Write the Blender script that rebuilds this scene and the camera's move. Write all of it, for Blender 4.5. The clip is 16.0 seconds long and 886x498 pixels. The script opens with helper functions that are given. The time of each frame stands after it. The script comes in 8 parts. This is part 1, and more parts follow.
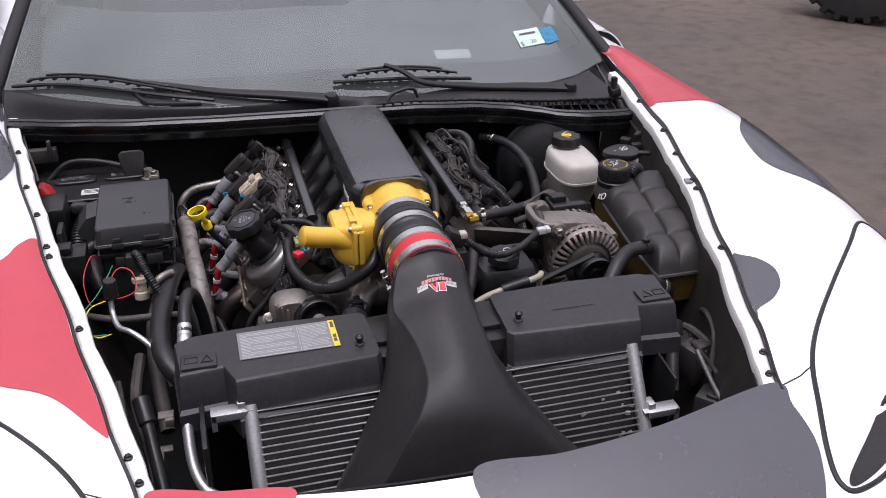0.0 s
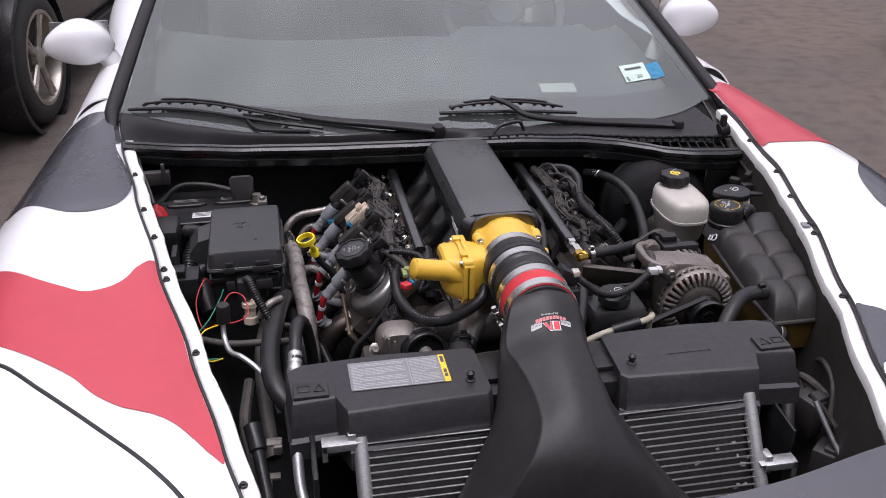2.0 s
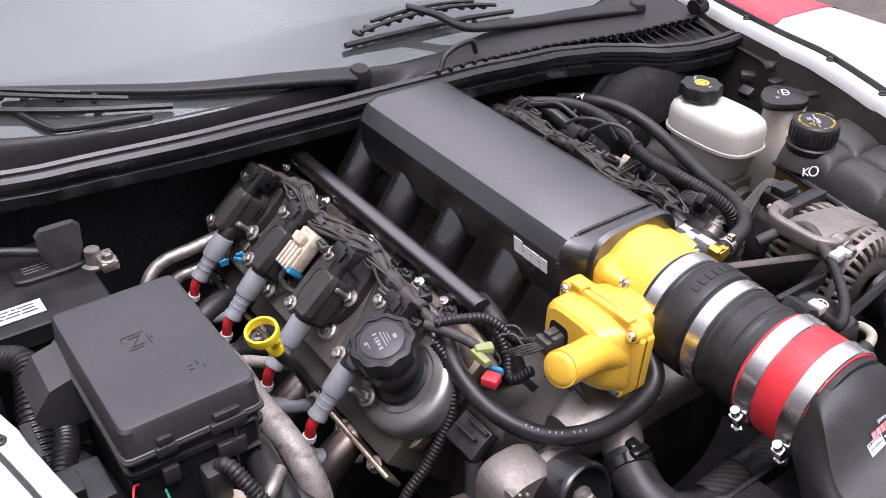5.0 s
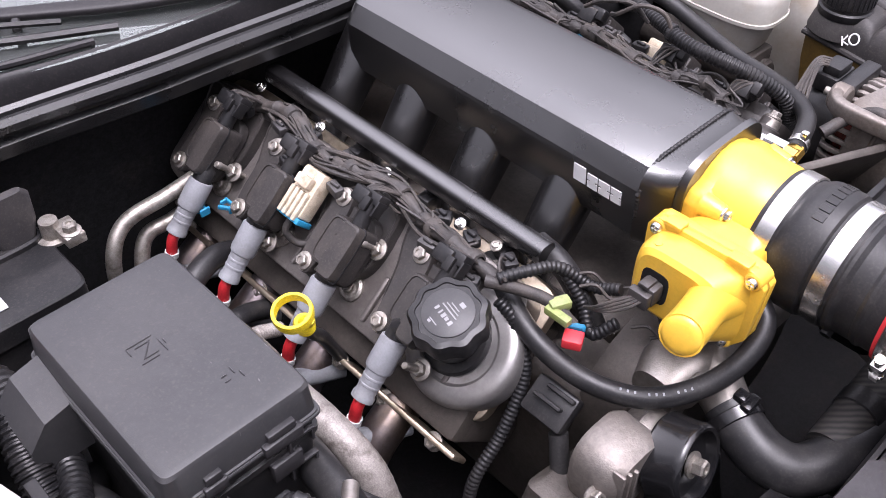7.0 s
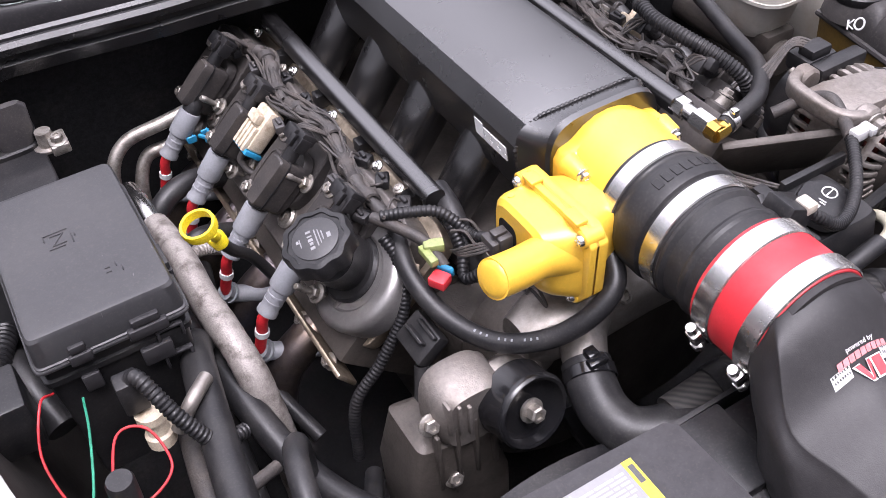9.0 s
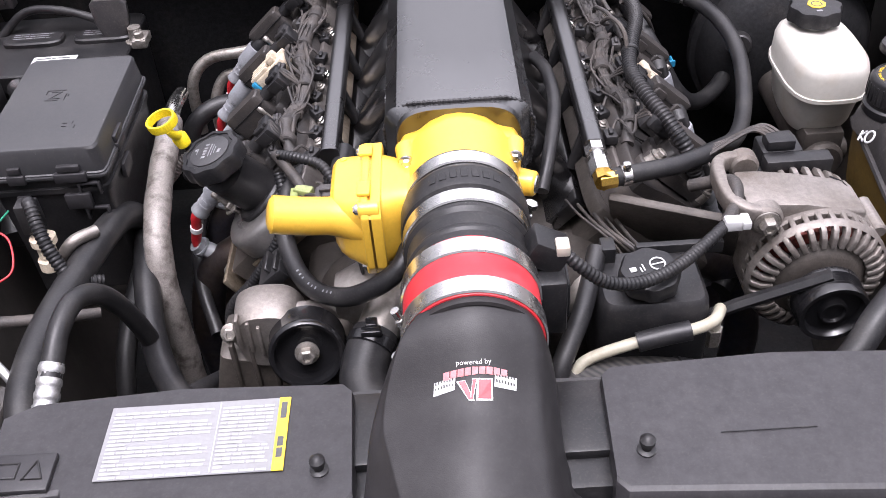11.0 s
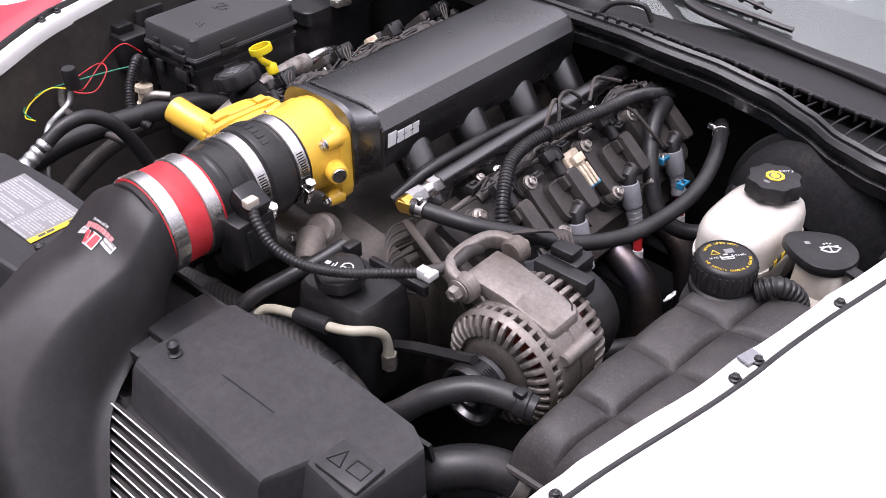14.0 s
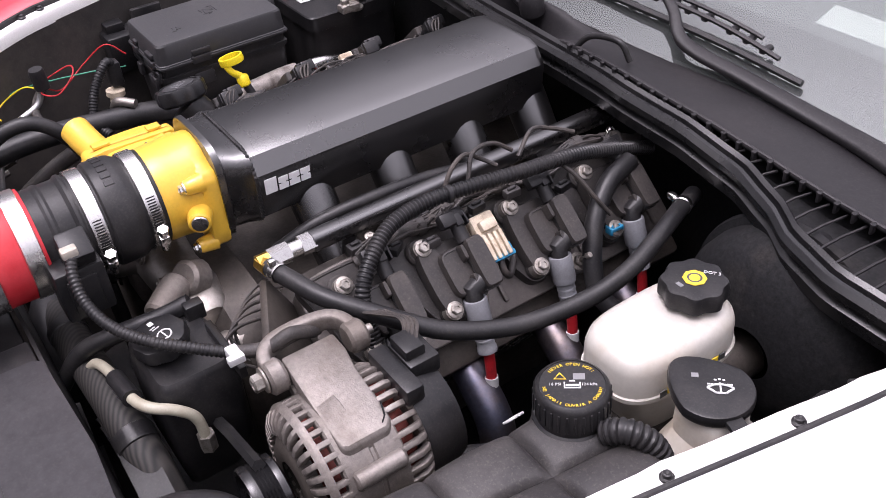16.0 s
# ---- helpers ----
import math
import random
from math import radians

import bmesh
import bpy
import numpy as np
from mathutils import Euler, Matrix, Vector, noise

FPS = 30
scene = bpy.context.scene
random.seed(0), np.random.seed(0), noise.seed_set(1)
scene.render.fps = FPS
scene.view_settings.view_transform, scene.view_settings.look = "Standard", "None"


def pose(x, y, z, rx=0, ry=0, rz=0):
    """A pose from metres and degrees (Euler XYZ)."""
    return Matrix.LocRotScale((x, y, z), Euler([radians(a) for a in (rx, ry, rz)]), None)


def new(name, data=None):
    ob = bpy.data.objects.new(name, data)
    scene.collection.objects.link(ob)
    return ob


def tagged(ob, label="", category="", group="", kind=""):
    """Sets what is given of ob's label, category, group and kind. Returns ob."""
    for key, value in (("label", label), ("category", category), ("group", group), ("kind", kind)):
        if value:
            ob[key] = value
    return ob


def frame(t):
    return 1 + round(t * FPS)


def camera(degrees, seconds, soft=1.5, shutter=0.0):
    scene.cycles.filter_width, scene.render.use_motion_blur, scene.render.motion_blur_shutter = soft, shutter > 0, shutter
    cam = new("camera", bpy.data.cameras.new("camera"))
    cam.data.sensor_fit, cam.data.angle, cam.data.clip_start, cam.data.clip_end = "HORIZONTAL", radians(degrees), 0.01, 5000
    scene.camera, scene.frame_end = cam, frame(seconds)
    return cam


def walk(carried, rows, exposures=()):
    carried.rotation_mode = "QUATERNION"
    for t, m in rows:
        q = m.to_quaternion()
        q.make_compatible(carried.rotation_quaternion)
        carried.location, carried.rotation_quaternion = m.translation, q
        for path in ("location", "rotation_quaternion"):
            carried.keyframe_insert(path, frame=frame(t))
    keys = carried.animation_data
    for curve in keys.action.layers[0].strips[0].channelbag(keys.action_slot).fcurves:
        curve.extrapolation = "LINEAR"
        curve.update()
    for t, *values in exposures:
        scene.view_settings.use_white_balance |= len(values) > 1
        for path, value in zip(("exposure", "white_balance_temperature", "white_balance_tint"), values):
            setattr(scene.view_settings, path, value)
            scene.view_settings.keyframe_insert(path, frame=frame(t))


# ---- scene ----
cam = camera(50.2, 16.0, soft=0.85)
METRES, EYE, TILT, LEAN, TURN = 3.62, 1.58, -28.0, 0.0, -15.3
ROWS = [
    (0.0, 0.0, 0.0, 0.0, 0.0, 0.0, -0.0),
    (0.5, -0.0075, 0.002, 0.0021, 1.73, 0.48, -1.87),
    (1.0, -0.0118, 0.0022, 0.0029, 4.37, 1.09, -2.64),
    (1.5, -0.0138, 0.0012, 0.0038, 4.65, 1.38, -2.59),
    (2.0, -0.0184, 0.0028, 0.0039, 4.31, 1.5, -2.2),
    (2.5, -0.0411, 0.0125, 0.0075, 2.36, 1.33, -2.2),
    (3.0, -0.0751, 0.0377, 0.0186, -0.65, 0.46, -0.46),
    (3.5, -0.0932, 0.0784, 0.0318, -2.92, -0.54, 1.37),
    (6.0, -0.1813, 0.2842, 0.0901, -26.51, -14.13, 11.37),
    (6.5, -0.1799, 0.2887, 0.0926, -26.82, -16.45, 11.48),
    (7.0, -0.1723, 0.2884, 0.0948, -26.17, -18.64, 12.61),
    (7.5, -0.1496, 0.2873, 0.0934, -21.41, -20.05, 11.88),
    (8.0, -0.1307, 0.2835, 0.0929, -16.87, -20.49, 10.61),
    (10.5, -0.0286, 0.2005, 0.0557, 3.68, -10.55, 3.07),
    (11.0, 0.0291, 0.2191, 0.0549, 13.48, -13.36, -3.33),
    (11.5, 0.0659, 0.213, 0.0513, 18.33, -13.17, -7.12),
    (12.0, 0.1059, 0.1986, 0.0516, 24.65, -12.93, -12.24),
    (12.5, 0.1314, 0.2141, 0.0618, 30.38, -15.84, -13.09),
    (13.0, 0.1731, 0.2565, 0.0797, 38.28, -18.13, -17.2),
    (13.5, 0.2016, 0.2753, 0.0945, 46.28, -18.76, -20.28),
    (14.0, 0.2349, 0.2928, 0.1048, 53.82, -20.19, -22.51),
    (14.5, 0.2485, 0.3275, 0.1217, 62.36, -23.9, -22.29),
    (15.0, 0.2396, 0.3793, 0.1424, 69.33, -28.44, -23.18),
    (15.5, 0.2287, 0.3915, 0.1506, 69.12, -29.77, -23.46),
    (16.0, 0.2346, 0.3953, 0.1561, 68.88, -28.0, -22.7),
]
walk(cam, [(t, pose(-0.321, -1.188, EYE, TILT, LEAN, TURN) @ pose(METRES * x, METRES * y, METRES * z, 90 + pitch, roll, yaw)) for t, x, y, z, yaw, pitch, roll in ROWS],
     [(0.0, -0.40, 6200, 22), (3.0, -0.40, 6200, 22), (6.0, 0.80, 6150, 24), (8.0, 0.80, 6150, 24), (10.5, 0.78, 6200, 21), (12.0, 0.80, 6200, 21), (13.0, 0.68, 6200, 22), (14.0, 0.36, 6250, 24), (15.0, 0.22, 6300, 26), (16.0, 0.25, 6300, 26)])

# ---- light: an overcast sky ----
SUN_ELEVATION, SUN_ROTATION = radians(75), radians(200)
world = bpy.data.worlds.new("overcast")
scene.world = world
world.use_nodes = True
wn, wl = world.node_tree.nodes, world.node_tree.links
sky = wn.new("ShaderNodeTexSky")
sky.sky_type = "NISHITA"
sky.sun_disc = False
sky.sun_elevation, sky.sun_rotation = SUN_ELEVATION, SUN_ROTATION
sky.air_density, sky.dust_density, sky.ozone_density = 1.0, 6.0, 1.0
cloud = wn.new("ShaderNodeHueSaturation")
cloud.inputs["Saturation"].default_value = 0.12
wl.new(sky.outputs["Color"], cloud.inputs["Color"])
wtc, wno, wmr, wmx = wn.new("ShaderNodeTexCoord"), wn.new("ShaderNodeTexNoise"), wn.new("ShaderNodeMapRange"), wn.new("ShaderNodeVectorMath")
wno.inputs["Scale"].default_value, wno.inputs["Detail"].default_value = 2.2, 5
wl.new(wtc.outputs["Generated"], wno.inputs["Vector"])
wmr.inputs[1].default_value, wmr.inputs[2].default_value, wmr.inputs[3].default_value, wmr.inputs[4].default_value = 0.3, 0.7, 0.72, 1.28
wl.new(wno.outputs["Fac"], wmr.inputs[0])
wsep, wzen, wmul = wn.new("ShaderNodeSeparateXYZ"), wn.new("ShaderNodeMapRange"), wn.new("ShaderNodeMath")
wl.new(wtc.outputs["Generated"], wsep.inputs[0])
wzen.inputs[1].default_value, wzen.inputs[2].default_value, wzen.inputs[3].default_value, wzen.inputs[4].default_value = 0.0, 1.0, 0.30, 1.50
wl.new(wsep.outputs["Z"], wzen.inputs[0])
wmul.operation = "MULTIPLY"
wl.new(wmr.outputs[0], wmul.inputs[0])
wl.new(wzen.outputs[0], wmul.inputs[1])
wmx.operation = "SCALE"
wl.new(cloud.outputs["Color"], wmx.inputs[0])
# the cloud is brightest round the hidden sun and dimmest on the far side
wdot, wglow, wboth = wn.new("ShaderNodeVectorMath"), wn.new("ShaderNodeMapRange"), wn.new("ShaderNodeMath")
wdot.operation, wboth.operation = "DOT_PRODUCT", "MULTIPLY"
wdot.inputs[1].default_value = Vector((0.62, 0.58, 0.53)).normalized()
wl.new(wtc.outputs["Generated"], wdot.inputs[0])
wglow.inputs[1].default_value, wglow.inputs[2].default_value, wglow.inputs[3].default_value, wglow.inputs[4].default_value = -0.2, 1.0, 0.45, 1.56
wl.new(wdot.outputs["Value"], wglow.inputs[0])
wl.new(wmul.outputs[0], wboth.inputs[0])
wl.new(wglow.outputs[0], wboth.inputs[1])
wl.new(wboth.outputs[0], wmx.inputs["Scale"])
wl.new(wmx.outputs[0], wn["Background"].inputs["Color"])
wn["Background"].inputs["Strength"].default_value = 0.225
sun = new("sun", bpy.data.lights.new("sun", "SUN"))
sun.data.energy, sun.data.angle, sun.data.color = 0.65, radians(110), (1.0, 0.97, 0.95)
sun.matrix_world = pose(0, 0, 20, 15, 0, 160)

# ---- materials ----
def nodes(name):
    m = bpy.data.materials.new(name)
    m.use_nodes = True
    return m, m.node_tree.nodes, m.node_tree.links, m.node_tree.nodes["Principled BSDF"]


def mix_rgb(n, l, fac, a, b):
    x = n.new("ShaderNodeMix")
    x.data_type = "RGBA"
    if fac is not None:
        l.new(fac, x.inputs[0])
    x.inputs[6].default_value, x.inputs[7].default_value = (*a, 1), (*b, 1)
    return x


def ramp(n, l, src, lo, hi, a=0.0, b=1.0):
    r = n.new("ShaderNodeMapRange")
    r.inputs[1].default_value, r.inputs[2].default_value = lo, hi
    r.inputs[3].default_value, r.inputs[4].default_value = a, b
    l.new(src, r.inputs[0])
    return r.outputs[0]


def surface(name, colour, other=None, rough=0.5, metal=0.0, grain=900.0, bump=0.05, patch=14.0, cover=(0.45, 0.75),
            rough2=None, coat=0.0, spec=0.5, dirt=0.25, coat_rough=0.05, dust=0.0, ior=1.5, scuff=0.0):
    """Base colour with stains of another colour, fine grain relief, and roughness that follows the stains."""
    m, n, l, p = nodes(name)
    tc = n.new("ShaderNodeTexCoord")
    big, fine = n.new("ShaderNodeTexNoise"), n.new("ShaderNodeTexNoise")
    big.inputs["Scale"].default_value, big.inputs["Detail"].default_value = patch, 6
    big.inputs["Roughness"].default_value = 0.62
    fine.inputs["Scale"].default_value, fine.inputs["Detail"].default_value = grain, 2
    l.new(tc.outputs["Object"], big.inputs["Vector"])
    l.new(tc.outputs["Object"], fine.inputs["Vector"])
    other = other or tuple(c * 0.75 for c in colour)
    f = ramp(n, l, big.outputs["Fac"], *cover)
    c = mix_rgb(n, l, f, colour, other)
    speck = n.new("ShaderNodeTexNoise")
    speck.inputs["Scale"].default_value, speck.inputs["Detail"].default_value, speck.inputs["Roughness"].default_value = patch * 14, 5, 0.7
    l.new(tc.outputs["Object"], speck.inputs["Vector"])
    mul = n.new("ShaderNodeVectorMath")
    mul.operation = "SCALE"
    l.new(c.outputs[2], mul.inputs[0])
    l.new(ramp(n, l, speck.outputs["Fac"], 0.3, 0.7, 1 - dirt, 1 + dirt), mul.inputs["Scale"])
    if dust:
        grit = n.new("ShaderNodeTexNoise")
        grit.inputs["Scale"].default_value, grit.inputs["Detail"].default_value = 420, 4
        l.new(tc.outputs["Object"], grit.inputs["Vector"])
        settled = mix_rgb(n, l, ramp(n, l, grit.outputs["Fac"], 0.54, 0.74, 0.0, dust), (0, 0, 0), (0.080, 0.071, 0.063))
        l.new(mul.outputs[0], settled.inputs[6])
        l.new(settled.outputs[2], p.inputs["Base Color"])
    else:
        l.new(mul.outputs[0], p.inputs["Base Color"])
    l.new(ramp(n, l, f, 0, 1, rough, rough2 if rough2 is not None else min(1, rough + 0.15)), p.inputs["Roughness"])
    p.inputs["Metallic"].default_value = metal
    p.inputs["Coat Weight"].default_value = coat
    p.inputs["Coat Roughness"].default_value = coat_rough
    p.inputs["Specular IOR Level"].default_value = spec
    p.inputs["IOR"].default_value = ior
    if scuff:
        # short pale scratches, thin across and long along, broken up by the stain noise
        stretch, cut = n.new("ShaderNodeMapping"), n.new("ShaderNodeTexNoise")
        stretch.inputs["Rotation"].default_value = (0, 0, 0.6)
        stretch.inputs["Scale"].default_value = (240, 70, 60)
        cut.inputs["Scale"].default_value, cut.inputs["Detail"].default_value = 1.0, 3
        l.new(tc.outputs["Object"], stretch.inputs["Vector"])
        l.new(stretch.outputs[0], cut.inputs["Vector"])
        worn = mix_rgb(n, l, ramp(n, l, cut.outputs["Fac"], 0.735, 0.80, 0.0, scuff), (0, 0, 0), (0.16, 0.155, 0.15))
        src = p.inputs["Base Color"].links[0].from_socket
        l.new(src, worn.inputs[6])
        l.new(worn.outputs[2], p.inputs["Base Color"])
    if bump:
        b = n.new("ShaderNodeBump")
        b.inputs["Strength"].default_value, b.inputs["Distance"].default_value = bump, 0.0008
        l.new(fine.outputs["Fac"], b.inputs["Height"])
        l.new(b.outputs["Normal"], p.inputs["Normal"])
    return m


M_WHITE = surface("white_vinyl", (0.80, 0.80, 0.81), (0.74, 0.73, 0.72), 0.22, patch=7, cover=(0.55, 0.9), bump=0.01, coat=0.3, dirt=0.015)
M_RED = surface("red_vinyl", (0.47, 0.043, 0.062), (0.42, 0.038, 0.055), 0.28, bump=0.01, patch=6, coat=0.2, dirt=0.03)
M_GREY = surface("grey_vinyl", (0.050, 0.050, 0.059), (0.042, 0.042, 0.049), 0.20, bump=0.01, patch=6, coat=0.5, dirt=0.05)
M_STRIP = surface("rail_strip", (0.72, 0.71, 0.69), (0.45, 0.43, 0.40), 0.35, patch=45, cover=(0.58, 0.75), dirt=0.12)
M_PLASTIC = surface("black_plastic", (0.011, 0.011, 0.012), (0.028, 0.026, 0.026), 0.30, patch=18, bump=0.10, grain=1400, rough2=0.55, spec=0.32, dust=0.22)
M_COVER = surface("cover_plastic", (0.0245, 0.0235, 0.0255), (0.036, 0.0345, 0.0365), 0.42, patch=7, bump=0.08, grain=1600, rough2=0.52, spec=0.34, dust=0.18)
M_GLOSS = surface("gloss_black", (0.008, 0.008, 0.009), (0.014, 0.013, 0.013), 0.14, patch=20, bump=0.03, grain=1200, rough2=0.3, spec=0.6, dust=0.1)
M_LID = surface("scuffed_lid", (0.031, 0.031, 0.033), (0.046, 0.045, 0.046), 0.38, patch=7, bump=0.12, grain=1300, rough2=0.5, spec=0.40, dirt=0.10, dust=0.30, scuff=0.8)
M_TUBE = surface("tube_plastic", (0.0165, 0.0154, 0.0162), (0.023, 0.0215, 0.0222), 0.46, patch=6, bump=0.16, grain=1100, rough2=0.58, spec=0.36, dust=0.12)
M_DUSTY = surface("dusty_plastic", (0.030, 0.028, 0.029), (0.070, 0.062, 0.057), 0.42, patch=16, cover=(0.45, 0.85), bump=0.2, grain=700, dirt=0.16, rough2=0.65, dust=0.5)
M_COIL = surface("dusty_coil", (0.027, 0.0245, 0.0237), (0.062, 0.053, 0.047), 0.42, patch=22, cover=(0.45, 0.85), bump=0.2, grain=700, dirt=0.2, rough2=0.60, spec=0.38, dust=0.45)
M_DEEP = surface("near_black", (0.012, 0.012, 0.013), (0.035, 0.031, 0.028), 0.7, patch=13, cover=(0.5, 0.85), bump=0.2, grain=400, spec=0.2, dirt=0.5, dust=0.1)
M_LINER = surface("dusty_liner", (0.044, 0.038, 0.034), (0.016, 0.0145, 0.0135), 0.48, patch=4, cover=(0.38, 0.72), bump=0.3, grain=500, dirt=0.3, dust=0.3)
M_RUBBER = surface("black_rubber", (0.013, 0.0128, 0.0138), (0.030, 0.0285, 0.028), 0.36, patch=30, bump=0.08, grain=1200, rough2=0.55, spec=0.36, dust=0.18)
M_SEAL = surface("weatherstrip_rubber", (0.009, 0.009, 0.0098), (0.018, 0.017, 0.017), 0.24, patch=9, bump=0.03, grain=1000, rough2=0.42, dust=0.05)
M_LOOM = surface("harness_tape", (0.026, 0.023, 0.022), (0.080, 0.066, 0.056), 0.6, patch=40, cover=(0.42, 0.8), bump=0.5, grain=500, dirt=0.3, dust=0.5)
M_POWDER = surface("powder_coat", (0.0040, 0.0037, 0.0040), (0.0075, 0.0069, 0.0072), 0.27, patch=6, bump=0.03, grain=2200, rough2=0.36, spec=1.0, dirt=0.10, dust=0.03, ior=1.72)
M_CAST = surface("cast_aluminium", (0.34, 0.315, 0.29), (0.18, 0.158, 0.14), 0.40, metal=0.85, patch=11, cover=(0.42, 0.78), bump=0.25, grain=750, dirt=0.16, rough2=0.6)
M_GRIME = surface("grimy_metal", (0.080, 0.069, 0.060), (0.028, 0.024, 0.021), 0.5, metal=0.35, patch=14, cover=(0.40, 0.75), bump=0.4, grain=480, dirt=0.22, dust=0.4)
M_ROCKER = surface("rocker_casting", (0.185, 0.168, 0.158), (0.062, 0.052, 0.046), 0.36, metal=0.55, patch=11, cover=(0.46, 0.80), bump=0.3, grain=700, dirt=0.14, rough2=0.58, dust=0.4)
M_PAD = surface("filler_pad_casting", (0.36, 0.345, 0.335), (0.19, 0.172, 0.16), 0.33, metal=0.8, patch=16, cover=(0.52, 0.85), bump=0.15, grain=800, dirt=0.10, rough2=0.55)
M_ALT = surface("weathered_alloy", (0.235, 0.213, 0.196), (0.13, 0.108, 0.09), 0.48, metal=0.6, patch=14, cover=(0.40, 0.75), bump=0.5, grain=600, dirt=0.2, rough2=0.65)
M_MACHINED = surface("machined_edge", (0.56, 0.47, 0.36), (0.22, 0.17, 0.12), 0.34, metal=0.9, patch=20, cover=(0.45, 0.7), bump=0.1, dirt=0.15)
M_STEEL = surface("bright_steel", (0.72, 0.71, 0.69), (0.60, 0.58, 0.56), 0.22, metal=1.0, patch=18, bump=0.02, dirt=0.05)
M_BOLT = surface("bolt_steel", (0.36, 0.335, 0.305), (0.15, 0.13, 0.11), 0.45, metal=0.85, patch=120, bump=0.1)
M_YELLOW = surface("yellow_paint", (0.71, 0.43, 0.045), (0.60, 0.34, 0.035), 0.28, patch=18, cover=(0.55, 0.85), bump=0.12, grain=900, coat=0.2, dirt=0.07)
M_BRIGHTYEL = surface("yellow_plastic", (0.80, 0.62, 0.01), (0.70, 0.52, 0.01), 0.4, patch=40)
M_SILRED = surface("red_silicone", (0.52, 0.022, 0.030), (0.60, 0.05, 0.06), 0.45, patch=30, bump=0.08, dirt=0.06)
M_GREYBOOT = surface("grey_boot", (0.20, 0.205, 0.22), (0.12, 0.118, 0.12), 0.42, patch=30, cover=(0.5, 0.85), dirt=0.12)
M_REDWIRE = surface("red_wire", (0.42, 0.015, 0.02), (0.22, 0.012, 0.015), 0.45, patch=60)
M_NATURAL = surface("milky_plastic", (0.45, 0.43, 0.39), (0.36, 0.29, 0.21), 0.28, patch=13, cover=(0.46, 0.80), bump=0.02, dirt=0.06)
M_AMBER = surface("amber_plastic", (0.13, 0.080, 0.018), (0.06, 0.036, 0.012), 0.4, patch=14, bump=0.1)
M_TANK = surface("tank_plastic", (0.024, 0.0225, 0.023), (0.056, 0.051, 0.048), 0.46, patch=14, cover=(0.42, 0.8), bump=0.25, grain=800, dirt=0.22, rough2=0.64, spec=0.35, dust=0.6, scuff=0.4)
M_BLUE = surface("blue_clip", (0.015, 0.20, 0.36), (0.01, 0.12, 0.22), 0.45, patch=80)
M_BRACKET = surface("dusty_bracket", (0.062, 0.055, 0.050), (0.026, 0.024, 0.023), 0.45, metal=0.3, patch=18, cover=(0.4, 0.75), bump=0.25, grain=700, dirt=0.18, dust=0.5)
M_CREAM = surface("cream_connector", (0.55, 0.47, 0.36), (0.25, 0.18, 0.12), 0.55, patch=70)
M_CREAMPIPE = surface("cream_pipe", (0.34, 0.32, 0.25), (0.24, 0.21, 0.15), 0.4, patch=30, bump=0.05, dirt=0.1)
M_BRASS = surface("brass", (0.72, 0.46, 0.10), (0.55, 0.33, 0.08), 0.3, metal=1.0, patch=60)
M_FIN = surface("radiator_fins", (0.030, 0.028, 0.029), (0.060, 0.056, 0.056), 0.5, metal=0.4, patch=40)
M_ALU = surface("aluminium", (0.55, 0.55, 0.55), (0.40, 0.39, 0.38), 0.38, metal=0.85, patch=35, bump=0.1)
M_DULLALU = surface("dull_aluminium", (0.50, 0.49, 0.48), (0.32, 0.31, 0.30), 0.30, metal=0.9, patch=45, cover=(0.45, 0.75), bump=0.1, dirt=0.15)
M_LABEL = surface("label_grey", (0.20, 0.20, 0.205), (0.17, 0.17, 0.175), 0.40, patch=20, bump=0.0, dirt=0.06)
M_PRINT = surface("print_white", (0.52, 0.52, 0.52), (0.44, 0.44, 0.44), 0.5, bump=0.0, dirt=0.06)
M_FINEPRINT = surface("faded_fine_print", (0.36, 0.36, 0.365), (0.30, 0.30, 0.305), 0.5, bump=0.0, dirt=0.08)
M_MARK = surface("bold_white_print", (0.78, 0.78, 0.78), (0.70, 0.70, 0.70), 0.45, bump=0.0, dirt=0.05)
M_PRINTDARK = surface("print_dark", (0.06, 0.06, 0.06), None, 0.5, bump=0.0)
M_PRINTYEL = surface("print_yellow", (0.75, 0.52, 0.03), None, 0.45, bump=0.0)
M_PRINTRED = surface("print_red", (0.62, 0.05, 0.06), None, 0.45, bump=0.0)
M_PINK = surface("print_pale_red", (0.62, 0.22, 0.23), None, 0.5, bump=0.0)
M_COPPER = surface("copper_winding", (0.16, 0.030, 0.022), (0.02, 0.010, 0.008), 0.45, metal=0.4, patch=160)
M_BLUED = surface("heat_blued_steel", (0.21, 0.16, 0.125), (0.10, 0.105, 0.145), 0.30, metal=0.95, patch=9, cover=(0.35, 0.65), dirt=0.2, dust=0.3)
M_FOILWRAP = surface("heat_sleeve", (0.245, 0.222, 0.204), (0.095, 0.080, 0.070), 0.48, metal=0.25, patch=55, cover=(0.47, 0.66), bump=0.6, grain=420, dirt=0.35, rough2=0.6)
M_GREENWIRE = surface("green_wire", (0.02, 0.22, 0.13), None, 0.45)
M_OLIVE = surface("olive_connector", (0.20, 0.24, 0.07), (0.3, 0.3, 0.2), 0.5)
M_TYRE = surface("tyre_rubber", (0.020, 0.020, 0.020), (0.045, 0.040, 0.036), 0.8, patch=9, bump=0.3, grain=300)
M_RIM = surface("rim_silver", (0.50, 0.47, 0.42), (0.26, 0.22, 0.17), 0.35, metal=0.8, patch=9)
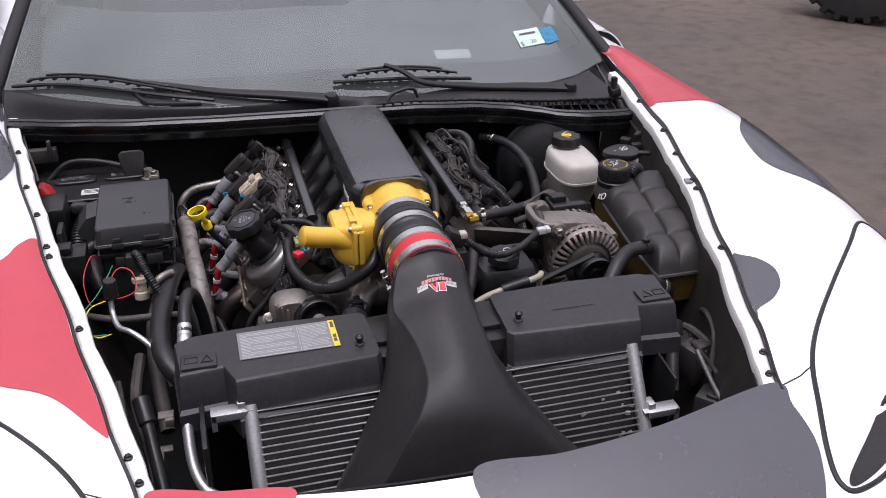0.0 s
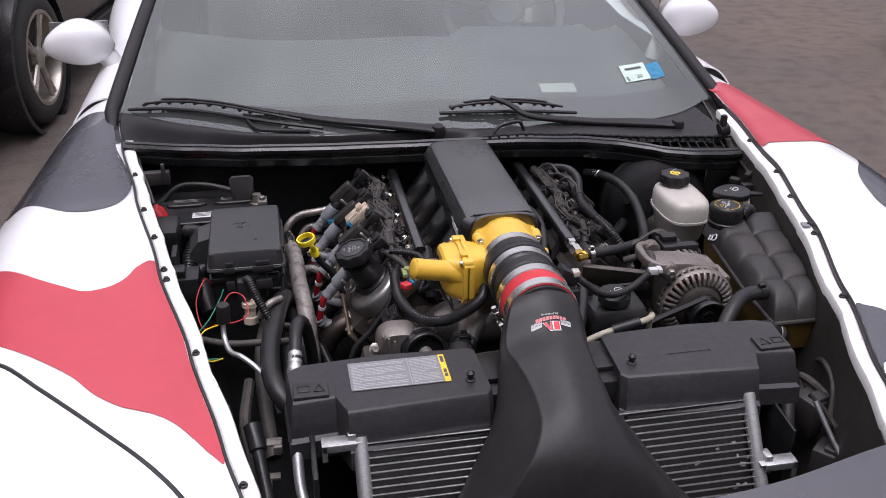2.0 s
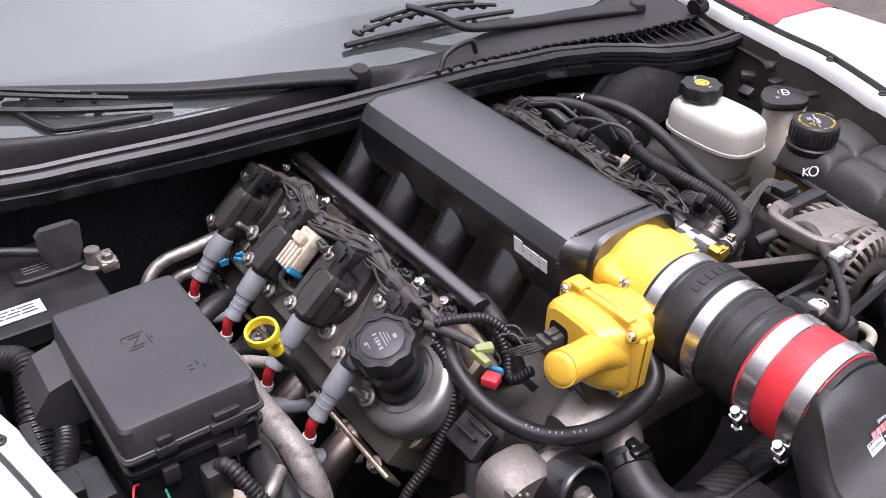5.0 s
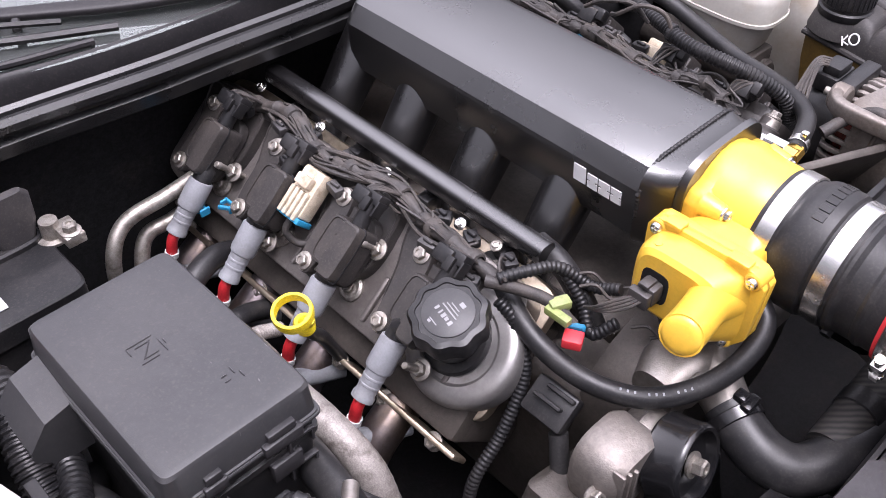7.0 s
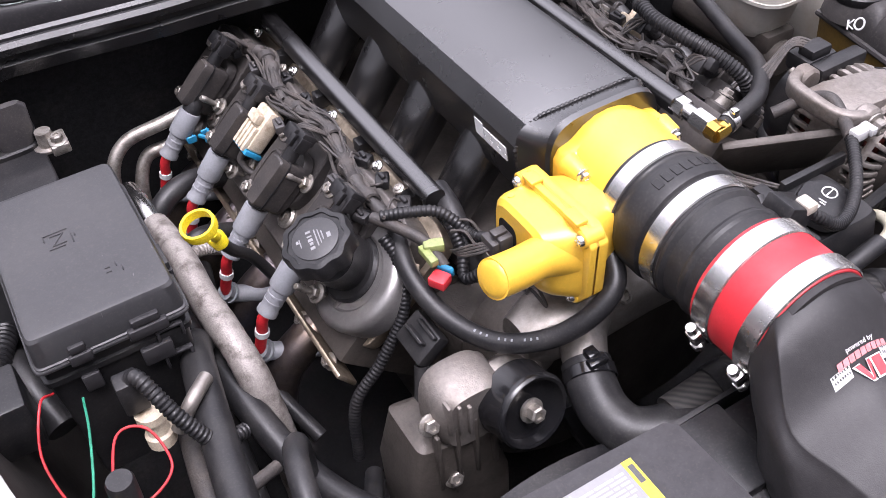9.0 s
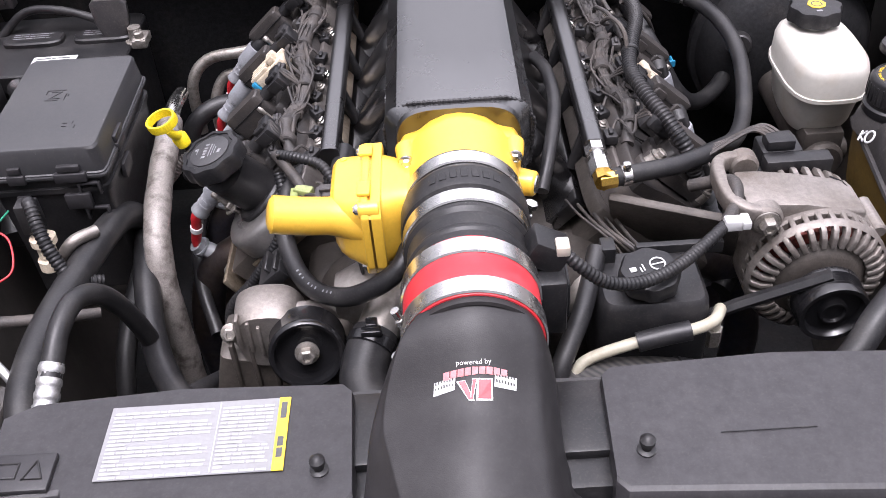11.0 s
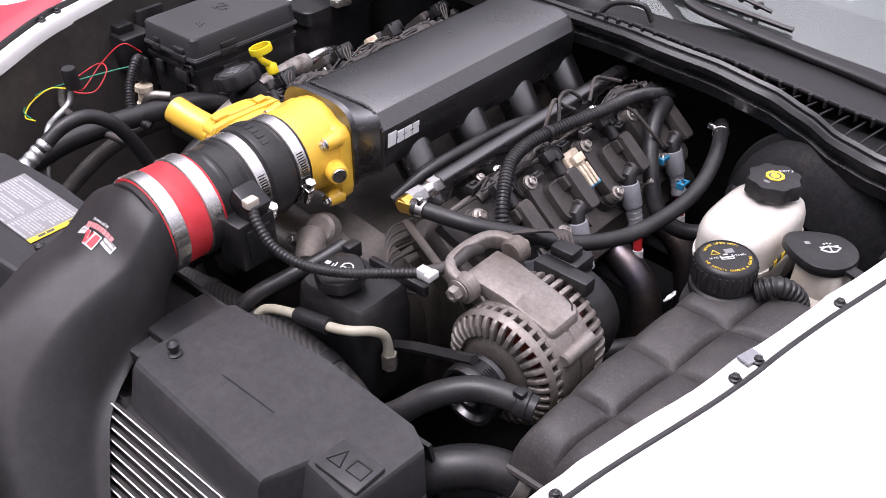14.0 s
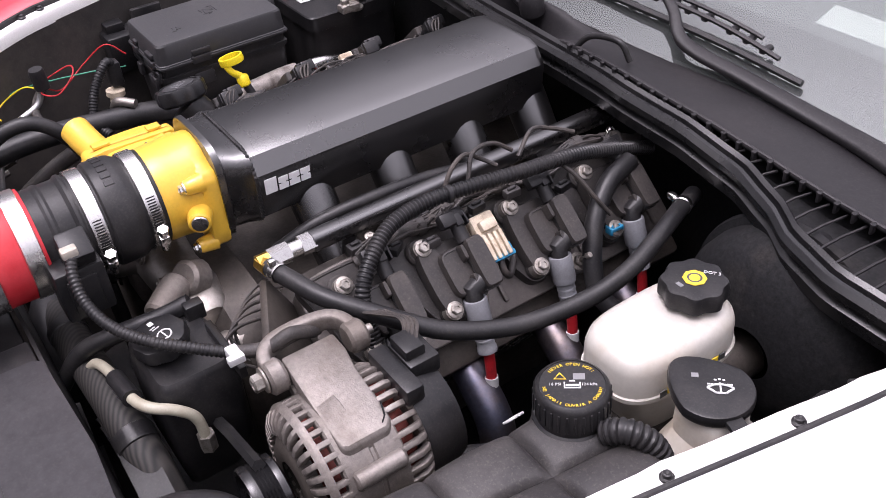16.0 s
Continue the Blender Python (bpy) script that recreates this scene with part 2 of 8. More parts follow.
M_BLACKPAINT = surface("black_paint", (0.012, 0.012, 0.014), (0.03, 0.028, 0.027), 0.2, patch=5, bump=0.0, coat=0.6, dirt=0.1)
M_TRIM = surface("satin_trim", (0.013, 0.0122, 0.0135), (0.022, 0.020, 0.0212), 0.44, patch=10, bump=0.08, grain=1000, rough2=0.58, spec=0.28, dust=0.2)
# cabin greys lifted above black to stand in for reflection in the windscreen
M_INTERIOR = surface("interior_vinyl", (0.085, 0.086, 0.086), (0.11, 0.11, 0.11), 0.7, patch=5, bump=0.1, dirt=0.05)
M_DASH = surface("dash_glare_grey", (0.105, 0.110, 0.109), (0.078, 0.083, 0.083), 0.8, patch=3, cover=(0.4, 0.7), bump=0.1, dirt=0.08)
M_PALECLOTH = surface("pale_paper", (0.55, 0.55, 0.54), None, 0.8)
M_PALEGREEN = surface("sticker_green", (0.50, 0.62, 0.55), None, 0.5)


def ground_material():
    m, n, l, p = nodes("dirt_lot")
    tc = n.new("ShaderNodeTexCoord")
    a, b, c = (n.new("ShaderNodeTexNoise") for _ in range(3))
    for t, s, d in ((a, 0.7, 8), (b, 9.0, 6), (c, 90.0, 3)):
        t.inputs["Scale"].default_value, t.inputs["Detail"].default_value = s, d
        l.new(tc.outputs["Object"], t.inputs["Vector"])
    base = mix_rgb(n, l, ramp(n, l, a.outputs["Fac"], 0.35, 0.68), (0.125, 0.098, 0.080), (0.075, 0.060, 0.052))
    grit = mix_rgb(n, l, ramp(n, l, b.outputs["Fac"], 0.45, 0.72), (1, 1, 1), (0.62, 0.60, 0.58))
    mul = n.new("ShaderNodeMix")
    mul.data_type, mul.blend_type = "RGBA", "MULTIPLY"
    mul.inputs[0].default_value = 1
    l.new(base.outputs[2], mul.inputs[6])
    l.new(grit.outputs[2], mul.inputs[7])
    l.new(mul.outputs[2], p.inputs["Base Color"])
    l.new(ramp(n, l, a.outputs["Fac"], 0.35, 0.7, 0.9, 0.62), p.inputs["Roughness"])
    bp = n.new("ShaderNodeBump")
    bp.inputs["Strength"].default_value, bp.inputs["Distance"].default_value = 0.6, 0.02
    add = n.new("ShaderNodeMath")
    l.new(b.outputs["Fac"], add.inputs[0])
    l.new(c.outputs["Fac"], add.inputs[1])
    l.new(add.outputs[0], bp.inputs["Height"])
    l.new(bp.outputs["Normal"], p.inputs["Normal"])
    return m


def glass_material():
    m, n, l, p = nodes("tinted_glass")
    n.remove(p)
    tr, gl, mx, fr = (n.new("ShaderNode" + k) for k in ("BsdfTransparent", "BsdfGlossy", "MixShader", "Fresnel"))
    tr.inputs["Color"].default_value = (0.62, 0.70, 0.66, 1)
    gl.inputs["Roughness"].default_value = 0.06
    gl.inputs["Color"].default_value = (0.92, 0.97, 0.95, 1)
    fr.inputs["IOR"].default_value = 2.0
    l.new(fr.outputs[0], mx.inputs[0])
    l.new(tr.outputs[0], mx.inputs[1])
    l.new(gl.outputs[0], mx.inputs[2])
    film, both, tc, nz = (n.new("ShaderNode" + k) for k in ("BsdfDiffuse", "MixShader", "TexCoord", "TexNoise"))
    film.inputs["Color"].default_value = (0.70, 0.74, 0.73, 1)
    nz.inputs["Scale"].default_value, nz.inputs["Detail"].default_value = 3.0, 5
    l.new(tc.outputs["Object"], nz.inputs["Vector"])
    l.new(ramp(n, l, nz.outputs["Fac"], 0.3, 0.7, 0.03, 0.09), both.inputs[0])
    l.new(mx.outputs[0], both.inputs[1])
    l.new(film.outputs[0], both.inputs[2])
    l.new(both.outputs[0], n["Material Output"].inputs["Surface"])
    return m


def braid_material():
    m, n, l, p = nodes("braided_sleeve")
    tc, ck = n.new("ShaderNodeTexCoord"), n.new("ShaderNodeTexWave")
    ck.inputs["Scale"].default_value = 70
    ck.bands_direction = "DIAGONAL"
    ck.inputs["Distortion"].default_value = 1.5
    l.new(tc.outputs["Object"], ck.inputs["Vector"])
    c = mix_rgb(n, l, ck.outputs["Fac"], (0.006, 0.006, 0.006), (0.038, 0.034, 0.031))
    l.new(c.outputs[2], p.inputs["Base Color"])
    p.inputs["Roughness"].default_value = 0.7
    return m


M_GROUND, M_GLASS, M_BRAID = ground_material(), glass_material(), braid_material()

# ---- building tools ----
V = Vector


def finish(bm, smooth=40):
    bmesh.ops.recalc_face_normals(bm, faces=bm.faces)
    return bm


def part(name, bm, material, parent=None, label="", smooth=True, angle=38):
    """Link a bmesh as one mesh object, under a thing or a part when one is given."""
    me = bpy.data.meshes.new(name)
    bm.normal_update()
    lim = radians(angle)
    for f in bm.faces:
        f.smooth = smooth
    for e in bm.edges:
        if len(e.link_faces) == 2 and e.calc_face_angle(0) > lim:
            e.smooth = False
    bm.to_mesh(me)
    bm.free()
    me.materials.append(material)
    ob = new(name, me)
    if parent is not None:
        ob.parent = parent
    if label:
        ob["label"] = label
    return ob


def thing(name, label, category, group="", at=(0, 0, 0), kind=""):
    """An Empty at the base of a thing; its parts are built in world metres and hang from it."""
    e = new(name)
    e.empty_display_size = 0.02
    return tagged(e, label, category, group, kind)


def single(name, bm, material, label, category, group="", kind="", angle=38):
    return tagged(part(name, bm, material, angle=angle), label, category, group, kind)


def merge(*bms):
    out = bmesh.new()
    for b in bms:
        me = bpy.data.meshes.new("t")
        b.to_mesh(me)
        b.free()
        out.from_mesh(me)
        bpy.data.meshes.remove(me)
    return out


def moved(bm, m):
    bm.transform(m)
    return bm


def box(c, s, bevel=0.0, seg=2, rot=None):
    bm = bmesh.new()
    bmesh.ops.create_cube(bm, size=1)
    bm.transform(Matrix.Diagonal((*s, 1)))
    if bevel:
        bmesh.ops.bevel(bm, geom=bm.edges[:], offset=bevel, segments=seg, profile=0.5, affect="EDGES", clamp_overlap=True)
    m = Matrix.Translation(c)
    if rot is not None:
        m = m @ rot.to_4x4()
    bm.transform(m)
    return bm


def axes(d):
    """Rotation that takes z to the direction d."""
    return V(d).to_track_quat("Z", "Y").to_matrix()


def lathe(profile, origin=(0, 0, 0), axis=(0, 0, 1), seg=32, lobes=0, lobe=0.0):
    """Turn (radius, height) pairs round an axis; lobes scallop the rim."""
    bm = bmesh.new()
    rings = []
    m = Matrix.Translation(origin) @ axes(axis).to_4x4()
    for r, h in profile:
        if r <= 1e-6:
            rings.append([bm.verts.new(m @ V((0, 0, h)))])
        else:
            ring = []
            for i in range(seg):
                a = 2 * math.pi * i / seg
                k = r * (1 + (lobe * math.cos(lobes * a) if lobes else 0))
                ring.append(bm.verts.new(m @ V((k * math.cos(a), k * math.sin(a), h))))
            rings.append(ring)
    for a, b in zip(rings, rings[1:]):
        if len(a) == 1 and len(b) == 1:
            continue
        for i in range(seg):
            j = (i + 1) % seg
            if len(a) == 1:
                bm.faces.new((a[0], b[i], b[j]))
            elif len(b) == 1:
                bm.faces.new((a[i], a[j], b[0]))
            else:
                bm.faces.new((a[i], a[j], b[j], b[i]))
    return finish(bm)


def rod(p0, p1, r, r2=None, seg=16, bevel=0.0):
    d = V(p1) - V(p0)
    h = d.length
    r2 = r if r2 is None else r2
    b = bevel
    prof = [(0, 0), (r - b, 0), (r, b), (r2, h - b), (r2 - b, h), (0, h)] if b else [(0, 0), (r, 0), (r2, h), (0, h)]
    return lathe(prof, p0, d, seg)


def spline(pts, per=10, closed=False):
    """Catmull-Rom points through pts."""
    P = [V(p) for p in pts]
    n = len(P)
    out = []
    for i in range(n if closed else n - 1):
        if closed:
            a, b, c, d = P[(i - 1) % n], P[i], P[(i + 1) % n], P[(i + 2) % n]
        else:
            b, c = P[i], P[i + 1]
            a = P[i - 1] if i else b + (b - c)
            d = P[i + 2] if i + 2 < n else c + (c - b)
        for k in range(per):
            t = k / per
            out.append(0.5 * ((2 * b) + (c - a) * t + (2 * a - 5 * b + 4 * c - d) * t * t + (3 * b - a - 3 * c + d) * t ** 3))
    if not closed:
        out.append(P[-1].copy())
    return out


def frames(path):
    """Rotation-minimising frames along a path."""
    out = []
    t0 = (path[1] - path[0]).normalized()
    u = t0.orthogonal().normalized()
    for i, p in enumerate(path):
        t = (path[min(i + 1, len(path) - 1)] - path[max(i - 1, 0)]).normalized()
        u = (u - t * u.dot(t))
        u = u.normalized() if u.length > 1e-6 else t.orthogonal().normalized()
        out.append((p, u, t.cross(u)))
    return out


def sweep(path, radius, seg=12, cap=True):
    """A tube along points; radius is a number or a function of the fraction 0..1 and the length."""
    bm = bmesh.new()
    fr = frames(path)
    ln = [0.0]
    for a, b in zip(path, path[1:]):
        ln.append(ln[-1] + (b - a).length)
    rings = []
    for (p, u, w), s in zip(fr, ln):
        r = radius(s / ln[-1], s) if callable(radius) else radius
        rings.append([bm.verts.new(p + (u * math.cos(2 * math.pi * i / seg) + w * math.sin(2 * math.pi * i / seg)) * r) for i in range(seg)])
    for a, b in zip(rings, rings[1:]):
        for i in range(seg):
            j = (i + 1) % seg
            bm.faces.new((a[i], a[j], b[j], b[i]))
    if cap:
        bm.faces.new(rings[0])
        bm.faces.new(rings[-1])
    return finish(bm)


def hose(pts, r, per=8, seg=12):
    return sweep(spline(pts, per), r, seg)


def resample(path, step):
    ln = [0.0]
    for a, b in zip(path, path[1:]):
        ln.append(ln[-1] + (b - a).length)
    n = max(2, int(ln[-1] / step))
    out, j = [], 0
    for k in range(n + 1):
        s = ln[-1] * k / n
        while j < len(ln) - 2 and ln[j + 1] < s:
            j += 1
        f = (s - ln[j]) / max(ln[j + 1] - ln[j], 1e-9)
        out.append(path[j].lerp(path[j + 1], min(1, f)))
    return out


def conduit(pts, r, pitch=0.0045, seg=12, depth=0.13):
    """Split corrugated loom: ribs every few millimetres."""
    path = resample(spline(pts, 14), pitch / 4)
    rr = (r * (1 - depth), r, r, r * (1 - depth))
    bm = bmesh.new()
    fr = frames(path)
    rings = []
    for k, (p, u, w) in enumerate(fr):
        q = rr[k % 4]
        rings.append([bm.verts.new(p + (u * math.cos(2 * math.pi * i / seg) + w * math.sin(2 * math.pi * i / seg)) * q) for i in range(seg)])
    for a, b in zip(rings, rings[1:]):
        for i in range(seg):
            j = (i + 1) % seg
            bm.faces.new((a[i], a[j], b[j], b[i]))
    bm.faces.new(rings[0])
    bm.faces.new(rings[-1])
    return finish(bm)


def loft(rings, closed=True, cap=True):
    """Skin rings of equal point counts."""
    bm = bmesh.new()
    vs = [[bm.verts.new(p) for p in r] for r in rings]
    n = len(vs[0])
    for a, b in zip(vs, vs[1:]):
        for i in range(n if closed else n - 1):
            j = (i + 1) % n
            bm.faces.new((a[i], a[j], b[j], b[i]))
    if cap and closed:
        bm.faces.new(vs[0])
        bm.faces.new(vs[-1])
    return finish(bm)


def superellipse(a, b, n=2.6, seg=40):
    out = []
    for i in range(seg):
        t = 2 * math.pi * i / seg
        c, s = math.cos(t), math.sin(t)
        out.append((a * math.copysign(abs(c) ** (2 / n), c), b * math.copysign(abs(s) ** (2 / n), s)))
    return out


def prism(poly, z0, z1, bevel=0.0, seg=2):
    """A plan outline drawn up from z0 to z1, with its upper edge rounded."""
    bm = bmesh.new()
    lo = [bm.verts.new((x, y, z0)) for x, y in poly]
    f = bm.faces.new(lo)
    r = bmesh.ops.extrude_face_region(bm, geom=[f])
    top = [v for v in r["geom"] if isinstance(v, bmesh.types.BMVert)]
    for v in top:
        v.co.z = z1
    finish(bm)
    if bevel:
        bmesh.ops.bevel(bm, geom=bm.edges[:], offset=bevel, segments=seg, profile=0.5, affect="EDGES", clamp_overlap=True)
    return bm


def bolt(at, d, r=0.0065, h=0.006, washer=True):
    """Flanged hex head."""
    a = V(d).normalized()
    b = lathe([(0, 0.0), (r * 0.95, 0.0), (r, h * 0.15), (r, h * 0.85), (r * 0.8, h), (r * 0.5, h), (r * 0.45, h * 0.8), (0, h * 0.8)], at, a, 6)
    if washer:
        b = merge(b, lathe([(0, -0.001), (r * 1.45, -0.001), (r * 1.45, 0.0008), (r * 1.1, 0.0018), (0, 0.0018)], at, a, 16))
    return b


def clamp_band(c, d, r, width, screw=None):
    """A worm-drive clamp: a steel band, with slots and a screw housing at one side."""
    a = V(d).normalized()
    return lathe([(r, -width / 2), (r + 0.0016, -width / 2 + 0.001), (r + 0.0016, width / 2 - 0.001), (r, width / 2)], c, a, 56)


def clamp_screw(c, d, r, ang, width):
    """The worm screw and its housing on a band, at an angle round it."""
    R = axes(d)
    out = R @ V((math.cos(ang), math.sin(ang), 0))
    tan = R @ V((-math.sin(ang), math.cos(ang), 0))
    p = V(c) + out * (r + 0.006)
    hs = box((0, 0, 0), (0.014, width * 0.9, 0.010), 0.002)
    hs.transform(Matrix.Translation(p) @ Matrix((tan, V(d).normalized(), out)).transposed().to_4x4())
    return merge(hs, rod(p - tan * 0.016, p + tan * 0.014, 0.0042, seg=10), lathe([(0, 0), (0.0062, 0), (0.0062, 0.006), (0, 0.006)], p + tan * 0.012, tan, 6))


def bars(origin, u, v, rows, width, pitch, thick, lift, seed=0, gap=0.0):
    """Unreadable printing as thin bars on a flat face: u along the line, v down the page."""
    rnd = random.Random(seed)
    o, u, v = V(origin), V(u).normalized(), V(v).normalized()
    n = u.cross(v).normalized()
    if n.z < 0:
        n = -n
    bm = bmesh.new()
    for k in range(rows):
        x = 0.0
        while x < width - 0.004:
            w = min(width - x, rnd.uniform(0.006, 0.022))
            q = o + u * x + v * (k * pitch) + n * lift
            bm.faces.new([bm.verts.new(q + u * a + v * b) for a, b in ((0, 0), (w - 0.0015, 0), (w - 0.0015, thick), (0, thick))])
            x += w
            if rnd.random() < 0.06:
                break
    return bm


def flat(pts, lift=0.0):
    bm = bmesh.new()
    bm.faces.new([bm.verts.new(V(p) + V((0, 0, lift))) for p in pts])
    return finish(bm)


def written(text, size, m, depth=0.0004, spacing=1.0):
    """Lettering in the built-in font as a mesh, centred, lying in the plane of m."""
    c = bpy.data.curves.new("lettering", "FONT")
    c.body, c.size, c.extrude, c.align_x, c.align_y, c.resolution_u = text, size, depth, "CENTER", "CENTER", 2
    c.space_character = spacing
    o = new("lettering", c)
    bpy.context.view_layer.update()
    me = bpy.data.meshes.new_from_object(o.evaluated_get(bpy.context.evaluated_depsgraph_get()))
    bpy.data.objects.remove(o)
    bm = bmesh.new()
    bm.from_mesh(me)
    bpy.data.meshes.remove(me)
    bm.transform(m)
    return bm


def lerp_table(tab, y):
    if y <= tab[0][0]:
        return tab[0][1]
    for (a, p), (b, q) in zip(tab, tab[1:]):
        if y <= b:
            f = (y - a) / (b - a)
            f = f * f * (3 - 2 * f) * 0.35 + f * 0.65
            return p + (q - p) * f
    return tab[-1][1]

# ---- ground ----
bm = bmesh.new()
bmesh.ops.create_grid(bm, x_segments=90, y_segments=90, size=1)
for v in bm.verts:
    v.co.x, v.co.y = math.copysign(abs(v.co.x) ** 2.6, v.co.x) * 400, math.copysign(abs(v.co.y) ** 2.6, v.co.y) * 400
    v.co.z = 0.012 * noise.noise(V((v.co.x * 0.8, v.co.y * 0.8, 0))) - 0.012
tagged(part("ground", bm, M_GROUND), "brown packed dirt and worn asphalt lot, damp in patches", "ground", kind="structure")

# ---- car body: one height field for fenders and nose ----
CREST = [(-0.95, 0.34), (-0.80, 0.46), (-0.65, 0.575), (-0.45, 0.685), (-0.25, 0.752), (-0.1, 0.792), (0.085, 0.832), (0.30, 0.868), (0.55, 0.884), (0.9, 0.874), (1.25, 0.868)]
RAIL = [(-0.24, 0.428), (-0.10, 0.467), (0.085, 0.515), (0.30, 0.573), (0.60, 0.638), (0.90, 0.697), (1.25, 0.75)]
OUTER = [(-0.95, 0.30), (-0.85, 0.52), (-0.70, 0.70), (-0.5, 0.80), (-0.3, 0.87), (0.0, 0.91), (0.3, 0.94), (0.7, 0.94), (1.25, 0.915)]


SAG = [(-0.24, 0.0), (0.05, 0.6), (0.25, 1.0), (0.60, 1.0), (1.2, 0.5)]


def crest(y, s):
    """Height of the fender along its inner edge; the driver's side sits a little lower."""
    return lerp_table(CREST, y) - (0.028 if s > 0 else 0.010) * lerp_table(SAG, y)


def rail_x(y):
    return lerp_table(RAIL, y)


def height(x, y):
    """Top of the body at a place on the plan."""
    o = lerp_table(OUTER, y)
    a = abs(x)
    z = crest(y, x)
    k = max(0.0, (a - (o - 0.16)) / 0.16)
    inner = rail_x(max(y, -0.24)) + 0.0240
    lip = min(1, max(0, (a - inner) / 0.016))
    bulge = 0.012 * math.sin(math.pi * min(1, max(0, (a - 0.5) / 0.42))) * (1 if y > -0.3 else 0.3) * lip * (2 - lip)
    return z + bulge - 0.085 * k ** 2.2


FRONT = -0.245


def front_edge(x):
    """Line of the bay's front edge."""
    return -0.285 + 0.055 * (abs(x) / 0.445) ** 2


def sheet(us, vs, fn, thick=0.004):
    """A panel with thickness from a grid of two parameters."""
    bm = bmesh.new()
    top = [[bm.verts.new(fn(u, v)) for u in us] for v in vs]
    for a, b in zip(top, top[1:]):
        for i in range(len(us) - 1):
            bm.faces.new((a[i], a[i + 1], b[i + 1], b[i]))
    bm.normal_update()
    if sum(f.normal.z * f.calc_area() for f in bm.faces) < 0:
        bmesh.ops.reverse_faces(bm, faces=bm.faces[:])
    bmesh.ops.solidify(bm, geom=bm.faces[:], thickness=thick)
    return finish(bm)


def steps(a, b, n):
    return [a + (b - a) * i / (n - 1) for i in range(n)]


car = thing("sports_car", "white sports car with red and grey patches, hood removed", "car")


def fender(s):
    def at(u, y):
        xi = rail_x(max(y, FRONT)) + 0.0242 if y > FRONT else 0.452
        o = lerp_table(OUTER, y)
        if u <= 1:
            x = xi + (o - 0.004 - xi) * u
            return V((s * x, y, height(s * x, y)))
        top = height(s * (o - 0.004), y)
        w = u - 1
        arch = 0.0
        z = top + (0.22 - top) * w
        return V((s * (o + 0.012 * math.sin(w * math.pi)), y, z))
    us = steps(0, 1, 22) + steps(1.12, 2, 8)
    return sheet(us, steps(-0.80, 1.25, 62), at)


for s in (-1, 1):
    part("fender", fender(s), M_WHITE, car)
nose = sheet(steps(-1, 1, 40), steps(0, 1, 24), lambda u, v: V((u * 0.479, front_edge(u * 0.479) + (-0.93 - front_edge(u * 0.479)) * v, height(u * 0.479, front_edge(u * 0.479) + (-0.93 - front_edge(u * 0.479)) * v))))
part("nose_panel", nose, M_WHITE, car)
# front face under the nose
part("front_fascia", sheet(steps(-0.80, 0.80, 30), steps(0, 1, 8), lambda u, v: V((u, -0.93 + 0.25 * (abs(u) / 0.8) ** 2 + 0.05 * v, 0.37 + (0.14 - 0.37) * v))), M_WHITE, car)


def decal(points, centre, material, name, lift=0.0016, per=8, rings=9):
    """Vinyl patch laid over the body, from an outline round a centre."""
    out = spline([(x, y, 0) for x, y in points], per, True)
    bm = bmesh.new()
    c = V((*centre, 0))
    def put(p):
        return bm.verts.new((p.x, p.y, height(p.x, p.y) + lift))
    mid = put(c)
    prev = None
    for k in range(1, rings + 1):
        ring = [put(c.lerp(p, k / rings)) for p in out]
        n = len(ring)
        for i in range(n):
            j = (i + 1) % n
            if prev is None:
                bm.faces.new((mid, ring[i], ring[j]))
            else:
                bm.faces.new((prev[i], ring[i], ring[j], prev[j]))
        prev = ring
    return part(name, finish(bm), material, car)


def along_rail(s, y0, y1, n=4, off=0.0250):
    return [(s * (rail_x(y) + off), y) for y in steps(y0, y1, n)]


decal([(-0.6045, 0.3240)] + along_rail(-1, 0.320, -0.130, 8) + [(-0.5000, -0.1190), (-0.5466, -0.0621), (-0.5809, -0.0385), (-0.6251, -0.0220), (-0.6624, 0.0037), (-0.6969, 0.0408), (-0.7536, 0.0875), (-0.8192, 0.1422), (-0.8950, 0.2180), (-0.9150, 0.3480), (-0.8695, 0.3640), (-0.7895, 0.2906), (-0.7288, 0.2507), (-0.7034, 0.2382), (-0.6771, 0.2412), (-0.6550, 0.2525), (-0.6388, 0.2717), (-0.6282, 0.2949)], (-0.6826, 0.1405), M_RED, "red_patch")
decal(along_rail(-1, 1.10, 0.92, 4) + [(-0.7263, 0.8644), (-0.6803, 0.7059), (-0.6686, 0.5966), (-0.6819, 0.5337), (-0.7346, 0.5077), (-0.7956, 0.5321), (-0.8737, 0.6286), (-0.9250, 0.6780), (-0.9250, 0.8680), (-0.9000, 1.1380), (-0.8362, 1.1710)], (-0.8065, 0.8093), M_GREY, "grey_patch")
decal(along_rail(1, 1.12, 0.668, 8) + [(0.692, 0.660), (0.74, 0.657), (0.79, 0.656), (0.86, 0.662), (0.925, 0.68), (0.925, 0.895), (0.895, 1.095)], (0.80, 0.865), M_RED, "red_patch")
decal([(0.87, 0.60), (0.825, 0.53), (0.782, 0.462), (0.759, 0.379), (0.752, 0.325), (0.764, 0.283), (0.794, 0.25), (0.818, 0.227), (0.87, 0.18), (0.915, 0.15), (0.928, 0.345), (0.925, 0.545)], (0.85, 0.37), M_GREY, "grey_patch")
decal(along_rail(1, -0.098, 0.056, 5) + [(0.545, 0.047), (0.566, 0.031), (0.580, 0.001), (0.570, -0.035), (0.542, -0.062), (0.508, -0.077), (0.493, -0.089)], (0.535, -0.01), M_GREY, "grey_patch")
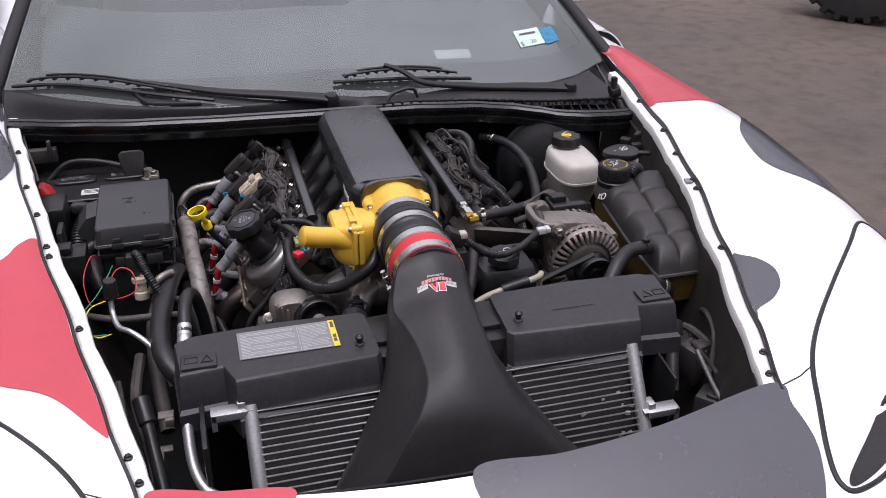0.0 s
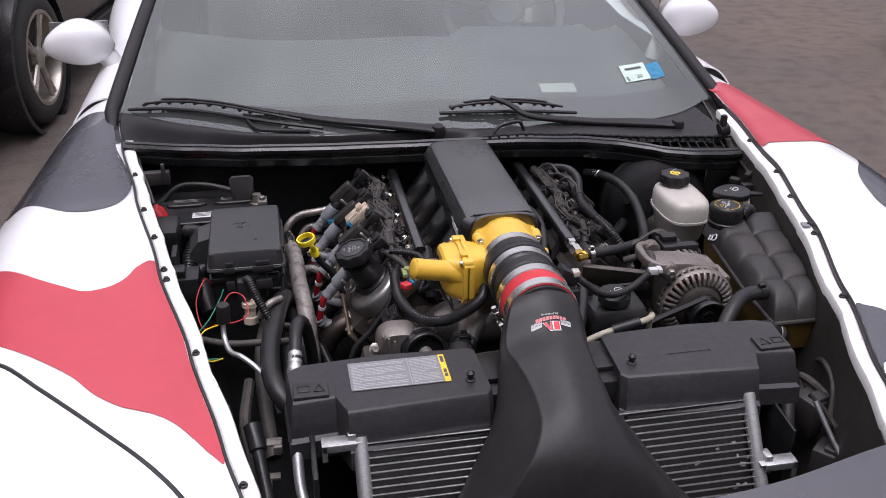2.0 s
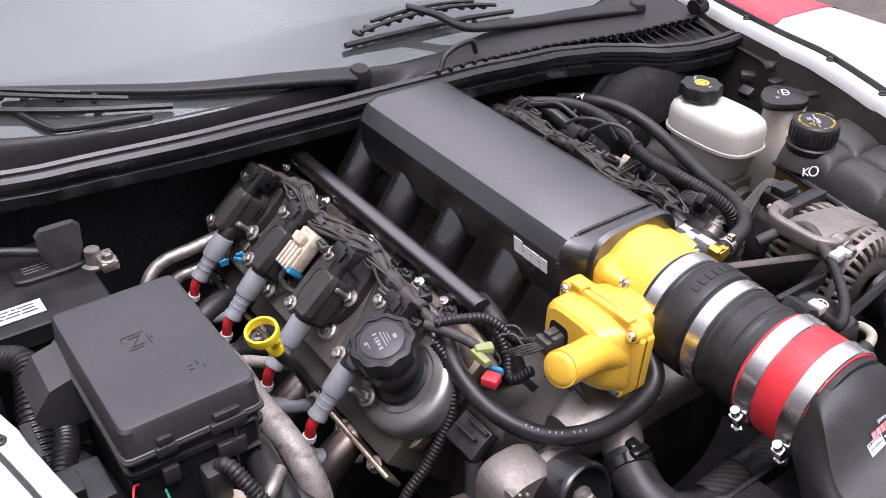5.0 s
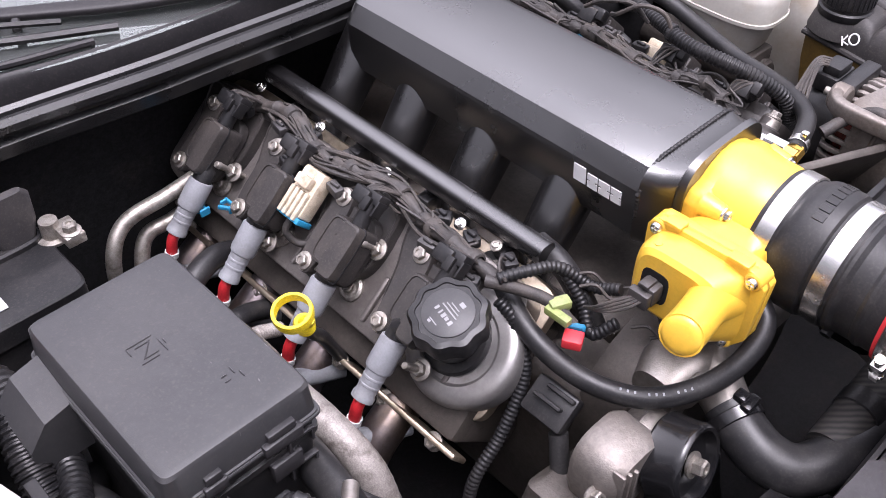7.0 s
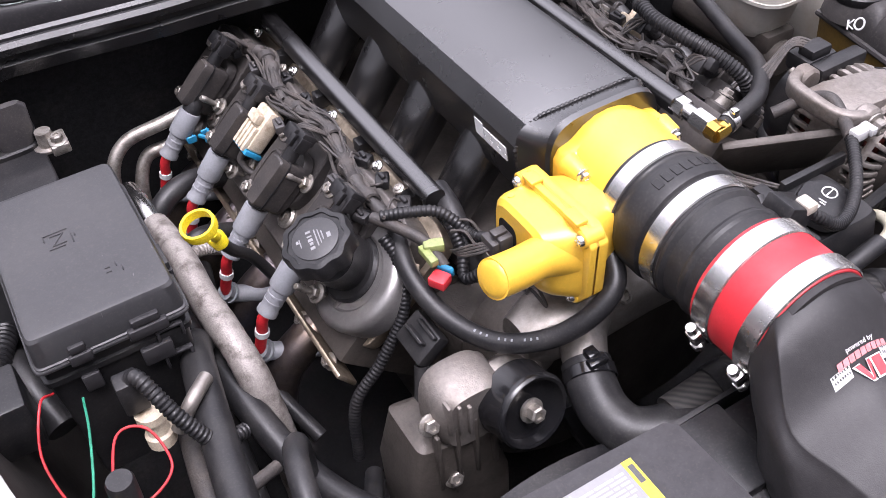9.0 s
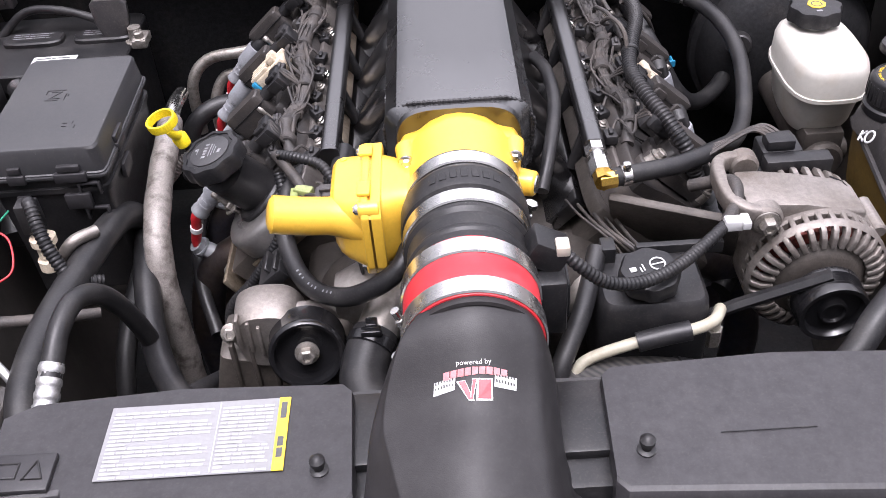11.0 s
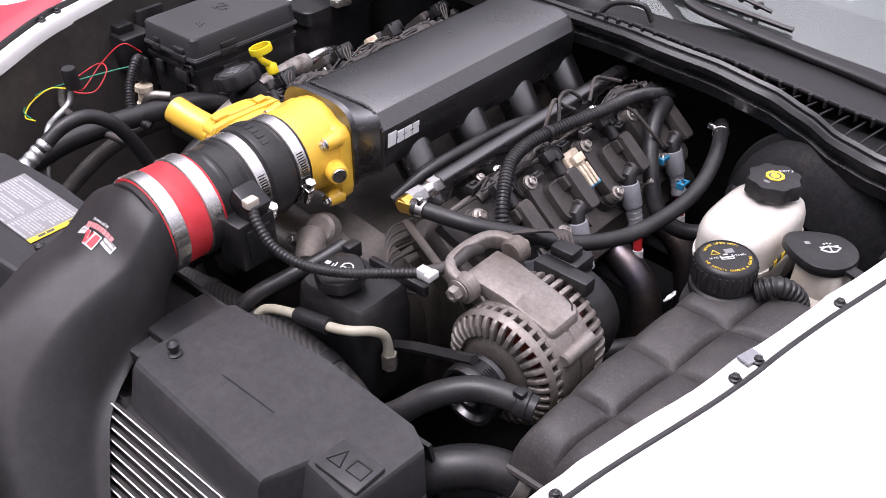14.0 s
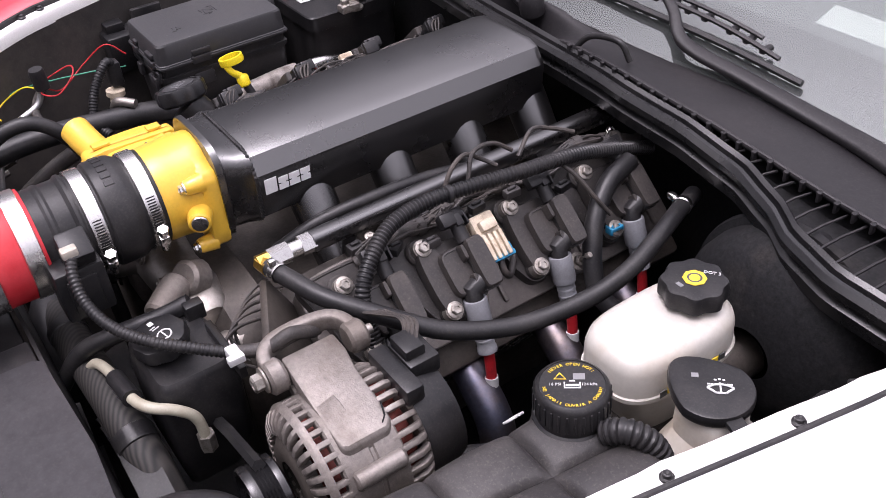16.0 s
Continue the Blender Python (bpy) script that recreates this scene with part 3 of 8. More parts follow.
decal([(-0.030, -0.278), (0.10, -0.277), (0.25, -0.262), (0.4406, -0.2253), (0.449, -0.27), (0.452, -0.323), (0.441, -0.363), (0.42, -0.405), (0.38, -0.46), (0.27, -0.50), (0.10, -0.47), (0.0, -0.39)], (0.22, -0.35), M_GREY, "grey_patch")
decal([(-0.4380, -0.2237), (-0.3500, -0.2420), (-0.2620, -0.2580), (-0.284, -0.30), (-0.33, -0.36), (-0.42, -0.34), (-0.437, -0.27)], (-0.36, -0.29), M_RED, "red_patch")
LAMP = [(0.82, 0.10), (0.741, 0.025), (0.651, -0.06), (0.567, -0.145), (0.522, -0.205), (0.487, -0.278), (0.46, -0.344), (0.452, -0.388), (0.475, -0.402), (0.55, -0.375), (0.66, -0.29), (0.76, -0.17), (0.83, -0.04), (0.85, 0.06)]
for s in (-1, 1):
    lamp = decal([(s * x, y) for x, y in LAMP], (s * 0.66, -0.17), M_WHITE, "headlight", 0.003)
    lamp["label"] = "headlight lens covered with white vinyl"
    line = [p + V((0, 0, height(p.x, p.y) + 0.001)) for p in spline([(s * x, y, 0) for x, y in LAMP], 6, True)]
    part("lens_gap", sweep(line + line[:1], 0.0040, 8, False), M_RUBBER, lamp, "black gap round the headlight")
    seam = [V((s * x, y, height(x, y) + 0.0002)) for x, y in ((0.455, -0.232), (0.49, -0.222), (0.522, -0.207))]
    part("panel_gap", sweep(seam, 0.0012, 6), M_RUBBER, car)
decal([(0.596, -0.285), (0.53, -0.335), (0.468, -0.385), (0.474, -0.398), (0.54, -0.372), (0.60, -0.325)], (0.54, -0.35), M_TRIM, "headlight_mask", 0.0045)

# ---- inner rails with their push bolts ----
def rail(s):
    ys = steps(-0.235, 0.95, 60)
    prof = [(-0.0155, -0.016), (-0.0155, 0.0), (-0.0135, 0.003), (0.005, 0.004), (0.009, 0.001), (0.009, -0.010)]
    wob = lambda y: 0.0028 * (1 if math.sin(y * 21) > 0.55 else 0) + 0.0007 * math.sin(y * 57)
    return loft([[V((s * (rail_x(y) + 0.0103 + dx + (wob(y) if dx < 0 else 0)), y, crest(y, s) - 0.008 + dz)) for dx, dz in prof] for y in ys])


for s in (-1, 1):
    r = part("inner_rail", rail(s), M_STRIP, car, "chipped white inner fender rail")
    seal = loft([[V((s * (rail_x(y) + 0.0195 + dx), y, crest(y, s) - 0.008 + dz)) for dx, dz in ((0, -0.012), (0, 0.0095), (0.0012, 0.0110), (0.0040, 0.0108), (0.0050, 0.0095), (0.0050, -0.012))] for y in steps(-0.24, 0.97, 60)])
    part("rail_seal", seal, M_RUBBER, car, "black rubber edge seal")
    for y in (-0.205, -0.165, 0.085, 0.275, 0.305, 0.42, 0.53, 0.72):
        b = lathe([(0.0058, 0), (0.0058, 0.002), (0.0042, 0.003), (0.0036, 0.0055), (0.0022, 0.006), (0, 0.0042)], (s * (rail_x(y) + 0.0125), y, crest(y, s) - 0.004), (0, 0, 1), 14)
        part("push_bolt", b, M_RUBBER, r)

# a loose grey clip on the driver's rail
single("rail_clip", box((0.579, 0.304, crest(0.304, 1) - 0.002), (0.014, 0.020, 0.003), 0.001, 2, Matrix.Rotation(-0.25, 3, "Z")), M_GREYBOOT, "small grey clip pushed over the white inner rail", "clip")

# ---- inside of the bay ----
def liner(s):
    def at(u, y):
        x0 = rail_x(y) - 0.004
        z0 = crest(y, s) - 0.022
        x = x0 - 0.11 * u ** 1.6 + 0.014 * u * math.sin(7 * y + 5 * u)
        return V((s * x, y, z0 - 0.52 * u))
    return sheet(steps(0, 1, 18), steps(-0.24, 0.93, 50), at)


for s in (-1, 1):
    part("inner_fender", liner(s), M_LINER, car, "dusty black inner fender panel")
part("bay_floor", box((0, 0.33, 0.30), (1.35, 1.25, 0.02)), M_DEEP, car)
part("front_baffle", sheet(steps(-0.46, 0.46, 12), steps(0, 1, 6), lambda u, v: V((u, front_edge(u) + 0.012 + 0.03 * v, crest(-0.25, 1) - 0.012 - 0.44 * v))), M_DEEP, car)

INNER = {-1: [(0.60, 0.665), (0.87, 0.690), (1.16, 0.742)], 1: [(0.60, 0.605), (0.66, 0.645), (0.80, 0.660), (1.0, 0.70), (1.16, 0.748)]}
for s in (-1, 1):
    def hinge(v, y, s=s):
        xo, zo = rail_x(y) + 0.004, crest(y, s) - 0.020
        xi = min(lerp_table(INNER[s], y), xo - 0.012)
        zi = 0.845 if s < 0 else 0.812 + 0.03 * max(0.0, min(1.0, (y - 0.72) / 0.3))
        return V((s * (xo + (xi - xo) * v), y, zo + (zi - zo) * v - 0.010 * math.sin(v * math.pi)))
    part("hinge_panel", sheet(steps(0, 1, 8), steps(0.62, 1.16, 24), hinge), M_LINER, car, "dusty dark panel beside the hood hinge")
SEAL = [(-0.72, 0.895), (-0.58, 0.850), (-0.45, 0.818), (-0.25, 0.792), (-0.06, 0.777), (0.06, 0.770), (0.20, 0.762), (0.28, 0.764), (0.37, 0.760), (0.43, 0.742), (0.48, 0.716), (0.54, 0.701), (0.60, 0.703), (0.66, 0.712)]
SEAL_Z = [(-0.72, 0.860), (0.0, 0.862), (0.15, 0.862), (0.28, 0.853), (0.37, 0.842), (0.43, 0.835), (0.48, 0.830), (0.54, 0.827), (0.66, 0.818)]


def seal_y(x):
    return lerp_table(SEAL, x)


def seal_z(x):
    return lerp_table(SEAL_Z, x)


SX = [x for x in steps(-0.715, 0.655, 90)]
fire = sheet(SX, steps(0, 1, 8), lambda x, v: V((x, seal_y(x) + 0.02 + (max(0.88, seal_y(x) + 0.04) - seal_y(x) - 0.02) * min(1, v * 5), seal_z(x) - 0.012 - 0.5 * max(0, v - 0.15))))
part("firewall", fire, M_DEEP, car, "near-black firewall")


lip = loft([[V((x, seal_y(x) + dy, seal_z(x) + dz)) for dy, dz in ((0.006, -0.034), (0.000, -0.030), (-0.003, -0.014), (0.003, -0.010), (0.003, -0.005), (-0.006, 0.000), (-0.007, 0.008), (-0.002, 0.013), (0.004, 0.012), (0.006, 0.006), (0.009, 0.005), (0.011, 0.012), (0.016, 0.015), (0.020, 0.011), (0.022, 0.004), (0.022, -0.034))] for x in SX])
part("cowl_seal", lip, M_SEAL, car, "black rubber cowl weatherstrip")


BASE = [(-0.74, 1.10), (-0.62, 0.993), (-0.52, 0.925), (-0.43, 0.868), (-0.33, 0.838), (-0.20, 0.825), (0.0, 0.828), (0.15, 0.850), (0.275, 0.880), (0.45, 0.905), (0.62, 0.96), (0.74, 1.08)]


def glass_y(x):
    """Foot of the windscreen."""
    return sum(lerp_table(BASE, x + d) for d in (-0.05, -0.025, 0, 0.025, 0.05)) / 5


def glass_z(x):
    return 0.885 - 0.042 * max(0.0, min(1.0, x / 0.45))


GRILLE = [(0.06, 0.786), (0.176, 0.784), (0.264, 0.786), (0.341, 0.790), (0.416, 0.792), (0.53, 0.793), (0.66, 0.800)]


def cowl_at(x, v):
    """The cowl from the weatherstrip back to the foot of the glass."""
    k = max(0.0, min(1.0, (x + 0.02) / 0.10))
    y0 = (seal_y(x) + 0.018) * (1 - k) + lerp_table(GRILLE, x) * k
    y1 = max(glass_y(x) + 0.012, y0 + 0.02)
    z0, z1 = seal_z(x), glass_z(x)
    gutter = z0 + (z1 + 0.003 - z0) * min(1, v / 0.8) - 0.034 * math.sin(math.pi * min(1, v / 0.72)) ** 2 - 0.008 * max(0, (v - 0.85) / 0.15)
    plain = z0 + 0.016 + (z1 - 0.002 - z0 - 0.016) * v
    return V((x, y0 + (y1 - y0) * v, gutter * (1 - k) + plain * k))


part("cowl_panel", sheet(steps(-0.735, 0.67, 90), steps(0, 1, 22), cowl_at), M_TRIM, car, "satin black plastic cowl panel")
# air intake along the weatherstrip on the driver's side
grille = thing("cowl_grille", "black ribbed plastic air intake grille in the cowl", "grille")


def slot_at(x, v):
    y0, y1 = seal_y(x) + 0.010, lerp_table(GRILLE, x) + 0.002
    return V((x, y0 + (y1 - y0) * v, seal_z(x) - 0.018 + 0.010 * v))


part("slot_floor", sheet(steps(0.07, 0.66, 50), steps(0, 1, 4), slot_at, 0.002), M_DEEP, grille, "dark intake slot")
for k in range(28):
    x = 0.082 + k * 0.0207
    q = cowl_at(x, 0)
    part("tooth", merge(box(q + V((0, -0.003, -0.003)), (0.0035, 0.008, 0.012), 0.001), box(q + V((0, -0.004, 0.0015)), (0.006, 0.005, 0.003), 0.001)), M_TRIM, grille)
for k in range(19):
    x = 0.235 + k * 0.0218
    p, q = slot_at(x, 0.10), slot_at(x + 0.012, 0.97)
    part("slat", sweep([p + V((0, 0, 0.016)), p.lerp(q, 0.5) + V((0, 0, 0.019)), q + V((0, 0, 0.017))], 0.0016, 6), M_TRIM, grille)
part("grille_frame", sweep([cowl_at(x, 0.0) + V((0, 0.001, 0.0)) for x in steps(0.06, 0.66, 40)], 0.0032, 8), M_TRIM, grille)

# ---- windscreen, pillars, cabin ----
def glass_at(u, v):
    """u across -1..1, v up 0..1."""
    xb = 0.742 * u
    y0, y1 = glass_y(xb), 1.765 + 0.155 * u * u
    z0, z1 = glass_z(xb), 1.162 - 0.02 * abs(u) ** 3
    return V((u * (0.742 - 0.105 * v), y0 + (y1 - y0) * v, z0 + (z1 - z0) * v + 0.03 * v * (1 - v)))


screen = thing("windscreen", "laminated windscreen with dark edge band reflecting a grey sky", "windscreen")
bm = bmesh.new()
gv = [[bm.verts.new(glass_at(u, v)) for u in steps(-1, 1, 40)] for v in steps(0, 1, 24)]
for a, b in zip(gv, gv[1:]):
    for i in range(39):
        bm.faces.new((a[i], a[i + 1], b[i + 1], b[i]))
pane = part("glass", bm, M_GLASS, screen, "greenish tinted glass")
pane.visible_shadow = False


def band(u0, u1, v0, v1, nu, nv):
    return sheet(steps(u0, u1, nu), steps(v0, v1, nv), lambda u, v: glass_at(u, v) + V((0, 0.004, -0.008)), 0.002)


part("edge_band", sheet(steps(-1, 1, 40), steps(0, 1, 5), lambda u, v: glass_at(u, v * (0.128 - 0.02 * u * u)) + V((0, 0.004, -0.008)), 0.002), M_TRIM, screen, "dark ceramic edge band")
for s in (-1, 1):
    part("edge_band", band(s * 0.965, s * 1, 0.05, 1, 4, 20), M_TRIM, screen)
part("edge_band", band(-1, 1, 0.93, 1, 40, 3), M_TRIM, screen)
for s in (-1, 1):
    path = [glass_at(s * 1.01, 0.0) + V((s * 0.004, -0.13 + 0.06 * k, -0.035 + 0.014 * k)) for k in range(2)] + [glass_at(s * 1.02, v) + V((s * 0.006, 0.0, -0.002)) for v in steps(0.0, 1, 22)]
    part("pillar", sweep(path, lambda f, d: 0.008 + 0.010 * min(1, f / 0.16), 12), M_TRIM, car, "black windscreen pillar")
part("roof", sheet(steps(-1, 1, 20), steps(0, 1, 16), lambda u, v: V((u * 0.60, glass_at(u, 1).y + v * 1.1, glass_at(u, 1).z + 0.03 * math.sin(v * 2.2) - 0.16 * v * v))), M_GREY, car)


def flank(s):
    def at(u, v):
        y = 1.25 + v * 2.15
        w = 0.90 + 0.045 * math.sin(max(0, v - 0.35) / 0.65 * math.pi)
        hz = 0.865 + 0.06 * math.sin(max(0, v - 0.3) / 0.7 * math.pi) - 0.10 * max(0, v - 0.8)
        if u < 0.35:
            k = u / 0.35
            return V((s * (0.79 + (w - 0.79 - 0.01) * k), y, hz + 0.01 * (1 - k) - 0.06 * k ** 3))
        k = (u - 0.35) / 0.65
        return V((s * (w + 0.012 * math.sin(k * math.pi)), y, hz - 0.06 + (0.20 - hz + 0.06) * k))
    return sheet(steps(0, 1, 22), steps(0, 1, 40), at)


for s in (-1, 1):
    part("body_side", flank(s), M_WHITE, car)
part("rear_deck", sheet(steps(-1, 1, 20), steps(0, 1, 16), lambda u, v: V((u * (0.72 + 0.15 * v), 2.55 + 0.85 * v, 0.99 - 0.12 * v - 0.03 * u * u))), M_WHITE, car)
part("rear_panel", box((0, 3.40, 0.56), (1.74, 0.05, 0.66), 0.02), M_WHITE, car)
part("underbody", box((0, 1.2, 0.20), (1.60, 3.9, 0.06), 0.02), M_DEEP, car)


def wheel_parts(parent, c, ax, R, W, rim_r, spokes, mat_rim, tread=0, double=True):
    """Tyre and rim under one thing: c the hub, ax the way out."""
    a = V(ax).normalized()
    prof = [(rim_r, -W / 2), (rim_r + 0.02, -W / 2 - 0.004), (R - 0.03, -W / 2), (R - 0.006, -W / 2 + 0.02), (R, -W / 2 + 0.04), (R, W / 2 - 0.04), (R - 0.006, W / 2 - 0.02), (R - 0.03, W / 2), (rim_r + 0.02, W / 2 + 0.004), (rim_r, W / 2)]
    w = part("wheel", lathe([(rim_r, -W / 2), (rim_r, -W / 2 + 0.01), (rim_r - 0.02, 0), (rim_r - 0.012, W / 2 - 0.03), (rim_r + 0.004, W / 2 - 0.004), (rim_r + 0.006, W / 2 + 0.004), (rim_r - 0.012, W / 2 + 0.004), (rim_r - 0.02, W / 2 - 0.02), (rim_r - 0.035, -0.02), (0, -0.02)], c, a, 48), mat_rim, parent)
    part("tyre", lathe(prof, c, a, 56), M_TYRE, w, "black rubber tyre")
    R3 = axes(a)
    for k in range(spokes):
        for off in ((-0.09, 0.09) if double else (0,)):
            t = 2 * math.pi * k / spokes
            p0 = V(c) + R3 @ V((math.cos(t) * 0.045, math.sin(t) * 0.045, W / 2 - 0.03))
            p1 = V(c) + R3 @ V((math.cos(t + off) * (rim_r - 0.008), math.sin(t + off) * (rim_r - 0.008), W / 2 - 0.012))
            part("spoke", sweep([p0, p0.lerp(p1, 0.5), p1], lambda f, d: 0.016 - 0.004 * f, 8), mat_rim, w)
    part("hub_cap", lathe([(0, 0.006), (0.03, 0.004), (0.055, -0.006), (0.06, -0.03), (0, -0.03)], V(c) + a * (W / 2 - 0.012), a, 24), mat_rim, w)
    return w


for s in (-1, 1):
    for y in (0.10, 2.76):
        wheel_parts(car, (s * 0.79, y, 0.325), (s, 0, 0), 0.325, 0.24, 0.235, 5, M_RIM, double=False)


def mirror(s):
    m = thing("wing_mirror", "glossy white painted wing mirror on a short stalk", "mirror", "wing mirrors")
    c = V((s * 0.905, 1.62, 0.920))
    rings = []
    for k, f in enumerate(steps(0, 1, 14)):
        g = math.sin(f * math.pi) ** 0.55 if 0 < f < 1 else 0.02
        x = -0.095 + 0.195 * f
        hh = 0.068 * g * (1.05 - 0.25 * f)
        rings.append([c + V((s * x, 0.060 * g * b / 1.0 - 0.01, 0.012 * math.sin(f * 3) + hh * a)) for a, b in superellipse(1, 1, 2.6, 24)])
    part("housing", loft(rings), M_WHITE, m)
    st = spline([(s * 0.800, 1.600, 0.800), (s * 0.812, 1.606, 0.840), (s * 0.835, 1.615, 0.885), (s * 0.865, 1.62, 0.910)], 6)
    part("stalk", sweep(st, lambda f, d: 0.034 - 0.006 * math.sin(f * math.pi), 16), M_WHITE, m)
    part("mirror_glass", box(c + V((s * 0.005, 0.052, 0.008)), (0.16, 0.004, 0.095), 0.001), M_STEEL, m, "silvered mirror glass")


mirror(-1)
mirror(1)

# cabin seen through the glass
part("dashboard", sheet(steps(-0.68, 0.68, 30), steps(0, 1, 14), lambda x, v: V((x, glass_y(x) + 0.20 + 0.50 * v, glass_z(x) - 0.015 + 0.075 * math.sin(min(1, v * 1.25) * 1.57) + (0.03 if -0.55 < -x < -0.15 and v > 0.6 else 0) - 0.35 * max(0, v - 0.85)))), M_DASH, car, "dashboard top, its grey lifted to stand for reflection in the glass")
part("cabin_floor", box((0, 2.1, 0.42), (1.35, 1.5, 0.03)), M_INTERIOR, car)
part("rear_bulkhead", box((0, 2.72, 0.75), (1.30, 0.04, 0.62), 0.02), M_INTERIOR, car)
wheel_ring = thing("steering_wheel", "dark leather steering wheel behind the windscreen", "steering wheel")
R3 = axes((0, -0.42, 0.28))
rim = [V((0.36, 1.80, 0.93)) + R3 @ V((0.185 * math.cos(t), 0.185 * math.sin(t), 0)) for t in steps(0, 2 * math.pi, 41)]
part("rim", sweep(rim, 0.016, 10, False), M_INTERIOR, wheel_ring)
part("hub", lathe([(0, 0.02), (0.05, 0.018), (0.07, 0.0), (0.05, -0.05), (0, -0.05)], (0.36, 1.80, 0.93), (0, -0.42, 0.28), 24), M_INTERIOR, wheel_ring)
for t in (0.2, 2.94, 4.71):
    part("spoke", sweep([V((0.36, 1.80, 0.93)), V((0.36, 1.80, 0.93)) + R3 @ V((0.18 * math.cos(t), 0.18 * math.sin(t), 0))], 0.014, 8), M_INTERIOR, wheel_ring)
for s in (-1, 1):
    seat = thing("bucket_seat", "dark grey leather bucket seat inside the cabin", "seat", "cabin seats")
    part("backrest", loft([[V((s * 0.36 + a * w, 2.42 + 0.22 * f + b, 0.50 + 0.62 * f)) for a, b in superellipse(1, 0.06, 3, 24)] for f, w in ((0, 0.24), (0.3, 0.25), (0.65, 0.23), (0.8, 0.15), (0.95, 0.13), (1, 0.09))]), M_INTERIOR, seat)
    part("cushion", box((s * 0.36, 2.15, 0.53), (0.48, 0.5, 0.16), 0.05, 3), M_INTERIOR, seat)

# ---- cooling pack and covers at the front ----
cond = thing("radiator", "aluminium condenser core with bright horizontal tubes and dark fins", "radiator")
X0, X1 = -0.300, 0.300
CTOP, CBOT = V((0, -0.055, 0.735)), V((0, -0.215, 0.50))
cd = (CBOT - CTOP)
part("core", box((CTOP + CBOT) / 2 + V((0, 0.014, -0.010)), (X1 - X0, 0.016, cd.length), 0.0, 1, axes(-cd)), M_FIN, cond, "dark finned core")
for k in range(27):
    p = CTOP + cd * ((k + 0.5) / 27)
    part("cooling_tube", box((0, p.y, p.z), (X1 - X0, 0.008, 0.0022), 0.0008, 1, axes(-cd)), M_DULLALU, cond)
for x in (X0, X1):
    part("header_tank", rod((x, CTOP.y + 0.004, CTOP.z + 0.004), (x, CBOT.y, CBOT.z), 0.011, seg=18), M_ALU, cond, "aluminium header tube")
for s, dy, dz in ((-1, 0.020, 0.022), (1, -0.044, -0.058)):
    b = merge(box((s * 0.326, -0.074 + dy, 0.716 + dz), (0.060, 0.022, 0.0025), 0.0008), box((s * 0.352, -0.085 + dy, 0.703 + dz), (0.008, 0.0025, 0.028), 0.0008), box((s * 0.330, -0.085 + dy, 0.711 + dz), (0.052, 0.0025, 0.012), 0.0008), box((s * 0.312, -0.068 + dy, 0.710 + dz), (0.012, 0.022, 0.034), 0.002))
    part("bracket", b, M_ALU, cond, "folded aluminium bracket")
rnd = random.Random(5)
for k in range(26):  # dented patches where fins are bent over
    p = CTOP + cd * rnd.uniform(0.22, 0.95)
    w = rnd.uniform(0.003, 0.010)
    part("bent_fin", box((rnd.uniform(0.17, 0.285), p.y + 0.004, p.z), (w, 0.002, rnd.uniform(0.003, 0.007)), 0.0, 1, axes(-cd) @ Matrix.Rotation(rnd.uniform(-0.4, 0.4), 3, "Y")), M_ALU, cond)


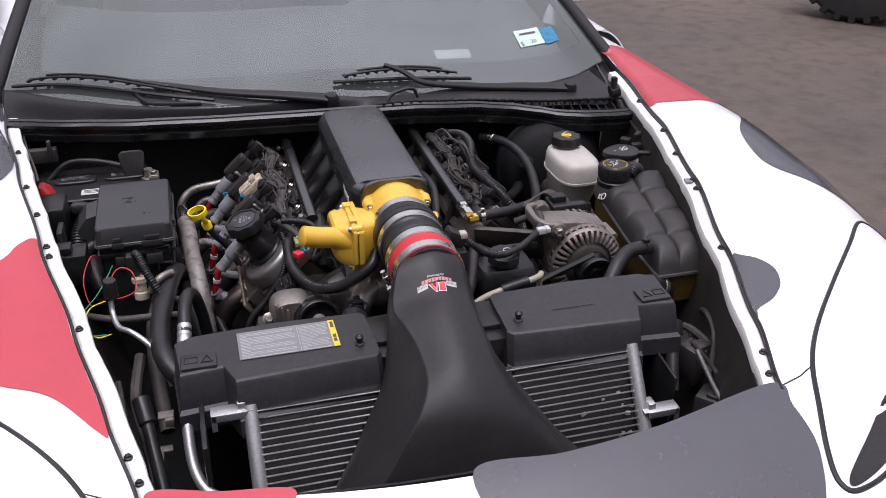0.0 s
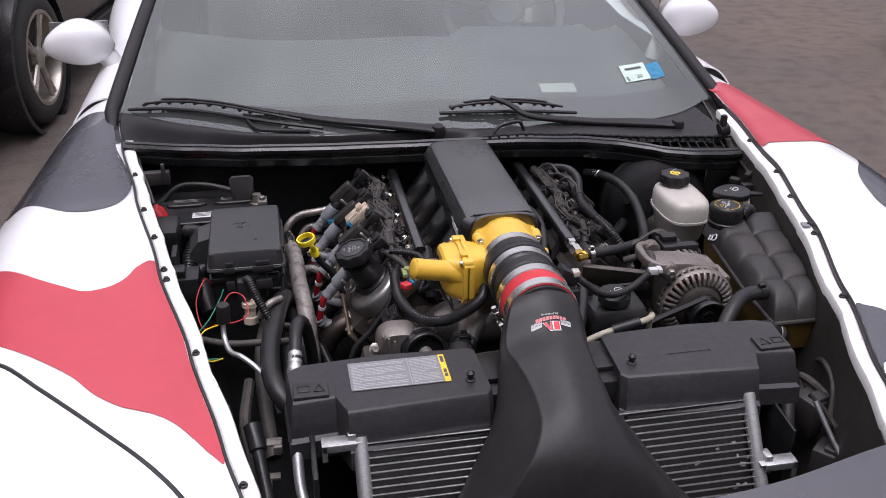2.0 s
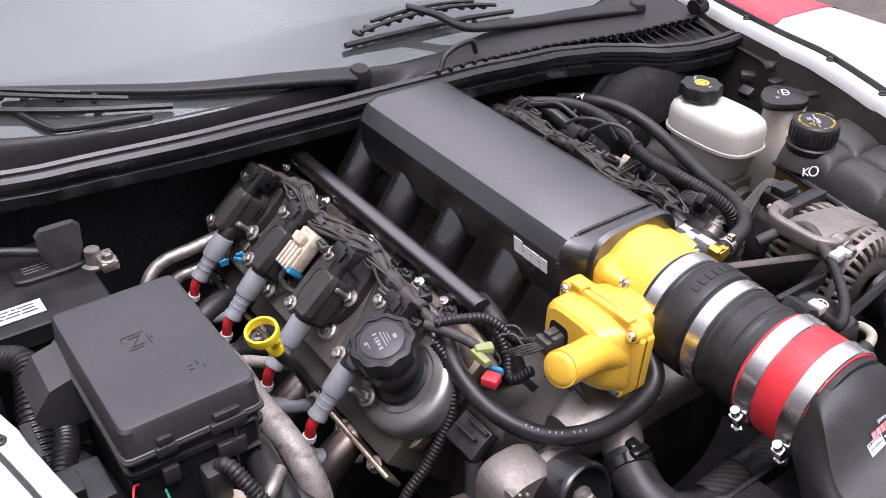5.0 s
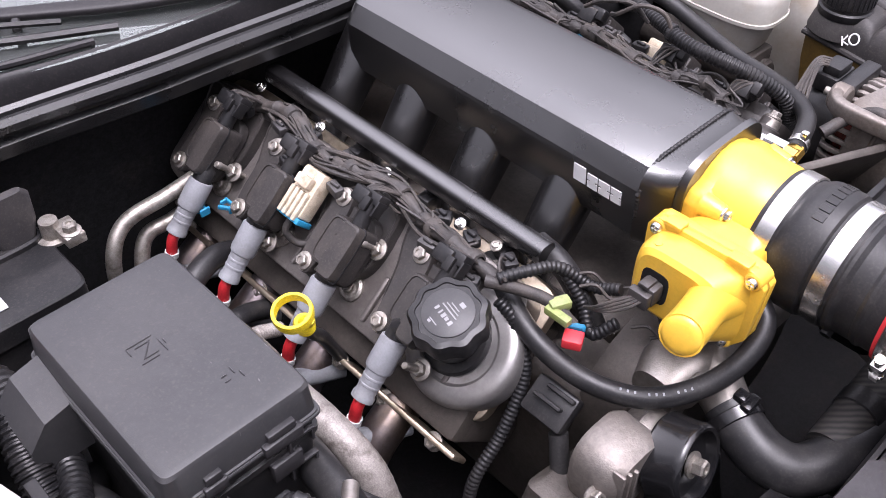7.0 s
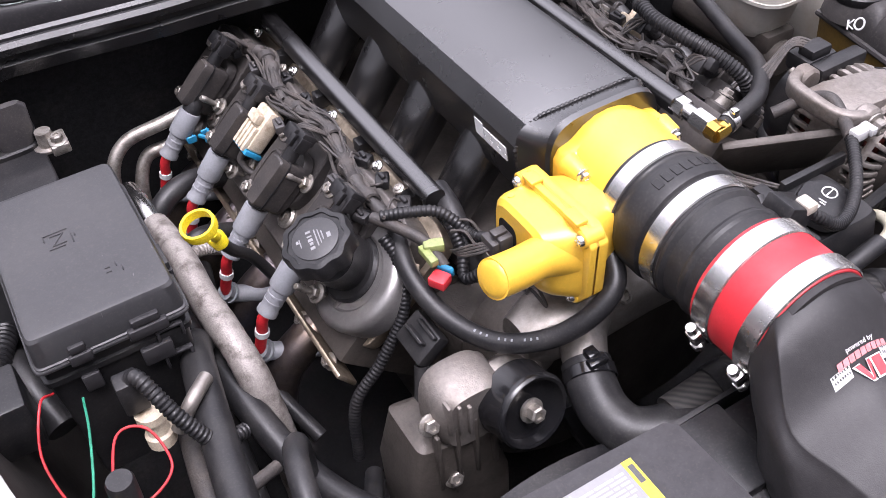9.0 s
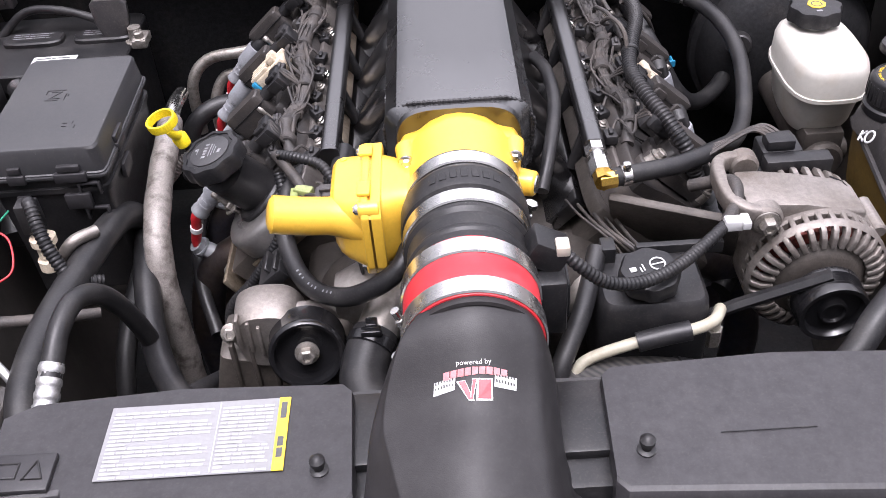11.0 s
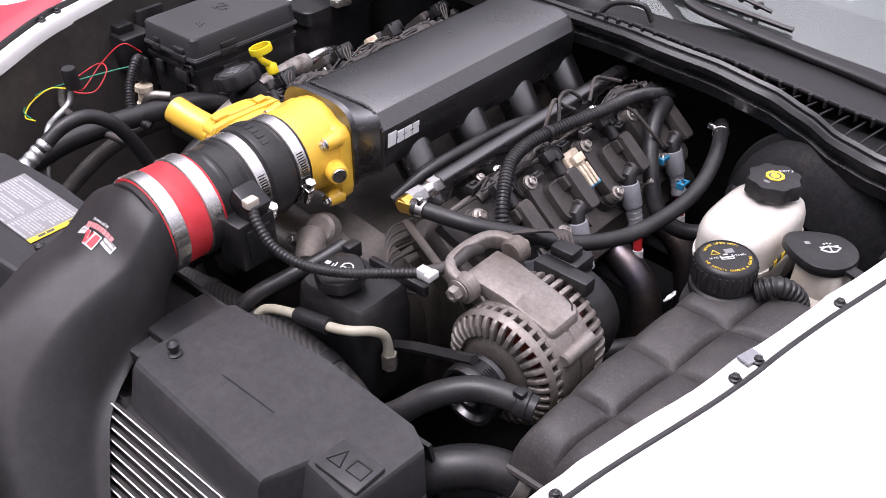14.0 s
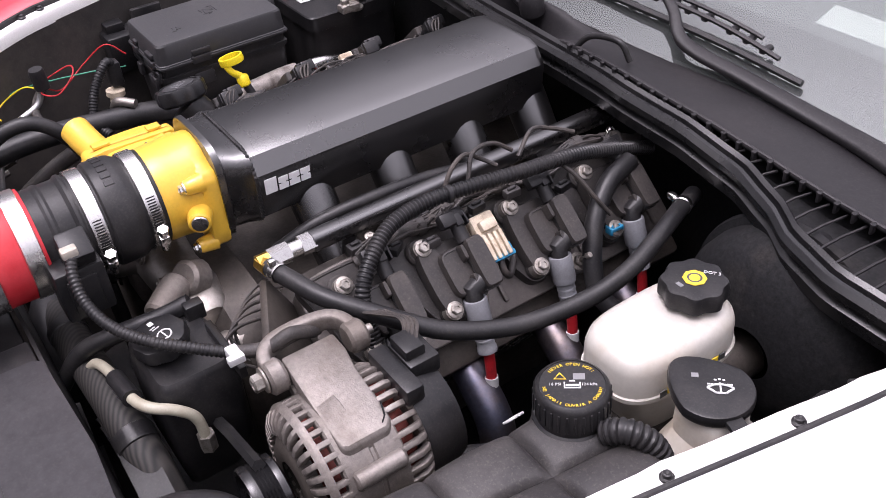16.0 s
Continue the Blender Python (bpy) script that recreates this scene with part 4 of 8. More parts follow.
def shroud(s):
    """Black cover over the end of the radiator, with a folded front and a lower outer corner."""
    t = thing("radiator_cover", "black moulded plastic radiator cover with a push pin", "cover", "radiator covers")
    z, f, b = 0.782, -0.035, 0.085
    top = [(0.100, f + 0.010), (0.108, f), (0.315, f - 0.012), (0.330, f + 0.028), (0.392, f + 0.022), (0.398, 0.070), (0.372, b - 0.002), (0.25, b + 0.006), (0.112, b), (0.104, b - 0.008)]
    bm = bmesh.new()
    def ring(grow, dz, drop):
        out = []
        for x, y in top:
            k = grow if y < 0.05 else grow * 0.3
            xx = x + (0.010 * grow / 0.03 if x > 0.38 else 0) - (0.006 * grow / 0.03 if x < 0.115 else 0)
            out.append(bm.verts.new((s * xx, y - k, z - dz - 0.020 * max(0, -(y - 0.03)) - drop)))
        return out
    rings = [ring(-0.004, 0.000, 0), ring(0.0, 0.002, 0), ring(0.003, 0.006, 0), ring(0.012, 0.042, 0), ring(0.014, 0.052, 0), ring(0.022, 0.056, 0), ring(0.024, 0.085, 0)]
    for a, c in zip(rings, rings[1:]):
        for i in range(len(a)):
            j = (i + 1) % len(a)
            bm.faces.new((a[i], a[j], c[j], c[i]))
    bm.faces.new(rings[0])
    part("shell", finish(bm), M_COVER, t, angle=24)
    # raised pad with two pictograms at the outer corner
    tilt = Matrix.Rotation(0.02, 3, "X")
    part("pad", box((s * 0.364, 0.012, z + 0.0015), (0.052, 0.036, 0.006), 0.002, 2, tilt), M_COVER, t)
    tri = [V((s * 0.352, 0.022, 0)), V((s * 0.344, 0.004, 0)), V((s * 0.360, 0.004, 0))]
    part("pictogram", sweep([p + V((0, 0, z + 0.005)) for p in (*tri, tri[0])], 0.0009, 6), M_PLASTIC, t)
    bt = [V((s * 0.366, 0.020, 0)), V((s * 0.384, 0.020, 0)), V((s * 0.384, 0.006, 0)), V((s * 0.366, 0.006, 0))]
    part("pictogram", sweep([p + V((0, 0, z + 0.005)) for p in (*bt, bt[0])], 0.0009, 6), M_PLASTIC, t)
    pin = lathe([(0.0075, 0), (0.0075, 0.0015), (0.0042, 0.003), (0.0042, 0.008), (0.0062, 0.0095), (0.0062, 0.0135), (0.0042, 0.015), (0.0025, 0.0165), (0, 0.017)], (s * 0.127, 0.0, z - 0.0005), (0, -0.05, 1), 18)
    part("push_pin", pin, M_RUBBER, t, "black ribbed push pin")
    return t, z


shroud(-1)
coverR, CZ = shroud(1)
part("seam", box((0.225, 0.012, CZ + 0.0004), (0.075, 0.0008, 0.0006)), M_PLASTIC, coverR)
# warning label on the passenger cover
lab = thing("warning_label", "silver printed warning label with a yellow edge stripe", "label")
LO = V((-0.305, 0.072, CZ + 0.0010))
part("sheet", box((-0.2345, 0.038, CZ + 0.0004), (0.141, 0.074, 0.0010), 0.0003, 1), M_LABEL, lab)
part("stripe", box((-0.1600, 0.038, CZ + 0.0006), (0.0095, 0.074, 0.0012), 0.0003, 1), M_PRINTYEL, lab, "yellow warning stripe")
part("print", bars(LO + V((0.004, -0.004, 0)), (1, 0, 0), (0, -1, 0), 17, 0.084, 0.0040, 0.0021, 0.0004, 3), M_FINEPRINT, lab)
part("print", bars(LO + V((0.094, -0.004, 0)), (1, 0, 0), (0, -1, 0), 17, 0.044, 0.0040, 0.0021, 0.0004, 5), M_FINEPRINT, lab)
part("rule", box((-0.2135, 0.038, CZ + 0.0012), (0.001, 0.070, 0.0004)), M_FINEPRINT, lab)
part("print", bars((-0.1625, 0.070, CZ + 0.0013), (0, -1, 0), (1, 0, 0), 1, 0.022, 0.004, 0.005, 0.0002, 6), M_PRINTDARK, lab)
part("print", bars((-0.1625, 0.034, CZ + 0.0013), (0, -1, 0), (1, 0, 0), 1, 0.022, 0.004, 0.005, 0.0002, 7), M_PRINTDARK, lab)
# crossmember between the covers, under the intake tube
single("radiator_crossmember", merge(box((0, 0.030, 0.735), (0.24, 0.10, 0.06), 0.006), box((0.085, 0.045, 0.768), (0.05, 0.075, 0.012), 0.003), box((-0.085, 0.045, 0.768), (0.05, 0.075, 0.012), 0.003)), M_PLASTIC, "black plastic crossmember behind the radiator covers", "crossmember")
fan = thing("fan_shroud", "black plastic fan shroud behind the radiator", "shroud")
part("shroud", sheet(steps(-0.37, 0.39, 20), steps(0, 1, 8), lambda u, v: V((u, 0.088 + 0.018 * math.sin(v * 1.6), 0.768 + 0.004 * math.cos(u * 12) - 0.10 * v - 0.26 * v * v))), M_PLASTIC, fan)
for x in (-0.19, 0.2):
    part("motor_ring", lathe([(0.15, 0), (0.15, 0.03), (0.14, 0.03), (0.14, 0)], (x, 0.11, 0.56), (0, 1, 0), 40), M_PLASTIC, fan)

# ---- air intake tube ----
tube = thing("intake_tube", "satin black moulded cold-air intake duct with a printed badge", "intake duct")
SEC = [  # upper left, crown, upper right, right, lower right, lower left, left
    ((-0.057, 0.044, 0.873), (-0.002, 0.044, 0.888), (0.048, 0.044, 0.874), (0.0605, 0.044, 0.822), (0.046, 0.046, 0.788), (-0.050, 0.046, 0.790), (-0.070, 0.044, 0.826)),
    ((-0.0725, 0.006, 0.834), (-0.004, 0.004, 0.8575), (0.048, 0.008, 0.844), (0.0635, 0.012, 0.790), (0.054, 0.030, 0.755), (-0.068, 0.024, 0.762), (-0.0835, 0.002, 0.813)),
    ((-0.0660, -0.036, 0.829), (-0.006, -0.042, 0.846), (0.048, -0.036, 0.829), (0.0670, -0.022, 0.765), (0.074, -0.032, 0.745), (-0.086, -0.036, 0.752), (-0.0910, -0.036, 0.786)),
    ((-0.0575, -0.071, 0.819), (-0.005, -0.080, 0.833), (0.049, -0.075, 0.815), (0.0790, -0.064, 0.742), (0.090, -0.066, 0.724), (-0.102, -0.066, 0.724), (-0.1020, -0.064, 0.757)),
    ((-0.0525, -0.110, 0.804), (-0.003, -0.120, 0.815), (0.053, -0.113, 0.791), (0.0970, -0.090, 0.716), (0.110, -0.088, 0.698), (-0.125, -0.088, 0.696), (-0.1210, -0.088, 0.726)),
    ((-0.0560, -0.141, 0.790), (-0.001, -0.152, 0.793), (0.064, -0.142, 0.767), (0.1270, -0.118, 0.676), (0.138, -0.116, 0.656), (-0.156, -0.114, 0.655), (-0.1500, -0.114, 0.676)),
    ((-0.0720, -0.168, 0.766), (0.001, -0.181, 0.760), (0.084, -0.166, 0.736), (0.1640, -0.145, 0.632), (0.176, -0.142, 0.614), (-0.192, -0.142, 0.610), (-0.1880, -0.142, 0.630)),
    ((-0.0920, -0.181, 0.740), (0.000, -0.196, 0.720), (0.110, -0.184, 0.695), (0.2050, -0.174, 0.586), (0.215, -0.174, 0.566), (-0.224, -0.174, 0.565), (-0.2200, -0.172, 0.586)),
    ((-0.1350, -0.200, 0.680), (0.000, -0.214, 0.655), (0.148, -0.204, 0.635), (0.2400, -0.212, 0.527), (0.235, -0.220, 0.495), (-0.235, -0.220, 0.495), (-0.2400, -0.212, 0.530))]


def duct_section(p):
    """A closed section with tight upper shoulders: the corners are cut short before they are rounded."""
    tl, tc, tr, r, br, bl, l = (V(q) for q in p)
    ctl = [tl.lerp(tc, 0.13), tc, tr.lerp(tc, 0.26), tr.lerp(r, 0.18), r, br, (br + bl) / 2, bl, l, tl.lerp(l, 0.14)]
    return spline(ctl, 6, True)


def duct_round(y, r=0.0535):
    ctl = [V((r * math.cos(a), y, 0.842 + r * math.sin(a))) for a in (radians(d) for d in (122, 90, 58, 35, 0, -45, -90, -135, -180, -215))]
    return spline(ctl, 6, True)


coarse = [duct_round(0.122), duct_round(0.096), duct_round(0.072)] + [duct_section(p) for p in SEC]
lengths = [spline([ring[i] for ring in coarse], 5) for i in range(len(coarse[0]))]
rings = [[col[k] for col in lengths] for k in range(len(lengths[0]))]
part("duct", loft(rings), M_TUBE, tube, angle=60)


def tube_top(x, y):
    """Height of the duct's upper skin: a weighted mean of the nearest places on its sections."""
    near = sorted(((p.x - x) ** 2 + (p.y - y) ** 2 + 1e-8, p.z) for ring in rings for p in ring if p.z > 0.80)[:5]
    return sum(z / d for d, z in near) / sum(1 / d for d, z in near)


part("end_lip", lathe([(0.0520, -0.004), (0.0548, -0.003), (0.0548, 0.003), (0.0520, 0.004)], (0, 0.060, 0.842), (0, -1, 0), 56), M_TUBE, tube)
badge = thing("badge_print", "small red and white racing badge printed on the duct", "badge")
def badge_shape(corners, mat, name="emblem", lift=0.0016):
    return part(name, flat([V((x, y, tube_top(x, y) + lift)) for x, y in corners]), mat, badge, smooth=False)


for x0, x1, lean in ((-0.0335, -0.0175, 0.0), (0.0115, 0.0275, 0.0)):
    badge_shape([(x0, 0.0068), (x1, 0.0068), (x1 + 0.0012, 0.0148), (x0 + 0.0012, 0.0148)], M_PRINT, "flag", 0.0012)
    for k in range(14):
        x, y = x0 + 0.0016 + (k // 2) * 0.0021 + (k % 2) * 0.0003, 0.0092 + (k % 2) * 0.0034
        badge_shape([(x, y), (x + 0.0010, y), (x + 0.0010, y + 0.0016), (x, y + 0.0016)], M_PRINTDARK, "check", 0.0016)
for shape in (((-0.0160, 0.0112), (-0.0095, 0.0112), (-0.0035, -0.0030), (-0.0075, -0.0030)), ((-0.0040, 0.0112), (-0.0005, 0.0112), (-0.0048, -0.0030), (-0.0068, -0.0030)),
              ((-0.0005, 0.0112), (0.0105, 0.0112), (0.0100, 0.0040), (0.0098, -0.0030), (-0.0025, -0.0030))):
    badge_shape(shape, M_MARK, "emblem_edge", 0.0013)
    cx, cy = sum(p[0] for p in shape) / len(shape), sum(p[1] for p in shape) / len(shape)
    badge_shape([(cx + (x - cx) * 0.80, cy + (y - cy) * 0.88) for x, y in shape], M_PRINTRED, "emblem", 0.0018)
for k in range(9):
    x = -0.0255 + k * 0.0053
    badge_shape([(x, 0.0138), (x + 0.0045, 0.0138), (x + 0.0050, 0.0178), (x + 0.0005, 0.0178)], M_PINK, "bar", 0.0016)
slope = math.atan2(tube_top(-0.003, 0.024) - tube_top(-0.003, 0.014), 0.010)
part("lettering", written("powered by", 0.0054, Matrix.Translation((-0.0025, 0.0205, tube_top(-0.0025, 0.0205) + 0.0014)) @ Matrix.Rotation(slope, 4, "X"), 0.0002), M_PRINT, badge, smooth=False)

# ---- couplers between duct and throttle body ----
AX = (0, -1, 0)
TBZ = 0.843
coup = thing("silicone_coupler", "red silicone coupler with two steel worm clamps", "coupler")
part("sleeve", lathe([(0.050, 0), (0.0555, 0), (0.0565, 0.002), (0.0565, 0.067), (0.0555, 0.069), (0.050, 0.069)], (0, 0.132, TBZ), AX, 56), M_SILRED, coup)
for y, a in ((0.1195, 3.55), (0.0730, 3.62)):
    part("hose_clamp", clamp_band((0, y, TBZ), AX, 0.0568, 0.0185), M_STEEL, coup, "bright steel hose clamp")
    part("clamp_screw", clamp_screw((0, y, TBZ), AX, 0.0575, a, 0.013), M_STEEL, coup)
black = thing("rubber_coupler", "black rubber reducer coupler with two steel clamps", "coupler")
part("sleeve", lathe([(0.048, 0), (0.0535, 0.0), (0.0535, 0.022), (0.0545, 0.024), (0.0575, 0.029), (0.0585, 0.033), (0.0585, 0.054), (0.0575, 0.057), (0.0545, 0.059), (0.0545, 0.080), (0.0560, 0.082), (0.0560, 0.085), (0.0530, 0.089), (0.0525, 0.104), (0.0540, 0.107), (0.0540, 0.110), (0.0525, 0.113), (0.0525, 0.124), (0.0555, 0.126), (0.0555, 0.129), (0.050, 0.129)], (0, 0.256, TBZ), AX, 64), M_RUBBER, black, angle=25)
for y, a, r in ((0.2440, 2.8, 0.0538), (0.1865, 2.75, 0.0548)):
    part("hose_clamp", clamp_band((0, y, TBZ), AX, r + 0.0004, 0.0165), M_STEEL, black, "bright steel hose clamp")
    part("clamp_screw", clamp_screw((0, y, TBZ), AX, r + 0.001, a + 3.14, 0.012), M_STEEL, black)
    slots = bmesh.new()
    for k in range(14):  # worm slots punched through the band beside its screw
        t = a + 3.14 + 0.16 + k * 0.055
        d, e = V((math.cos(t), 0, math.sin(t))), V((-math.sin(t), 0, math.cos(t)))
        d, e = axes(AX) @ V((math.cos(t), math.sin(t), 0)), axes(AX) @ V((-math.sin(t), math.cos(t), 0))
        c = V((0, y, TBZ)) + d * (r + 0.0022)
        slots.faces.new([slots.verts.new(c + e * p + V((0, q, 0))) for p, q in ((-0.0007, -0.005), (0.0007, -0.004), (0.0007, 0.005), (-0.0007, 0.004))])
    part("band_slots", slots, M_PLASTIC, black)
for k in range(7):  # moulded maker's mark, as raised bars
    a = radians(60 + k * 9.5)
    d = V((math.cos(a), 0, math.sin(a)))
    b = box((0, 0, 0), (0.0065, 0.010, 0.0012), 0.0003, 1)
    b.transform(Matrix.Translation(V((0, 0.213, TBZ)) + d * 0.0586) @ Matrix.Rotation(-(a - math.pi / 2), 4, "Y"))
    part("raised_mark", b, M_RUBBER, black)

# ---- throttle body ----
tb = thing("throttle_body", "bright yellow painted throttle body with a motor housing", "throttle body")
def plate(poly, y0, y1, bevel=0.003):
    """An outline across the car (x, z), thick along it."""
    b = prism([(x, z) for x, z in poly], -y1, -y0, bevel, 2)
    b.transform(Matrix.Rotation(radians(90), 4, "X"))
    return finish(b)


def side_plate(poly, x0, x1, bevel=0.003):
    """An outline along the car (y, z), thick across it."""
    b = prism(poly, x0, x1, bevel, 2)
    b.transform(Matrix(((0, 0, 1, 0), (1, 0, 0, 0), (0, 1, 0, 0), (0, 0, 0, 1))))
    return finish(b)


ARCH = [(0.053 * math.cos(a), 0.846 + 0.053 * math.sin(a)) for a in (radians(d) for d in (42, 60, 76, 90, 104, 120, 138))]
part("flange", plate([(0.046, 0.779), (0.054, 0.786), (0.0575, 0.800), (0.0585, 0.868), (0.053, 0.878)] + ARCH + [(-0.053, 0.878), (-0.0585, 0.868), (-0.0575, 0.800), (-0.052, 0.786), (-0.046, 0.779)], 0.296, 0.317, 0.0035), M_YELLOW, tb)
part("bore_body", lathe([(0.046, 0.236), (0.0515, 0.236), (0.0525, 0.238), (0.0525, 0.256), (0.0540, 0.260), (0.0545, 0.276), (0.0560, 0.288), (0.0575, 0.300), (0.046, 0.302)], (0, 0, TBZ), (0, 1, 0), 64), M_YELLOW, tb)
for x, z in ((-0.051, 0.870), (0.051, 0.868), (0.047, 0.789), (-0.047, 0.789)):
    part("boss", lathe([(0.0, -0.002), (0.0075, -0.002), (0.0085, 0.0), (0.0110, 0.018), (0.0, 0.018)], (x, 0.282, z), (0, 1, 0), 20), M_YELLOW, tb)
    part("bolt", bolt((x, 0.279, z), AX, 0.0050, 0.005), M_STEEL, tb)
part("sensor_boss", rod((0.046, 0.291, 0.833), (0.0715, 0.281, 0.833), 0.0145, 0.0125, 24, 0.002), M_YELLOW, tb)
part("sensor_plug", lathe([(0, 0.0015), (0.0085, 0.0015), (0.0095, 0.0), (0, -0.002)], (0.0712, 0.2811, 0.833), (0.0255, -0.010, 0), 20), M_STEEL, tb, "bright steel plug")
part("side_neck", loft([[V((x, 0.268 + b, 0.826 + a)) for a, b in superellipse(h, w, 3.5, 36)] for x, h, w in ((-0.030, 0.040, 0.034), (-0.062, 0.042, 0.040), (-0.078, 0.043, 0.050))]), M_YELLOW, tb)
HOUSE = [(0.214, 0.797), (0.226, 0.780), (0.262, 0.769), (0.300, 0.775), (0.318, 0.790), (0.324, 0.812), (0.325, 0.858), (0.316, 0.870), (0.240, 0.872), (0.221, 0.870), (0.211, 0.858)]
part("housing_flange", side_plate(HOUSE, -0.0845, -0.0745, 0.0018), M_YELLOW, tb)
inset = [(0.268 + (y - 0.268) * 0.985, 0.822 + (z - 0.822) * 0.985) for y, z in HOUSE]
part("housing_gasket", side_plate(inset, -0.0862, -0.0842, 0.0), M_BRASS, tb, "thin dark seam")
part("cover_flange", side_plate(HOUSE, -0.0935, -0.0860, 0.0018), M_YELLOW, tb)
part("motor_housing", loft([[V((x, cy + b, cz + a)) for a, b in superellipse(h, w, 4.2, 44)] for x, cy, cz, h, w in ((-0.090, 0.268, 0.822, 0.044, 0.050), (-0.096, 0.270, 0.823, 0.0425, 0.048), (-0.112, 0.273, 0.826, 0.0385, 0.044), (-0.119, 0.274, 0.828, 0.0355, 0.040), (-0.123, 0.275, 0.829, 0.030, 0.034))]), M_YELLOW, tb, angle=30)
nose_p = spline([(-0.088, 0.247, 0.832), (-0.104, 0.245, 0.836), (-0.122, 0.242, 0.841), (-0.150, 0.236, 0.848), (-0.176, 0.231, 0.856)], 5)
part("motor_nose", merge(sweep(nose_p, lambda f, d: 0.0180 + 0.011 * max(0, 1 - f / 0.45) ** 1.6, 28), lathe([(0, 0.0040), (0.010, 0.0036), (0.0140, 0.0024), (0.0165, 0.0), (0.0180, -0.004), (0, -0.004)], nose_p[-1], nose_p[-1] - nose_p[-2], 28)), M_YELLOW, tb)
for y, z in ((0.314, 0.861), (0.222, 0.862), (0.232, 0.786), (0.306, 0.785)):
    part("boss", rod((-0.076, y, z), (-0.0955, y, z), 0.0085, 0.0080, 16, 0.0012), M_YELLOW, tb)
    part("bolt", merge(lathe([(0, 0.004), (0.0042, 0.0038), (0.0052, 0.0022), (0.0055, 0.0), (0, 0.0)], (-0.0955, y, z), (-1, 0, 0.05), 18), box((-0.0998, y, z), (0.0008, 0.0012, 0.0060)), box((-0.0998, y, z), (0.0008, 0.0060, 0.0012))), M_STEEL, tb, "steel cross-head screw")
for p, size in (((-0.090, 0.238, 0.873), (0.012, 0.020, 0.004)), ((-0.090, 0.300, 0.872), (0.013, 0.016, 0.004))):
    part("casting_rib", box(p, size, 0.0012), M_YELLOW, tb)
part("casting_dot", lathe([(0, 0.002), (0.0035, 0.0015), (0.0042, -0.002), (0, -0.002)], (-0.112, 0.300, 0.8625), (-0.15, 0.1, 1), 12), M_YELLOW, tb)
# near-black plate on the housing paints the shade of the connector hollow
part("recess_shade", loft([[V((x, 0.290 + b, 0.828 + a)) for a, b in superellipse(h, w, 4, 24)] for x, h, w in ((-0.121, 0.016, 0.013), (-0.1236, 0.0165, 0.0135))]), M_DEEP, tb, "raised dark patch standing in for the shaded connector recess")
plug = part("plug_socket", merge(box((-0.128, 0.290, 0.826), (0.018, 0.018, 0.020), 0.003), box((-0.132, 0.291, 0.8375), (0.014, 0.009, 0.004), 0.001), box((-0.140, 0.292, 0.825), (0.008, 0.020, 0.016), 0.002)), M_DUSTY, tb, "grey electrical plug")
part("plug_wire", merge(*[hose([(-0.143, 0.288 + 0.003 * k, 0.825), (-0.153, 0.294 + 0.004 * k, 0.820), (-0.160, 0.310 + 0.003 * k, 0.808), (-0.158, 0.332, 0.796)], 0.0013, 6, 6) for k in range(4)]), M_LOOM, plug)

# ---- intake manifold ----
man = thing("intake_manifold", "satin black fabricated sheet-metal intake manifold with four runners a side", "intake manifold")
PL = [(-0.046, 0.889), (0.050, 0.889), (0.064, 0.883), (0.0765, 0.864), (0.0770, 0.858), (0.072, 0.810), (0.058, 0.800), (-0.054, 0.800), (-0.069, 0.810), (-0.0740, 0.858), (-0.0735, 0.864), (-0.060, 0.883)]
plen = loft([[V((x * k, y, 0.85 + (z - 0.85) * k)) for x, z in PL] for y, k in ((0.349, 0.985), (0.351, 1.0), (0.45, 1.0), (0.60, 1.0), (0.738, 1.0), (0.744, 0.985), (0.748, 0.95))])
part("plenum", plen, M_POWDER, man, angle=28)
neck = loft([[V((x, y, TBZ + z)) for x, z in superellipse(a, b, n, 44)] for y, a, b, n in ((0.315, 0.061, 0.060, 4), (0.322, 0.0615, 0.060, 4.5), (0.324, 0.0600, 0.052, 4.5), (0.338, 0.068, 0.047, 5), (0.351, 0.074, 0.046, 6))])
part("throttle_flange", neck, M_POWDER, man)
weld = []
for i, p in enumerate([(-0.0740, 0.862), (-0.060, 0.8835), (-0.046, 0.8895), (0.050, 0.8895), (0.064, 0.8835), (0.0768, 0.862), (0.072, 0.810)]):
    weld.append(V((p[0], 0.3505, p[1])))
weld = [V((-0.069, 0.3505, 0.810))] + weld
wp = resample(weld, 0.0011)
part("weld_bead", sweep(wp, lambda f, d: 0.0021 + 0.0005 * math.sin(d * 1250), 8), M_PLASTIC, man)
for s in (-1, 1):
    for k, y in enumerate((0.436, 0.542, 0.648, 0.753)):
        yy = y - (0.018 if s > 0 else 0)
        p = spline([(s * 0.035, yy, 0.830), (s * 0.058, yy, 0.800), (s * 0.083, yy, 0.765), (s * 0.115, yy, 0.722)], 6)
        rr = part("runner", sweep(p, lambda f, d: 0.0285 - 0.004 * f, 22), M_POWDER, man, "black intake runner tube")
    part("head_flange", box((s * 0.112, 0.590, 0.722), (0.018, 0.45, 0.055), 0.003, 2, Matrix.Rotation(s * 0.78, 3, "Y")), M_POWDER, man)
